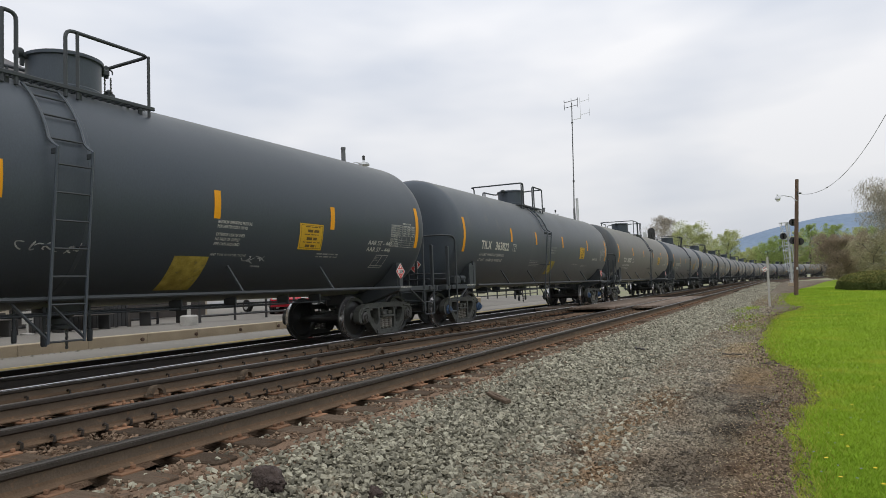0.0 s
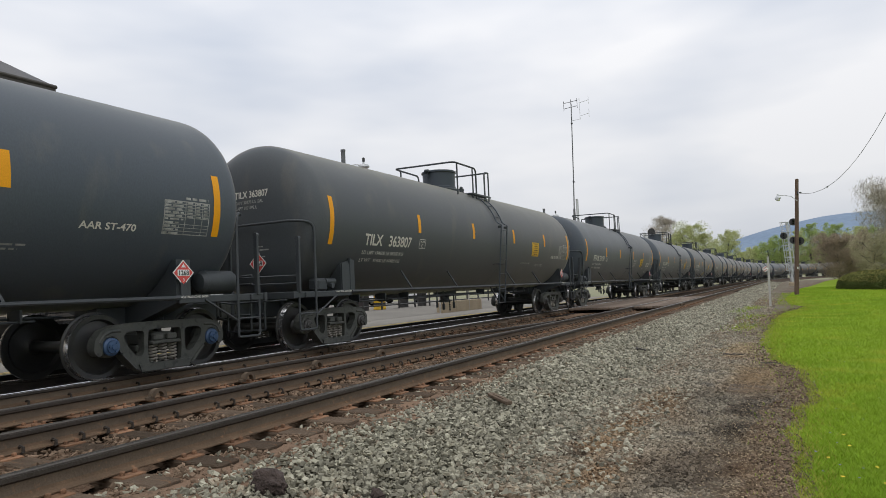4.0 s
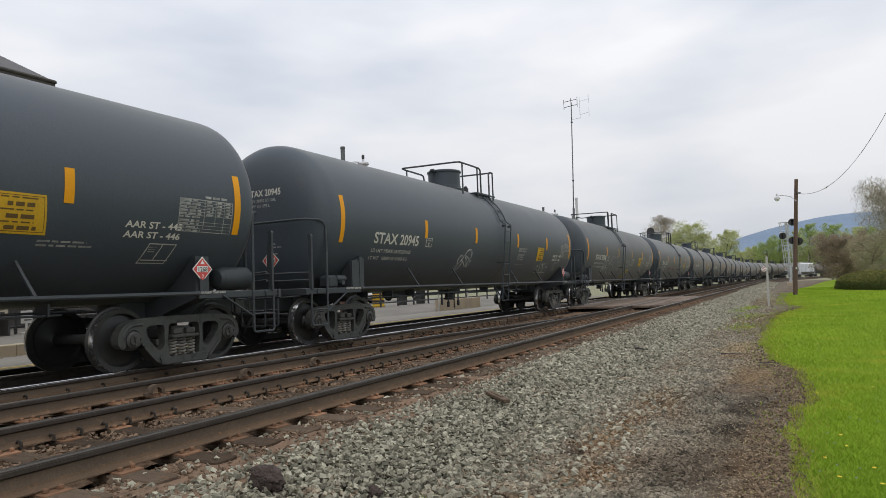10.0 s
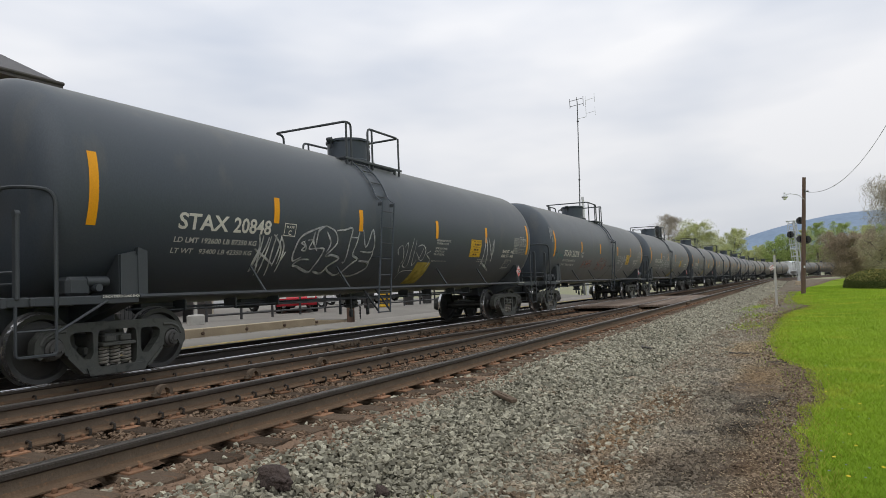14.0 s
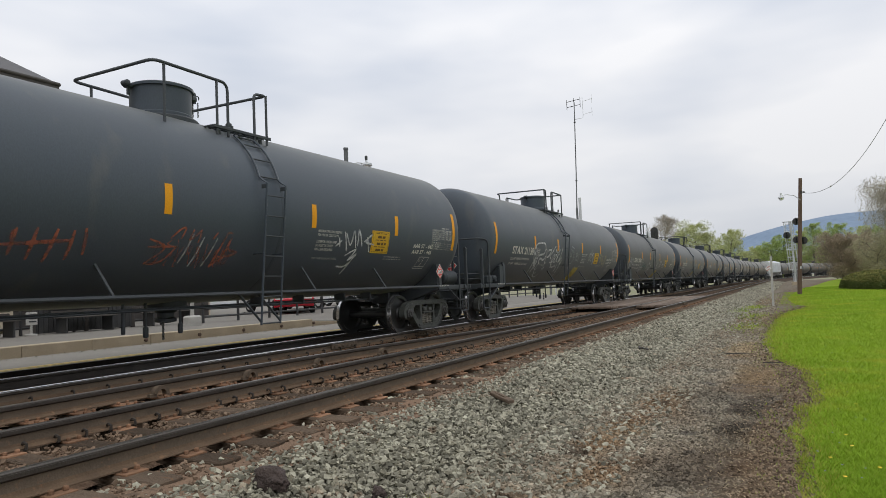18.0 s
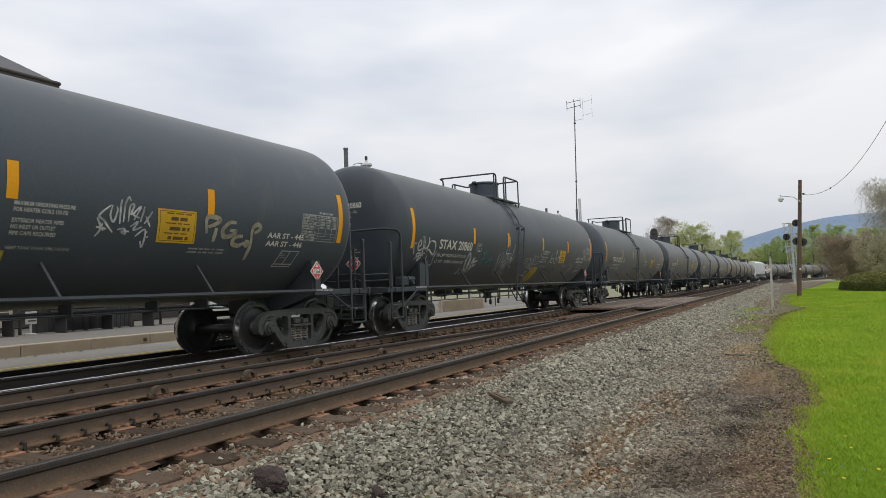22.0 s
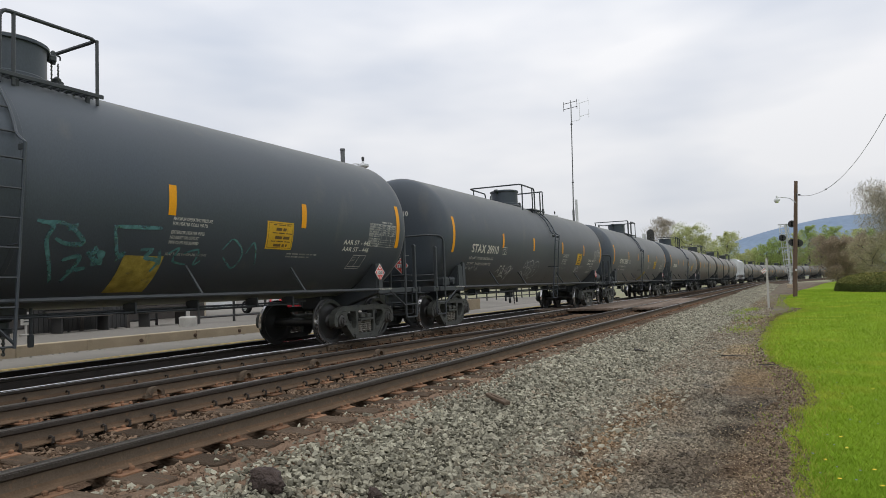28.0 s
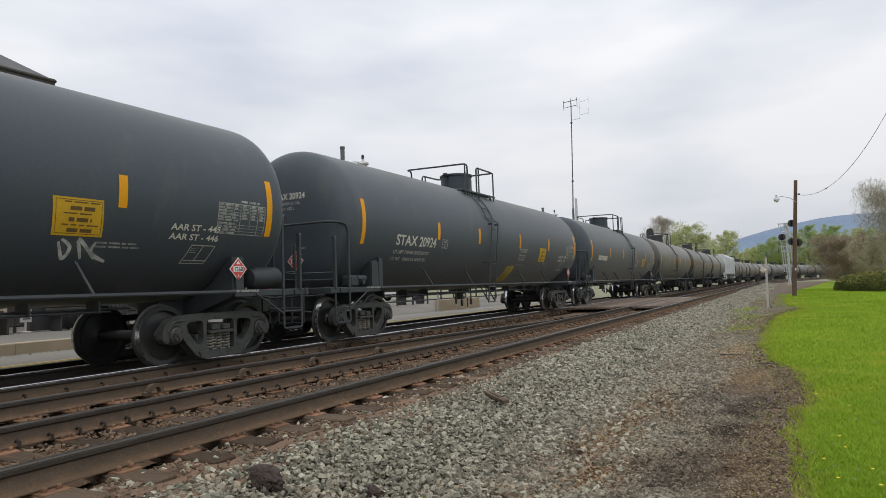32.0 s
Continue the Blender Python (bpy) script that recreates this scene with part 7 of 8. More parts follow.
spray_tag(cars[7], -0.47, 1.22, 1.54, 2.55, SPRAY, 0.024, (
    ((1, 70), (13, 33)),
    ((0, 55), (9, 60)),
    ((20, 34), (16, 76), (26, 81), (26, 53), (17, 57)),
    ((33, 82), (52, 0)),
    ((44, 75), (47, 39), (54, 60)),
    ((20, 30), (40, 27), (28, 11), (41, 15), (35, 2)),
    ((68, 33), (64, 69), (76, 66), (65, 51), (86, 38)),
    ((84, 67), (88, 38)),
    ((22, 100), (29, 93), (46, 88)),
    ((72, 21), (100, 5))), "thin white sprayed letters on the tank")
spray_tag(cars[10], -4.20, -2.92, 1.27, 1.72, SPRAY, 0.045, (
    ((0, 56), (12, 75)),
    ((20, 51), (13, 94), (23, 95)),
    ((29, 73), (34, 85), (43, 77), (45, 58), (36, 55), (29, 73)),
    ((32, 98), (42, 99)),
    ((34, 43), (50, 49), (53, 30)),
    ((28, 19), (40, 30), (56, 33), (73, 21)),
    ((63, 87), (53, 81), (61, 64), (68, 70)),
    ((75, 41), (69, 87), (79, 100), (87, 86), (83, 62), (73, 56)),
    ((69, 44), (86, 62), (100, 87)),
    ((89, 71), (87, 36), (93, 0))), "pale smeared letters sprayed on the tank")
spray_tag(cars[10], -2.06, -0.45, 1.34, 1.94, SPRAY_GREY, 0.036, (
    ((18, 79), (11, 95), (6, 79), (6, 56), (25, 71), (27, 61), (24, 55)),
    ((0, 32), (4, 37), (13, 32), (22, 21), (27, 10), (26, 48)),
    ((40, 95), (20, 87), (21, 79), (28, 44), (35, 18), (41, 20), (44, 41), (40, 78)),
    ((24, 53), (41, 63)),
    ((35, 79), (37, 93), (44, 100), (53, 91), (55, 76), (44, 63)),
    ((40, 78), (51, 14), (65, 35), (59, 46), (40, 59)),
    ((66, 91), (60, 70), (61, 34), (67, 10), (76, 0), (94, 10), (100, 40), (98, 62), (87, 90), (75, 97), (61, 78)),
    ((80, 75), (73, 66), (74, 51), (80, 50), (83, 62), (80, 75)),
    ((82, 68), (80, 21))), "pale sketched outlines on the tank")
spray_tag(cars[4], -2.21, -1.36, 1.45, 2.07, SPRAY_GREY, 0.05, (
    ((0, 24), (16, 38), (9, 40), (4, 51), (9, 69), (23, 73), (32, 63), (16, 38)),
    ((8, 0), (18, 38), (33, 53), (38, 46), (35, 25), (20, 9), (7, 3)),
    ((33, 60), (39, 74), (52, 93), (64, 100), (79, 98), (88, 86), (90, 67), (74, 30), (69, 29), (39, 50)),
    ((44, 69), (57, 61), (69, 44)),
    ((41, 76), (68, 66), (95, 51), (100, 49), (88, 26), (78, 39))), "looping white sprayed scrawl on the tank")


# ---- lineside things ----
def utility_pole():
    p = thing("utility_pole", "brown leaning wooden utility pole with a street lamp", "utility pole", at=pose(0.29, 52.6, G))
    shaft = Shape().tube([(-0.10, 0, -0.2), (0.10, 0, 2.8), (0.30, 0, 5.6), (0.48, 0, 8.15)], 0.155, 12, True, 0.115)
    part("shaft", shaft, POLE, p)
    arm = Shape().tube([(0.40, -0.1, 6.60), (0.05, -0.12, 6.95), (-0.40, -0.12, 7.08), (-0.72, -0.12, 7.08)], 0.028, 8)
    part("lamp_arm", arm, GALV, p)
    lamp = part("lamp_head", Shape().lathe([(0.06, 7.10), (0.09, 7.02), (0.19, 6.95), (0.20, 6.86), (0.14, 6.82)], "z", (-0.80, -0.12, 0), 16).lathe([(0.05, 7.08), (0.06, 7.2), (0.02, 7.24)], "z", (-0.80, -0.12, 0), 10), GALV, p)
    part("lens", Shape().lathe([(0.15, 6.83), (0.13, 6.74), (0.05, 6.70)], "z", (-0.80, -0.12, 0), 16), PLACARD_WHITE, lamp)
    part("bracket", Shape().box((0.47, -0.1, 7.15), (0.08, 0.12, 0.22), 0.02), DARKSTEEL, p)
    part("insulator", Shape().lathe([(0.05, -0.08), (0.06, 0.0), (0.04, 0.08)], "x", (0.62, -0.1, 7.15), 10), DARKSTEEL, p)
    part("number_tag", Shape().box((0.1, -0.16, 1.9), (0.10, 0.01, 0.16), 0.003), GALV, p)
    return p


utility_pole()
wire = Shape()
w_pts = []
for i in range(28):
    u = i / 20
    w_pts.append((0.84 + 3.71 * u, 52.5 - 12.5 * u, 6.66 - 2.55 * u + 4.46 * u * u))
wire.tube(w_pts, 0.013, 5)
wire_ob = thing("overhead_wire", "thin dark overhead wire from the utility pole", "wire", shape=wire, material=DARKSTEEL)
splice = part("splice", Shape().lathe([(0.02, -0.2), (0.045, -0.1), (0.045, 0.1), (0.02, 0.2)], "y", w_pts[8], 8), DARKSTEEL, wire_ob)


def signal_mast():
    s = thing("railway_signal", "silver railway signal mast with round black signal heads", "signal", at=pose(0.0, 96, G))
    part("foundation", Shape().box((0, 0, 0.2), (0.9, 0.9, 0.5), 0.05), CONCRETE, s)
    part("mast", Shape().tube([(0.02, 0, 0.3), (-0.02, 0, 4.0), (-0.1, 0, 8.2)], 0.13, 12), GALV, s)
    ladder = part("ladder", Shape().tube([(0.30, 0.35, 0.3), (-0.30, 0.30, 8.3)], 0.045, 6).tube([(-0.16, 0.35, 0.3), (-0.72, 0.30, 8.3)], 0.045, 6), GALV, s)
    for i in range(20):
        z = 0.7 + 0.38 * i
        x = 0.07 - 0.58 * (z - 0.3) / 8.0
        part("rung", Shape().tube([(x - 0.22, 0.33, z), (x + 0.23, 0.33, z)], 0.035, 5), GALV, ladder)
    for z in (2.0, 2.9, 3.6, 4.6, 5.2, 6.1, 6.9, 8.2):
        x = -0.02 - 0.5 * z / 8
        part("cage_rail", Shape().tube(loop((x - 0.45, -0.2, z), (x + 0.6, -0.2, z), (x + 0.6, 0.5, z), (x - 0.45, 0.5, z), (x - 0.45, -0.2, z)), 0.045, 5), GALV, s)
    for x, y in ((-0.9, -0.2), (-0.9, 0.5), (0.1, -0.2), (0.15, 0.5)):
        part("cage_post", Shape().tube([(x + 0.35, y, 2.0), (x, y, 8.2)], 0.04, 5), GALV, s)
    for x, z, r in ((0.60, 8.15, 0.46), (-0.60, 6.45, 0.42), (1.20, 5.65, 0.50), (0.50, 5.80, 0.46)):
        hd = part("signal_head", Shape().lathe([(r, -0.02), (r, 0.02)], "y", (x, -0.25, z), 28).box((x, -0.05, z), (0.34, 0.3, 0.7), 0.04), DARKSTEEL, s, "round black signal target")
        for dz in (-0.22, 0.0, 0.22):
            part("hood", Shape().lathe([(0.10, -0.24), (0.11, -0.02)], "y", (x, -0.28, z + dz), 14, False), DARKSTEEL, hd)
            part("lens", Shape().lathe([(0.085, -0.03), (0.05, -0.05), (0.01, -0.055)], "y", (x, -0.26, z + dz), 14), GLASS, hd)
    part("relay_box", Shape().box((0.55, 0.1, 1.1), (0.5, 0.45, 1.2), 0.03), GALV, s)
    return s


signal_mast()

post = thing("marker_post", "pale leaning lineside post with a small faded red sign", "post", at=pose(-0.98, 34.3, G))
part("stake", Shape().prism([(-0.046, -0.03), (0.046, -0.03), (0.046, 0.03), (-0.046, 0.03)], -0.1, 2.36, "z"), POST_WHITE, post).matrix_basis = pose(0, 0, 0, 0, 1.0, 0)
part("sign", Shape().box((-0.10, -0.05, 1.78), (0.20, 0.012, 0.20), 0.003, Matrix.Rotation(radians(45), 3, "Y")), PLACARD_WHITE, post, "faded pink and white diamond sign")
for dz in (-0.06, 0.06):
    part("sign_stripe", Shape().box((-0.10, -0.062, 1.78 + dz), (0.17, 0.006, 0.045), 0.002, Matrix.Rotation(radians(-35), 3, "Y")), FADED_RED, post)


def antenna():
    a = thing("antenna_mast", "tall thin grey radio mast with dipole antennas", "antenna mast", at=pose(-20.4, 70, G))
    mast = Shape().tube([(0, 0, 0), (0.0, 0, 9.6)], 0.12, 10).tube([(0, 0, 9.6), (0.12, 0, 13), (0.34, 0, 21.2)], 0.07, 8, True, 0.05)
    part("mast", mast, MAST, a)
    part("stub_mast", Shape().tube([(0.33, 0.1, 0), (0.33, 0.1, 10.7)], 0.14, 10), GALV, a)
    for z in (20.75, 21.35):
        part("cross_arm", Shape().tube([(-0.5, 0, z), (1.0, 0, z + 0.12)], 0.03, 6), DARKSTEEL, a)
    for x, z in ((-0.5, 21.05), (0.30, 21.15), (1.0, 21.15)):
        part("dipole", Shape().tube([(x, 0, z - 0.55), (x, 0, z + 0.55)], 0.028, 6), DARKSTEEL, a)
    part("side_arm", Shape().tube([(0.33, 0, 19.3), (1.25, 0, 19.35)], 0.022, 6), GALV, a)
    part("side_pole", Shape().tube([(1.25, 0, 19.3), (1.25, 0, 21.6)], 0.022, 6), GALV, a)
    for z in (19.7, 21.15):
        part("side_arm", Shape().tube([(1.25, 0, z), (2.3, 0, z + 0.15)], 0.018, 6), GALV, a)
        part("dipole", Shape().tube([(2.25, 0, z - 0.3), (2.25, 0, z + 0.65)], 0.018, 6), GALV, a)
    for z in (19.0, 12.6):
        part("clamp", Shape().lathe([(0.12, -0.06), (0.12, 0.06)], "z", (0.12 + 0.22 * (z - 13) / 8, 0, z), 8), DARKSTEEL, a)
    return a


antenna()


def flue_pipe(x, y, low=0.0):
    flue = thing("flue_pipe", "plain grey steel flue rising behind the train", "pipe", at=pose(x, y, 0.24))
    part("pipe", Shape().lathe([(0.11, low), (0.11, 8.0), (0.125, 8.0), (0.125, 8.1), (0.10, 8.1)], "z", n=14), MAST, flue)


def yard_lamp(x, y, low=0.0):
    yl = thing("yard_lamp", "grey yard lamp with a curved arm behind the train", "street lamp", at=pose(x, y, 0.24))
    part("pole", Shape().tube([(0, 0, low), (0, 0, 7.4)], 0.07, 10), GALV, yl)
    part("arm", Shape().tube([(0, 0, 7.35), (0.02, 0.12, 7.6), (0.1, 0.35, 7.72), (0.3, 0.7, 7.72)], 0.03, 8), GALV, yl)
    part("head", Shape().lathe([(0.06, 7.95), (0.07, 7.8), (0.30, 7.72), (0.32, 7.62), (0.22, 7.55)], "z", (0.35, 0.85, 0), 16), GALV, yl)
    part("cap", Shape().lathe([(0.07, 7.9), (0.08, 8.1), (0.03, 8.15)], "z", (0.35, 0.85, 0), 10), DARKSTEEL, yl)


flue_pipe(-19.6, 27.0)
flue_pipe(-20.5, 60.2, -0.78)
yard_lamp(-20.4, 28.6)
yard_lamp(-20.7, 62.4, -0.78)


def far_signal():
    s = thing("railway_signal", "silver railway signal with a dark round-topped backboard", "signal", at=pose(-16.85, 95.0, G))
    part("mast", Shape().tube([(0, 0, 0), (0, 0, 8.4)], 0.12, 10), GALV, s)
    arc = [(0.50 * math.cos(radians(d)), 8.25 + 0.50 * math.sin(radians(d))) for d in range(0, 181, 15)]
    board = Shape().prism([(0.50, 6.7)] + arc + [(-0.50, 6.7)], -0.30, -0.26, "y")
    bd = part("backboard", board, DARKSTEEL, s, "dark round-topped signal backboard")
    for z in (7.1, 7.6, 8.1):
        part("hood", Shape().lathe([(0.12, -0.24), (0.13, -0.02)], "y", (0, -0.30, z), 14, False), DARKSTEEL, bd)
    part("case", Shape().box((-0.98, 0, 7.75), (0.42, 0.4, 0.95), 0.03), GALV, s)
    part("bracket", Shape().box((-0.5, 0, 7.3), (1.1, 0.10, 0.08), 0.01), GALV, s)
    for x in (-1.2, -0.76):
        part("ladder_stile", Shape().tube([(x, 0.3, 0.2), (x, 0.3, 8.0)], 0.04, 6), GALV, s)
    for i in range(18):
        part("rung", Shape().tube([(-1.2, 0.3, 0.6 + 0.4 * i), (-0.76, 0.3, 0.6 + 0.4 * i)], 0.025, 5), GALV, s)


far_signal()

# ---- things on the platform side ----
boll = thing("light_bollard", "white post light on a round white base", "bollard", at=pose(-16.1, 14.1, 0.24))
part("base", Shape().lathe([(0.26, 0), (0.26, 0.26), (0.22, 0.30), (0.05, 0.31)], "z", n=20), POST_WHITE, boll)
part("stem", Shape().lathe([(0.055, 0.3), (0.055, 0.95)], "z", n=12), POST_WHITE, boll)
part("head", Shape().lathe([(0.06, 0.95), (0.11, 1.0), (0.11, 1.1), (0.03, 1.15)], "z", n=14), POST_WHITE, boll)
wp = thing("wooden_post", "short square brown wooden post on the platform", "post", at=pose(-13.29, 18.1, 0.012))
part("shaft", Shape().box((0, 0, 0.62), (0.21, 0.21, 1.24), 0.03), POLE, wp)
part("band", Shape().box((0, 0, 1.0), (0.23, 0.23, 0.06), 0.01), DARKSTEEL, wp)
bar_ = thing("yellow_barrel", "yellow traffic barrel behind the platform", "barrel", at=pose(-17.7, 26.9, 0.24))
part("drum", Shape().lathe([(0.30, 0), (0.31, 0.05), (0.285, 0.1), (0.285, 0.45), (0.30, 0.5), (0.28, 0.55), (0.27, 0.9), (0.1, 0.93)], "z", n=20), HYDRANT, bar_)
for z in (0.28, 0.7):
    part("band", Shape().lathe([(0.291, z - 0.05), (0.291, z + 0.05)], "z", n=20, close=False), DARKSTEEL, bar_)
for x, y in ((-17.8, 25.7), (-17.8, 29.3), (-17.8, 31.2)):
    tb = thing("litter_bin", "dark green litter bin behind the platform", "bin", at=pose(x, y, 0.24))
    part("bin_body", Shape().lathe([(0.24, 0), (0.27, 0.75), (0.29, 0.78)], "z", n=16), DARKSTEEL, tb)
    part("bin_lid", Shape().lathe([(0.30, 0.78), (0.26, 0.9), (0.08, 0.95)], "z", n=16), DARKSTEEL, tb)


def fence(x, y0, y1, z):
    f = thing("railing", "black iron pipe railing behind the platform", "fence", at=pose(x, y0, z))
    for h in (0.20, 0.46, 0.92):
        part("rail", Shape().tube([(0, 0, h), (0, y1 - y0, h)], 0.036, 6), DARKSTEEL, f)
    n = int((y1 - y0) / 1.5)
    pm = Shape().tube([(0, 0, 0), (0, 0, 1.06)], 0.045, 6).mesh("post", DARKSTEEL)
    for i in range(n + 1):
        part("post", pm, DARKSTEEL, f, at=(0, (y1 - y0) * i / n, 0))


fence(-17.2, 15.5, 48.0, 0.24)
fence(-18.6, 4.5, 15.0, 0.24)


def bench(x, y):
    b = thing("platform_bench", "dark slatted bench in front of the station", "bench", "benches by the station", at=pose(x, y, 0.24))
    for i in range(4):
        part("slat", Shape().box((-0.22 + 0.13 * i, 0, 0.44), (0.10, 1.7, 0.04), 0.01), TRIM, b)
    for i in range(3):
        part("slat", Shape().box((-0.30, 0, 0.58 + 0.13 * i), (0.035, 1.7, 0.10), 0.01), TRIM, b)
    for yy in (-0.7, 0.7):
        part("leg", Shape().box((-0.05, yy, 0.22), (0.5, 0.05, 0.42), 0.01), DARKSTEEL, b)
    return b


for y in (9.2, 12.0, 14.8):
    bench(-18.0, y)


# Made-up screen whose dark boards stand in for the station's shaded front.
screen = thing("platform_screen", "added dark boards standing in for the shaded station front", "screen", at=pose(-18.45, 10.75, 0.24))
for i in range(22):
    part("board", Shape().box((0, 0.07 + 0.14 * i, 0.68), (0.03, 0.13, 1.30), 0.006), DARKSTEEL, screen)
for h in (0.25, 1.15):
    part("rail", Shape().box((-0.04, 1.54, h), (0.05, 3.08, 0.09), 0.01), DARKSTEEL, screen)
for y in (0.0, 1.54, 3.08):
    part("post", Shape().box((-0.02, y, 0.70), (0.11, 0.11, 1.40), 0.015), TRIM, screen)
notice = thing("notice_stand", "small white notice stand with dark bars on the platform", "notice", at=pose(-18.2, 10.55, 0.24))
part("foot", Shape().lathe([(0.16, 0), (0.16, 0.04), (0.04, 0.06)], "z", n=14), POST_WHITE, notice)
part("stem", Shape().box((0, 0, 0.18), (0.04, 0.06, 0.30), 0.008), POST_WHITE, notice)
part("board", Shape().box((0.02, 0, 0.46), (0.03, 0.30, 0.34), 0.008), POST_WHITE, notice)
for z in (0.38, 0.46, 0.54):
    part("notice_bar", Shape().box((0.038, 0.02, z), (0.006, 0.20, 0.035), 0.002), DARKSTEEL, notice)


def parked_car(x, y, turn, paint, label):
    c = thing("parked_car", label, "car", "cars in the yard", at=pose(x, y, 0.245, 0, 0, turn))
    body = Shape().prism([(-2.15, 0.30), (-2.2, 0.62), (-2.05, 0.86), (-1.2, 0.92), (-0.55, 1.38), (0.75, 1.42), (1.55, 0.98), (2.12, 0.90), (2.2, 0.55), (2.12, 0.28)], -0.82, 0.82, "x")
    part("body", body, paint, c, smooth=30)
    glass = Shape().prism([(-1.05, 0.95), (-0.52, 1.33), (0.70, 1.37), (1.32, 1.0)], -0.83, 0.83, "x")
    part("side_window", glass, GLASS, c)
    for f in (-1, 1):
        part("bumper", Shape().box((0, f * 2.15, 0.45), (1.6, 0.16, 0.22), 0.05), paint, c)
        for s in (-0.78, 0.78):
            w = part("wheel", Shape().lathe([(0.20, -0.11), (0.31, -0.10), (0.32, 0.0), (0.31, 0.10), (0.20, 0.11)], "x", (s, f * 1.32, 0.32), 20), TYRE, c)
            part("rim", Shape().lathe([(0.19, -0.115), (0.19, 0.115)], "x", (s, f * 1.32, 0.32), 14), GALV, w)
            part("headlight", Shape().box((s * 0.75, f * 2.19, 0.68), (0.32, 0.06, 0.14), 0.03), PLACARD_WHITE if f < 0 else PLACARD_RED, c)
    return c


parked_car(-20.0, 23.2, 41, CAR_RED, "small red car parked behind the platform")
parked_car(-23.0, 25.6, 78, CAR_WHITE, "white car parked in the station yard")
parked_car(-24.0, 29.6, 80, CAR_WHITE, "white car parked in the station yard")
parked_car(-25.0, 34.5, 80, CAR_WHITE, "white car parked in the station yard")
parked_car(-25.5, 41.0, 82, CAR_WHITE, "white car parked in the station yard")
shed = thing("low_building", "long low pale building across the yard", "building", at=pose(-44, 40, 0.24))
part("wall", Shape().box((-4, 8, 1.6), (8, 46, 3.2), 0.02), HOPPER, shed)
part("roof", Shape().prism([(-8.5, 3.2), (0.5, 3.2), (0.5, 3.35), (-4, 4.6), (-8.5, 3.35)], -15.4, 31.4, "y"), GREY_ROOF, shed, smooth=0)
for i in range(9):
    wn_ = part("window", Shape().box((0.03, -12 + 5 * i, 1.7), (0.08, 1.6, 1.3), 0.02), TRIM, shed)
    part("pane", Shape().box((0.08, -12 + 5 * i, 1.7), (0.02, 1.4, 1.1), 0.004), GLASS, wn_)

def small_bird():
    b = thing("bird", "small dark bird flying up over the train", "bird")
    body = Shape().lathe([(0.004, -0.10), (0.022, -0.085), (0.026, -0.065), (0.036, -0.02), (0.030, 0.05), (0.012, 0.10), (0.004, 0.105)], "y", n=12)
    part("body", body, DARKSTEEL, b)
    part("beak", Shape().lathe([(0.007, -0.10), (0.001, -0.125)], "y", n=6), TRIM, b)
    part("tail", Shape().prism([(-0.012, 0.09), (0.012, 0.09), (0.035, 0.19), (-0.035, 0.19)], -0.004, 0.004, "z"), DARKSTEEL, b)
    for f in (-1, 1):
        wing = Shape().prism([(0.0, -0.045), (f * 0.09, -0.055), (f * 0.19, 0.01), (f * 0.17, 0.035), (f * 0.08, 0.045), (0.0, 0.05)], -0.005, 0.005, "z")
        part("wing", wing, DARKSTEEL, b, at=pose(f * 0.011, -0.006, 0.007))
    for ob in b.children:
        ob.data.transform(Matrix.Scale(0.55, 4))
    return b


bird = small_bird()

# ---- clods and sticks on the ballast ----
def ground_z(x):
    return float(np.interp(x, [-11.2, -4.0, -3.55, -2.5, -1.9, -1.0, 20], [-0.25, -0.245, -0.265, -0.41, -0.455, -0.452, -0.44]))


def clod(x, y, a, b, c, turn, seed, label):
    bm = bmesh.new()
    bmesh.ops.create_icosphere(bm, subdivisions=4, radius=1.0)
    for v in bm.verts:
        n = v.co.normalized()
        k = 1 + 0.30 * noise.noise(n * 1.7 + Vector((seed, 0, 0))) + 0.16 * noise.noise(n * 5 + Vector((0, seed, 0))) + 0.07 * noise.noise(n * 13)
        v.co = Vector((n.x * a, n.y * b * (1 - 0.35 * n.x), n.z * c * (1 - 0.40 * n.x))) * k
    me = bpy.data.meshes.new("clod")
    bm.to_mesh(me)
    bm.free()
    me.materials.append(CLOD)
    me.polygons.foreach_set("use_smooth", [True] * len(me.polygons))
    thing("dirt_clod", label, "clod", at=pose(x, y, ground_z(x) + c * 0.65, 0, 0, turn), shape=me)


clod(-3.28, 3.53, 0.195, 0.085, 0.090, -18, 3.1, "dark brown clod of earth lying on the ballast")
clod(-2.62, 3.86, 0.05, 0.045, 0.05, 20, 8.2, "small dark clod among the stones")


def stick(x, y, length, r, turn, tilt, material, seed, label):
    rnd = random.Random(seed)
    pts = [(length * (i / 5 - 0.5), rnd.uniform(-1, 1) * r * 0.8, rnd.uniform(-1, 1) * r * 0.6) for i in range(6)]
    s = Shape().tube(pts, r, 7, True, r * 0.7)
    thing("stick", label, "stick", at=pose(x, y, ground_z(x) + 0.075, 0, tilt, turn), shape=s, material=material)


board = Shape().box((0, 0, 0), (0.50, 0.08, 0.04), 0.006).box((-0.03, 0.01, 0.022), (0.26, 0.04, 0.012), 0.004)
thing("board", "weathered piece of wood lying on the ballast", "wood", at=pose(-3.09, 7.13, ground_z(-3.09) + 0.075, 4, 4, -41), shape=board, material=WOODGREY)
stick(-2.72, 13.35, 0.30, 0.022, -42, 2, TRIM, 2, "dark stick lying on the gravel")
stick(-1.05, 13.2, 0.35, 0.012, -12, 0, TRIM, 3, "dark twig on the gravel")
stick(-0.40, 11.9, 0.30, 0.009, -8, 0, TRIM, 4, "dark twig at the edge of the lawn")


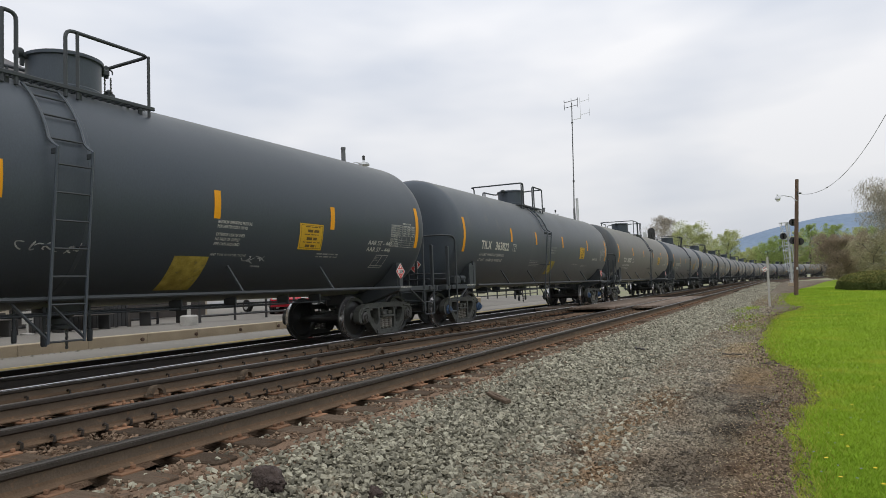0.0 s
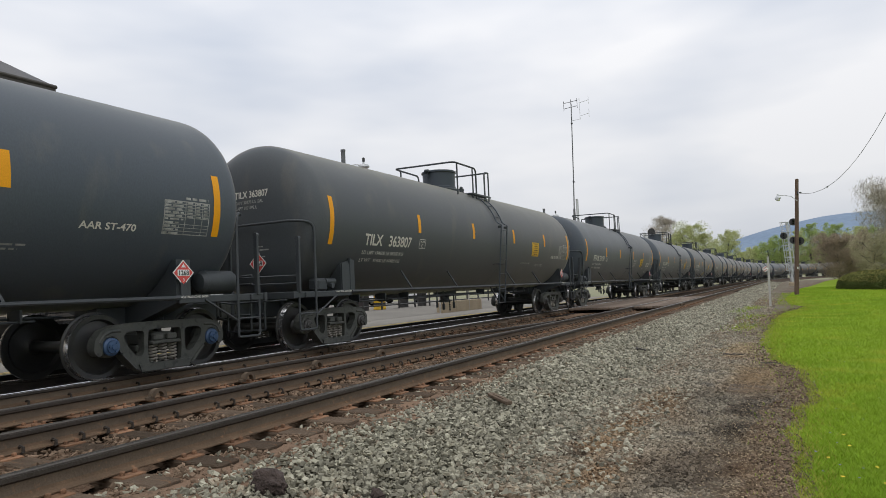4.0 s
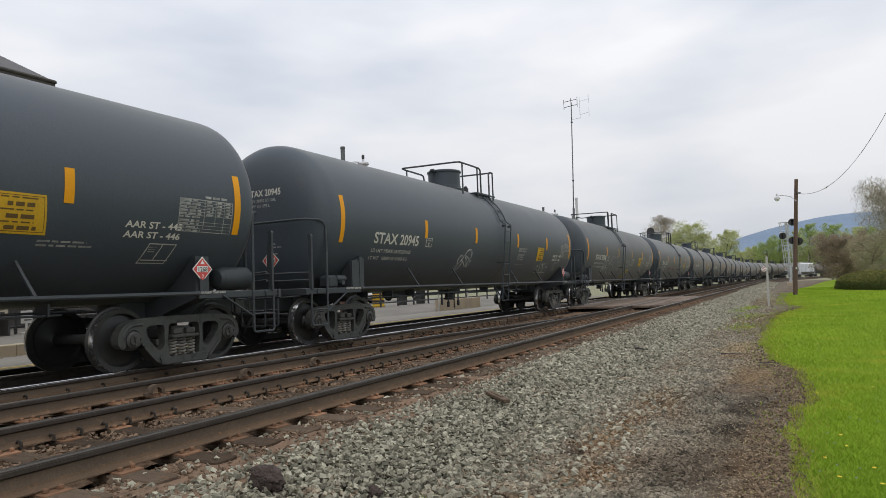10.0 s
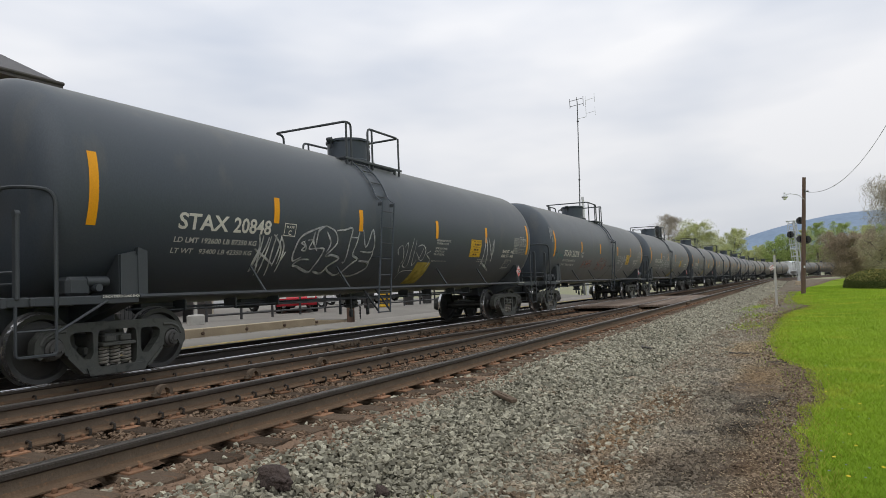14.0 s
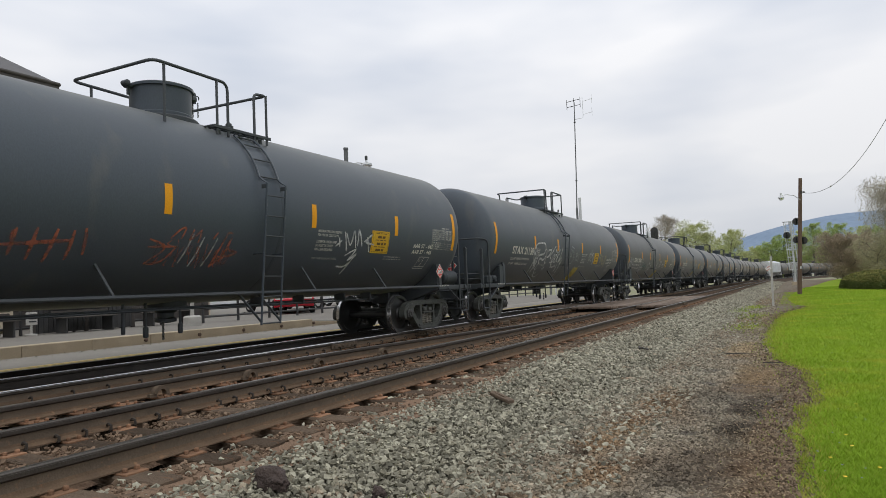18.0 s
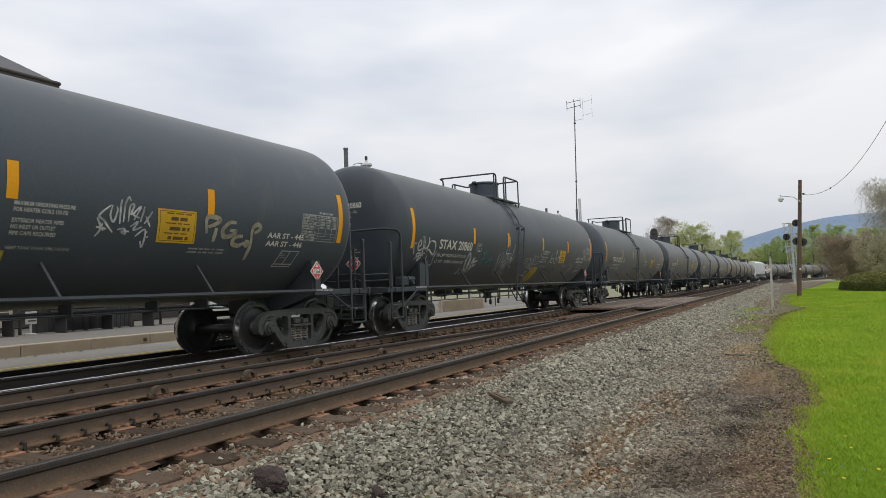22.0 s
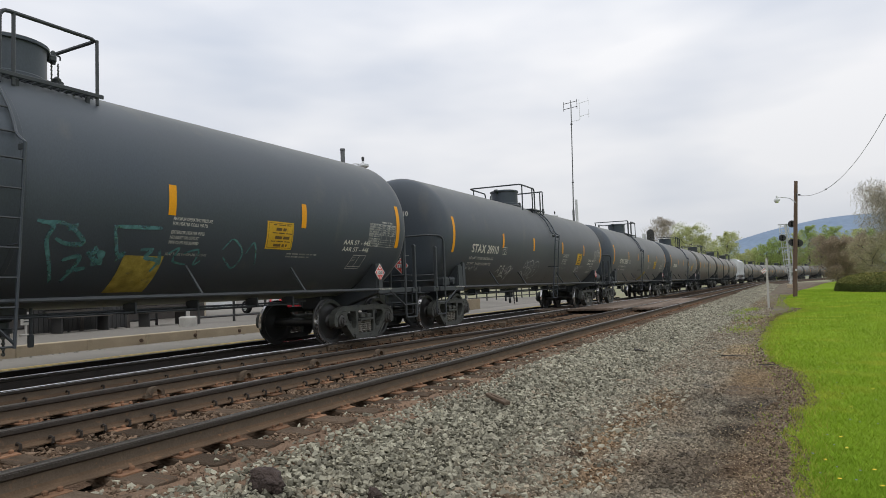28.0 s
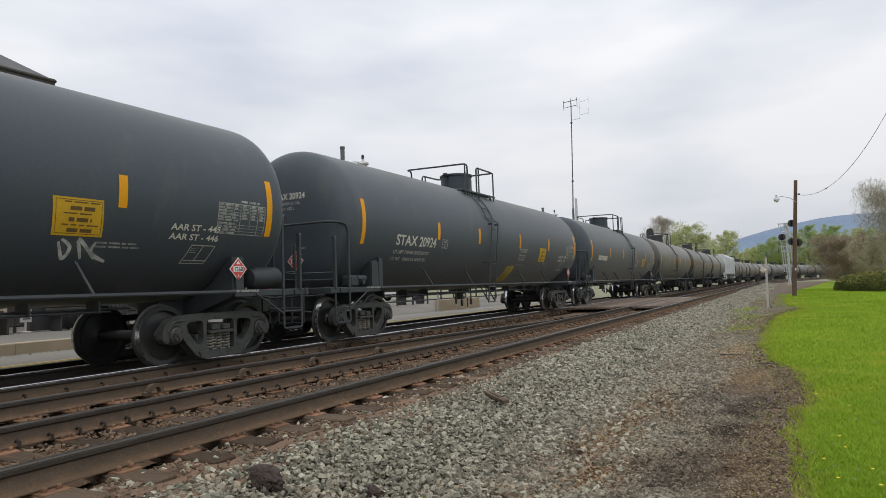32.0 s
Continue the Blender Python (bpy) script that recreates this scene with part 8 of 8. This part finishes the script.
# ---- loose stones, as stuff ----
CORNER = np.array([(a, b, c) for c in (-1, 1) for a, b in ((-1, -1), (1, -1), (1, 1), (-1, 1))], float)
SIDES = np.array([(3, 2, 1, 0), (4, 5, 6, 7), (0, 1, 5, 4), (1, 2, 6, 5), (2, 3, 7, 6), (3, 0, 4, 7)])


def stones(name, label, zones, material, seed, edge=None):
    """Broken angular chips strewn over zones (x0, x1, y0, y1, number, least and greatest half-length, lift, crowding towards x0)."""
    rs = np.random.RandomState(seed)
    verts = []
    for x0, x1, y0, y1, n, lo, hi, lift, crowd in zones:
        cell = math.sqrt((x1 - x0) * (y1 - y0) / n) if edge is None else 0.0
        if cell:
            # an even scatter: one chip in each cell of a loose grid
            p, q = np.meshgrid(np.arange(max(int((x1 - x0) / cell), 1)), np.arange(max(int((y1 - y0) / cell), 1)))
            p, q = p.ravel() + rs.uniform(0, 1, p.size), q.ravel() + rs.uniform(0, 1, q.size)
            n = len(p)
            x, y = x0 + (x1 - x0) * np.clip(p * cell / (x1 - x0), 0, 1) ** crowd, y0 + q * cell
        else:
            x, y = x0 + (x1 - x0) * rs.uniform(0, 1, n) ** crowd, rs.uniform(y0, y1, n)
        if edge is not None:
            x = x + np.interp(y, EDGE_Y, EDGE_X)
        # between the rails the stones lie in the cribs, off the ties
        off = np.abs((y - 1.6 + 0.2675) % 0.535 - 0.2675)
        keep = (off > 0.125) | (rs.uniform(0, 1, n) < 0.12) | (x > -3.8) | (x < -6)
        x, y = x[keep], y[keep]
        n = len(x)
        size = lo + (hi - lo) * rs.uniform(0, 1, n) ** 1.6
        z = np.interp(x, [-11.2, -4.0, -3.55, -2.5, -1.9, -1.0, 20], [-0.235, -0.225, -0.262, -0.41, -0.455, -0.452, -0.44]) + size * rs.uniform(0.15, 0.85, n) + lift
        top = np.where(CORNER[:, 2:] > 0, rs.uniform(0.45, 1.0, (n, 1, 2)), 1.0)
        v = np.repeat(CORNER[None], n, 0)
        v[:, :, :2] *= top
        v = (v + rs.uniform(-0.42, 0.42, (n, 8, 3))) * np.stack([np.full(n, 1.08), rs.uniform(0.45, 0.85, n), rs.uniform(0.32, 0.70, n)], 1)[:, None]
        yaw, tx, ty = rs.uniform(0, math.tau, n), rs.normal(0, 0.45, n), rs.normal(0, 0.45, n)
        cy, sy, cx, sx, ct, st = np.cos(yaw), np.sin(yaw), np.cos(tx), np.sin(tx), np.cos(ty), np.sin(ty)
        p, q, r = v[..., 0], v[..., 1], v[..., 2]
        p, q = p * cy[:, None] - q * sy[:, None], p * sy[:, None] + q * cy[:, None]
        q, r = q * cx[:, None] - r * sx[:, None], q * sx[:, None] + r * cx[:, None]
        p, r = p * ct[:, None] + r * st[:, None], -p * st[:, None] + r * ct[:, None]
        verts.append(np.stack([p, q, r], 2) * size[:, None, None] + np.stack([x, y, z], 1)[:, None])
    verts = np.concatenate(verts)
    n = len(verts)
    faces = (SIDES[None] + 8 * np.arange(n)[:, None, None]).reshape(-1, 4)
    return thing(name, label, "stones", kind="stuff", shape=raw_mesh(name, verts.reshape(-1, 3), faces, material))


EDGE_Y = np.arange(0, 80, 0.05)
EDGE_X = np.array([verge_edge(y) for y in EDGE_Y])
stones("ballast_stones", "loose angular grey ballast stones on the shoulder", [
    (-3.72, -2.0, -9, 1.6, 9000, 0.019, 0.034, 0.004, 1.0), (-3.75, -2.0, 1.6, 9, 10500, 0.012, 0.026, -0.030, 1.0), (-3.75, -2.0, 1.6, 9, 8200, 0.012, 0.026, -0.008, 1.0), (-3.72, -2.05, 1.6, 9, 3400, 0.013, 0.029, 0.012, 1.0),
    (-3.8, -2.0, 9, 20, 11000, 0.016, 0.031, -0.028, 1.0), (-3.8, -2.0, 9, 20, 11500, 0.016, 0.031, -0.004, 1.0), (-3.8, -2.05, 9, 20, 3600, 0.018, 0.034, 0.016, 1.0), (-4.0, -1.7, 60, 137, 9000, 0.05, 0.085, 0.0, 1.0),
    (-3.9, -1.9, 20, 60, 24000, 0.022, 0.040, 0.0, 1.0), (-4.25, -3.6, 1.6, 20, 1100, 0.017, 0.032, -0.005, 1.0),
    (-2.2, -1.15, 1.6, 20, 7000, 0.014, 0.030, -0.004, 1.7), (-2.2, -1.0, 20, 60, 3500, 0.022, 0.042, -0.004, 1.5)], STONE, 11)
stones("gravel_stones", "small grey and brown gravel on the flat verge", [
    (-2.4, -0.4, -9, 2.0, 14000, 0.010, 0.022, 0.0, 1.0), (-0.4, 0.02, -9, 2.6, 4500, 0.005, 0.014, 0.0, 1.0), (-2.4, -0.75, 2.0, 9, 26000, 0.008, 0.019, 0.0, 1.0), (-2.3, -0.85, 9, 24, 22000, 0.012, 0.024, 0.0, 1.0), (-1.3, -0.1, 2.5, 12, 22000, 0.005, 0.013, 0.0, 1.25), (-1.4, -0.5, 12, 24, 7000, 0.010, 0.020, 0.0, 1.2),
    (-2.0, -0.8, 24, 60, 8000, 0.02, 0.035, 0.0, 1.0)], PEBBLE, 12)
stones("track_stones", "dirty brown stones between the rails", [
    (-5.85, -4.52, -9, 1.8, 1800, 0.016, 0.032, 0.012, 1.0), (-4.36, -3.5, -9, 1.8, 1500, 0.014, 0.03, 0.008, 1.0), (-8.55, -6.05, -9, 3, 2200, 0.018, 0.034, 0.012, 1.0),
    (-5.85, -4.52, 1.8, 14, 5000, 0.010, 0.026, 0.012, 1.0), (-5.85, -4.52, 14, 40, 4000, 0.016, 0.032, 0.012, 1.0), (-4.22, -3.5, 1.8, 20, 5600, 0.009, 0.022, 0.006, 1.0),
    (-8.55, -7.45, 3, 24, 2800, 0.014, 0.028, 0.012, 1.0), (-7.25, -6.15, 3, 24, 1800, 0.012, 0.026, -0.045, 1.0)], BROWN_STONE, 13)
stones("kerb_rubble", "pale loose rubble at the foot of the kerb", [
    (-13.68, -13.35, 6, 20, 900, 0.008, 0.024, 0.235, 0.45)], STONE, 15)
stones("edge_mulch", "dark crumbled earth and litter along the lawn edge", [
    (0.07, -0.36, 2.6, 12, 9500, 0.005, 0.016, 0.004, 1.7), (0.05, -0.4, 12, 34, 2500, 0.010, 0.022, 0.002, 1.8)], MULCH, 14, True)


# ---- grass, straw and flowers, as stuff ----
def blades(name, label, material, n, spots, height, width, seed, lean=0.5, flat=False):
    rs = np.random.RandomState(seed)
    x, y, z = spots(rs, n)
    a = rs.uniform(0, math.tau, n)
    h = height * rs.uniform(0.45, 1.2, n) * (1 + 0.015 * y)
    w = width * rs.uniform(0.7, 1.3, n) * (1 + 0.06 * y)
    d = np.stack([np.cos(a), np.sin(a)], 1)
    tip = rs.uniform(-lean, lean, (n, 2)) * h[:, None]
    up = h * (0.15 if flat else 1.0)
    p0 = np.stack([x - d[:, 0] * w, y - d[:, 1] * w, z], 1)
    p1 = np.stack([x + d[:, 0] * w, y + d[:, 1] * w, z], 1)
    p2 = np.stack([x + tip[:, 0], y + tip[:, 1], z + up], 1)
    v = np.stack([p0, p1, p2], 1).reshape(-1, 3)
    return thing(name, label, "grass", kind="stuff", shape=raw_mesh(name, v, np.arange(3 * n).reshape(-1, 3), material))


def lawn_spots(rs, n):
    y = 3.0 + 75 * rs.uniform(0, 1, n) ** 3.6
    e = np.interp(y, EDGE_Y, EDGE_X)
    x = e + np.minimum(rs.normal(0.0, 0.05, n), 0.05) + rs.uniform(0, 1, n) ** 1.15 * (0.13 * y + 0.9) * (0.92 + rs.exponential(0.16, n))
    # some of it lies beside and behind the viewer
    fade = rs.exponential(0.7, n)
    x, y = np.where(y < 12, x + 0.6 * fade * rs.uniform(0, 1, n) ** 3, x), np.where(y < 4, y - fade, y)
    x = np.maximum(x, np.interp(y, EDGE_Y, EDGE_X) - 0.05)
    back = rs.uniform(0, 1, n) < 0.20
    y = np.where(back, rs.uniform(-9, 5.5, n), y)
    x = np.where(back, 0.12 + 7 * rs.uniform(0, 1, n) ** 1.3, x)
    return x, y, G + 0.016 + 0.004 * np.maximum(x, 0)


blades("grass", "short bright green grass of the lawn", BLADE, 330000, lawn_spots, 0.034, 0.0034, 5, 1.1)


def fringe_spots(rs, n):
    y = rs.uniform(3, 60, n)
    e = np.interp(y, EDGE_Y, EDGE_X)
    return e - np.abs(rs.normal(0, 0.10 + 0.012 * y, n)), y, np.full(n, G + 0.012)


blades("edge_grass", "thin ragged grass creeping onto the dirt", BLADE, 3500, fringe_spots, 0.035, 0.003, 6, 0.8)


def dry_spots(rs, n):
    y = 2.8 + 45 * rs.uniform(0, 1, n) ** 2.0
    e = np.interp(y, EDGE_Y, EDGE_X)
    return e - 0.04 + np.abs(rs.normal(0, 0.10 + 0.010 * y, n)), y, np.full(n, G + 0.02)


blades("dry_grass", "yellowed thin grass along the edge of the lawn", DRY_BLADE, 9000, dry_spots, 0.04, 0.003, 16, 0.9)


def straw_spots(rs, n):
    y = 2.5 + 22 * rs.uniform(0, 1, n) ** 1.6
    e = np.interp(y, EDGE_Y, EDGE_X)
    return e - np.abs(rs.normal(0.05, 0.38, n)), y, np.full(n, G + 0.018)


blades("straw", "dry straw and leaf litter along the lawn edge", STRAW, 17000, straw_spots, 0.05, 0.003, 7, 1.0, True)


def weed_spots(rs, n):
    k = rs.randint(0, 5, n)
    cx = np.array([-1.7, -2.2, -1.25, -2.35, -1.4])[k]
    cy = np.array([33.0, 30.0, 21.0, 3.8, 26.0])[k]
    return cx + rs.normal(0, 0.25, n) * np.where(k == 3, 0.3, 1), cy + rs.normal(0, 1.0, n) * np.where(k == 3, 0.12, 1), np.full(n, G + 0.01)


blades("weeds", "sparse green weeds in the gravel", BLADE, 2600, weed_spots, 0.07, 0.003, 8, 0.7)


def heads(name, label, material, n, r, seed, spots):
    rs = np.random.RandomState(seed)
    x, y, z = spots(rs, n)
    a = np.arange(7) * math.tau / 7
    ring = np.stack([np.cos(a), np.sin(a), np.zeros(7)], 1)
    v = np.concatenate([np.concatenate([[(0, 0, 0.012)], ring * 1.0]) * r * (1, 1, 1) + (px, py, pz + 0.055) for px, py, pz in zip(x, y, z)])
    f = np.concatenate([np.array([(0, 1 + i, 1 + (i + 1) % 7) for i in range(7)]) + 8 * k for k in range(n)])
    return thing(name, label, "flowers", kind="stuff", shape=raw_mesh(name, v, f, material))


def flower_spots(rs, n):
    y = 4.4 + 20 * rs.uniform(0, 1, n) ** 1.5
    e = np.interp(y, EDGE_Y, EDGE_X)
    return e + 0.05 + rs.uniform(0, 1, n) * (0.11 * y), y, np.full(n, G + 0.0)


heads("dandelions", "small yellow dandelion heads in the lawn", FLOWER, 34, 0.016, 9, flower_spots)
heads("violets", "tiny violet flowers in the lawn", VIOLET, 60, 0.009, 10, flower_spots)

# ---- ties, plates, spikes and anchors ----
TIE_ME = Shape().box((0, 0, 0), (2.60, 0.225, 0.17), 0.012).mesh("tie", TIE)
OIL_SHADE_TIE_ME = Shape().box((0, 0, 0), (2.60, 0.225, 0.17), 0.012).mesh("tie", OIL_SHADE_TIE)
plate_ = Shape().box((0, 0, 0), (0.36, 0.19, 0.018), 0.004)
for dx, dy in ((0.11, 0.05), (0.11, -0.05), (-0.11, 0.05), (-0.11, -0.05)):
    plate_.box((dx, dy, 0.022), (0.034, 0.034, 0.035), 0.008)
PLATE_ME = plate_.mesh("tie_plate", PLATE)
slide = Shape().box((0, 0, 0), (0.74, 0.20, 0.022), 0.004)
for dx, dy in ((-0.04, 0.06), (-0.04, -0.06), (0.11, 0.06), (0.13, -0.06), (0.26, 0.05), (0.28, -0.05), (-0.30, 0.05), (-0.30, -0.05)):
    slide.box((dx, dy, 0.024), (0.036, 0.036, 0.036), 0.008)
SLIDE_ME = slide.mesh("slide_plate", PLATE)
anchor = Shape().tube([(0.075, 0, -0.02), (0.10, 0, -0.01), (0.10, 0, 0.03), (0.06, 0, 0.04), (0.04, 0, 0.025)], 0.014, 6)
ANCHOR_ME = anchor.mesh("rail_anchor", GRIMY_RAIL)
rt = random.Random(17)
for i in range(-20, 105):
    y = 1.6 + 0.535 * i + rt.uniform(-0.02, 0.02)
    part("tie", TIE_ME, TIE, near_track, at=pose(NEAR_TRACK + rt.uniform(-0.05, 0.05), y, -0.286 + rt.uniform(-0.006, 0.006), 0, 0, rt.uniform(-1.5, 1.5)))
    if y < 38:
        for f in (-1, 1):
            part("tie_plate", PLATE_ME, PLATE, near_track, at=pose(NEAR_TRACK + f * 0.7525, y, -0.196))
    if y < 30:
        for d in (-0.13, 0.13):
            if rt.random() < 0.9:
                part("rail_anchor", ANCHOR_ME, GRIMY_RAIL, near_track, at=pose(NEAR_TRACK - 0.7525, y + d, -0.165))
for i in range(-20, 80):
    y = 2.4 + 0.535 * i + rt.uniform(-0.02, 0.02)
    part("tie", OIL_SHADE_TIE_ME, OIL_SHADE_TIE, far_track, at=pose(TRACK + rt.uniform(-0.05, 0.05), y, -0.288, 0, 0, rt.uniform(-1.5, 1.5)))
    if y < 30:
        part("tie_plate", PLATE_ME, PLATE, far_track, at=pose(TRACK + 0.7525, y, -0.196))
        part("rail_anchor", ANCHOR_ME, GRIMY_RAIL, far_track, at=pose(TRACK + 0.7525, y - 0.10, -0.155))
for i in range(30):
    y = 2.6 + 0.535 * i
    o = -7.36 + toward(y)
    part("slide_plate", SLIDE_ME, PLATE, turnout, at=pose(o + 0.16, y, -0.198))
    part("tie", TIE_ME, TIE, turnout, at=pose(-7.3, y + 0.02, -0.298, 0, 0, rt.uniform(-1.5, 1.5)))

# single stones on the shoulder, where they lie nearest
ns = np.random.RandomState(29)
STONE_ME = []
for i in range(12):
    v = CORNER.copy()
    v[:, :2] *= np.where(CORNER[:, 2:] > 0, ns.uniform(0.5, 0.95, (1, 2)), 1.0)
    v = (v + ns.uniform(-0.42, 0.42, (8, 3))) * (1.15, ns.uniform(0.5, 0.85), ns.uniform(0.28, 0.52))
    STONE_ME.append(raw_mesh("stone", v, SIDES, LONE_STONE))
bed = bpy.data.objects["ballast_bed"]
for i in range(300):
    x, y = ns.uniform(-3.62, -2.2), 3.1 + 2.6 * ns.uniform() ** 1.2
    k = ns.uniform(0.014, 0.025)
    m = pose(x, y, ground_z(x) + 0.034, ns.normal(0, 22), ns.normal(0, 22), ns.uniform(0, 360)) @ Matrix.Diagonal((k, k, k, 1))
    part("stone", STONE_ME[i % 12], LONE_STONE, bed, at=m)


# ---- what moves ----
def motions():
    """Every car runs along the line; the wheels of the near ones turn with it."""
    for k, car in enumerate(cars):
        rows = []
        for i in range(65):
            t = i * 0.5
            s = k * LENGTH + FIRST - travelled(t)
            a, b = along(s - 7.0), along(s + 7.0)
            p = (a + b) / 2
            turn = math.degrees(math.atan2(-(b.x - a.x), b.y - a.y))
            rows.append((t, pose(p.x, p.y, 0.003, 0, 0, turn)))
        walk(car, rows)
        if k > 12:
            continue
        for ob in car.children:
            if ob.name.startswith("wheelset"):
                place = ob.matrix_basis.translation.copy()
                walk(ob, [(i / 10, pose(*place, math.degrees(travelled(i / 10) / WHEEL_R), 0, 0)) for i in range(321)])
    # the bird sits in the yard, then climbs away over the train
    way = ((0, -23.5, 23.7, 0.29), (27.8, -23.5, 23.7, 0.29), (29.0, -19.2, 24.3, 4.5), (30.0, -14.89, 24.98, 8.40), (30.4, -13.28, 25.42, 9.83), (30.6, -12.27, 25.60, 10.73), (31.0, -9.84, 26.0, 12.29), (32.0, -4.8, 27.0, 16.2))
    walk(bird, [(t, pose(x, y, z, -35 if t > 28 else 0, 0, 101)) for t, x, y, z in way])
    for ob in bird.children:
        if ob.name.startswith("wing"):
            place = ob.matrix_basis.translation.copy()
            f = 1 if place.x > 0 else -1
            rows = [(0, pose(*place, 0, f * 70, 0)), (27.7, pose(*place, 0, f * 70, 0))]
            rows += [(27.8 + 0.1 * i, pose(*place, 0, f * 30 * math.cos(i * 2.1), 0)) for i in range(1, 43)]
            walk(ob, rows)


motions()
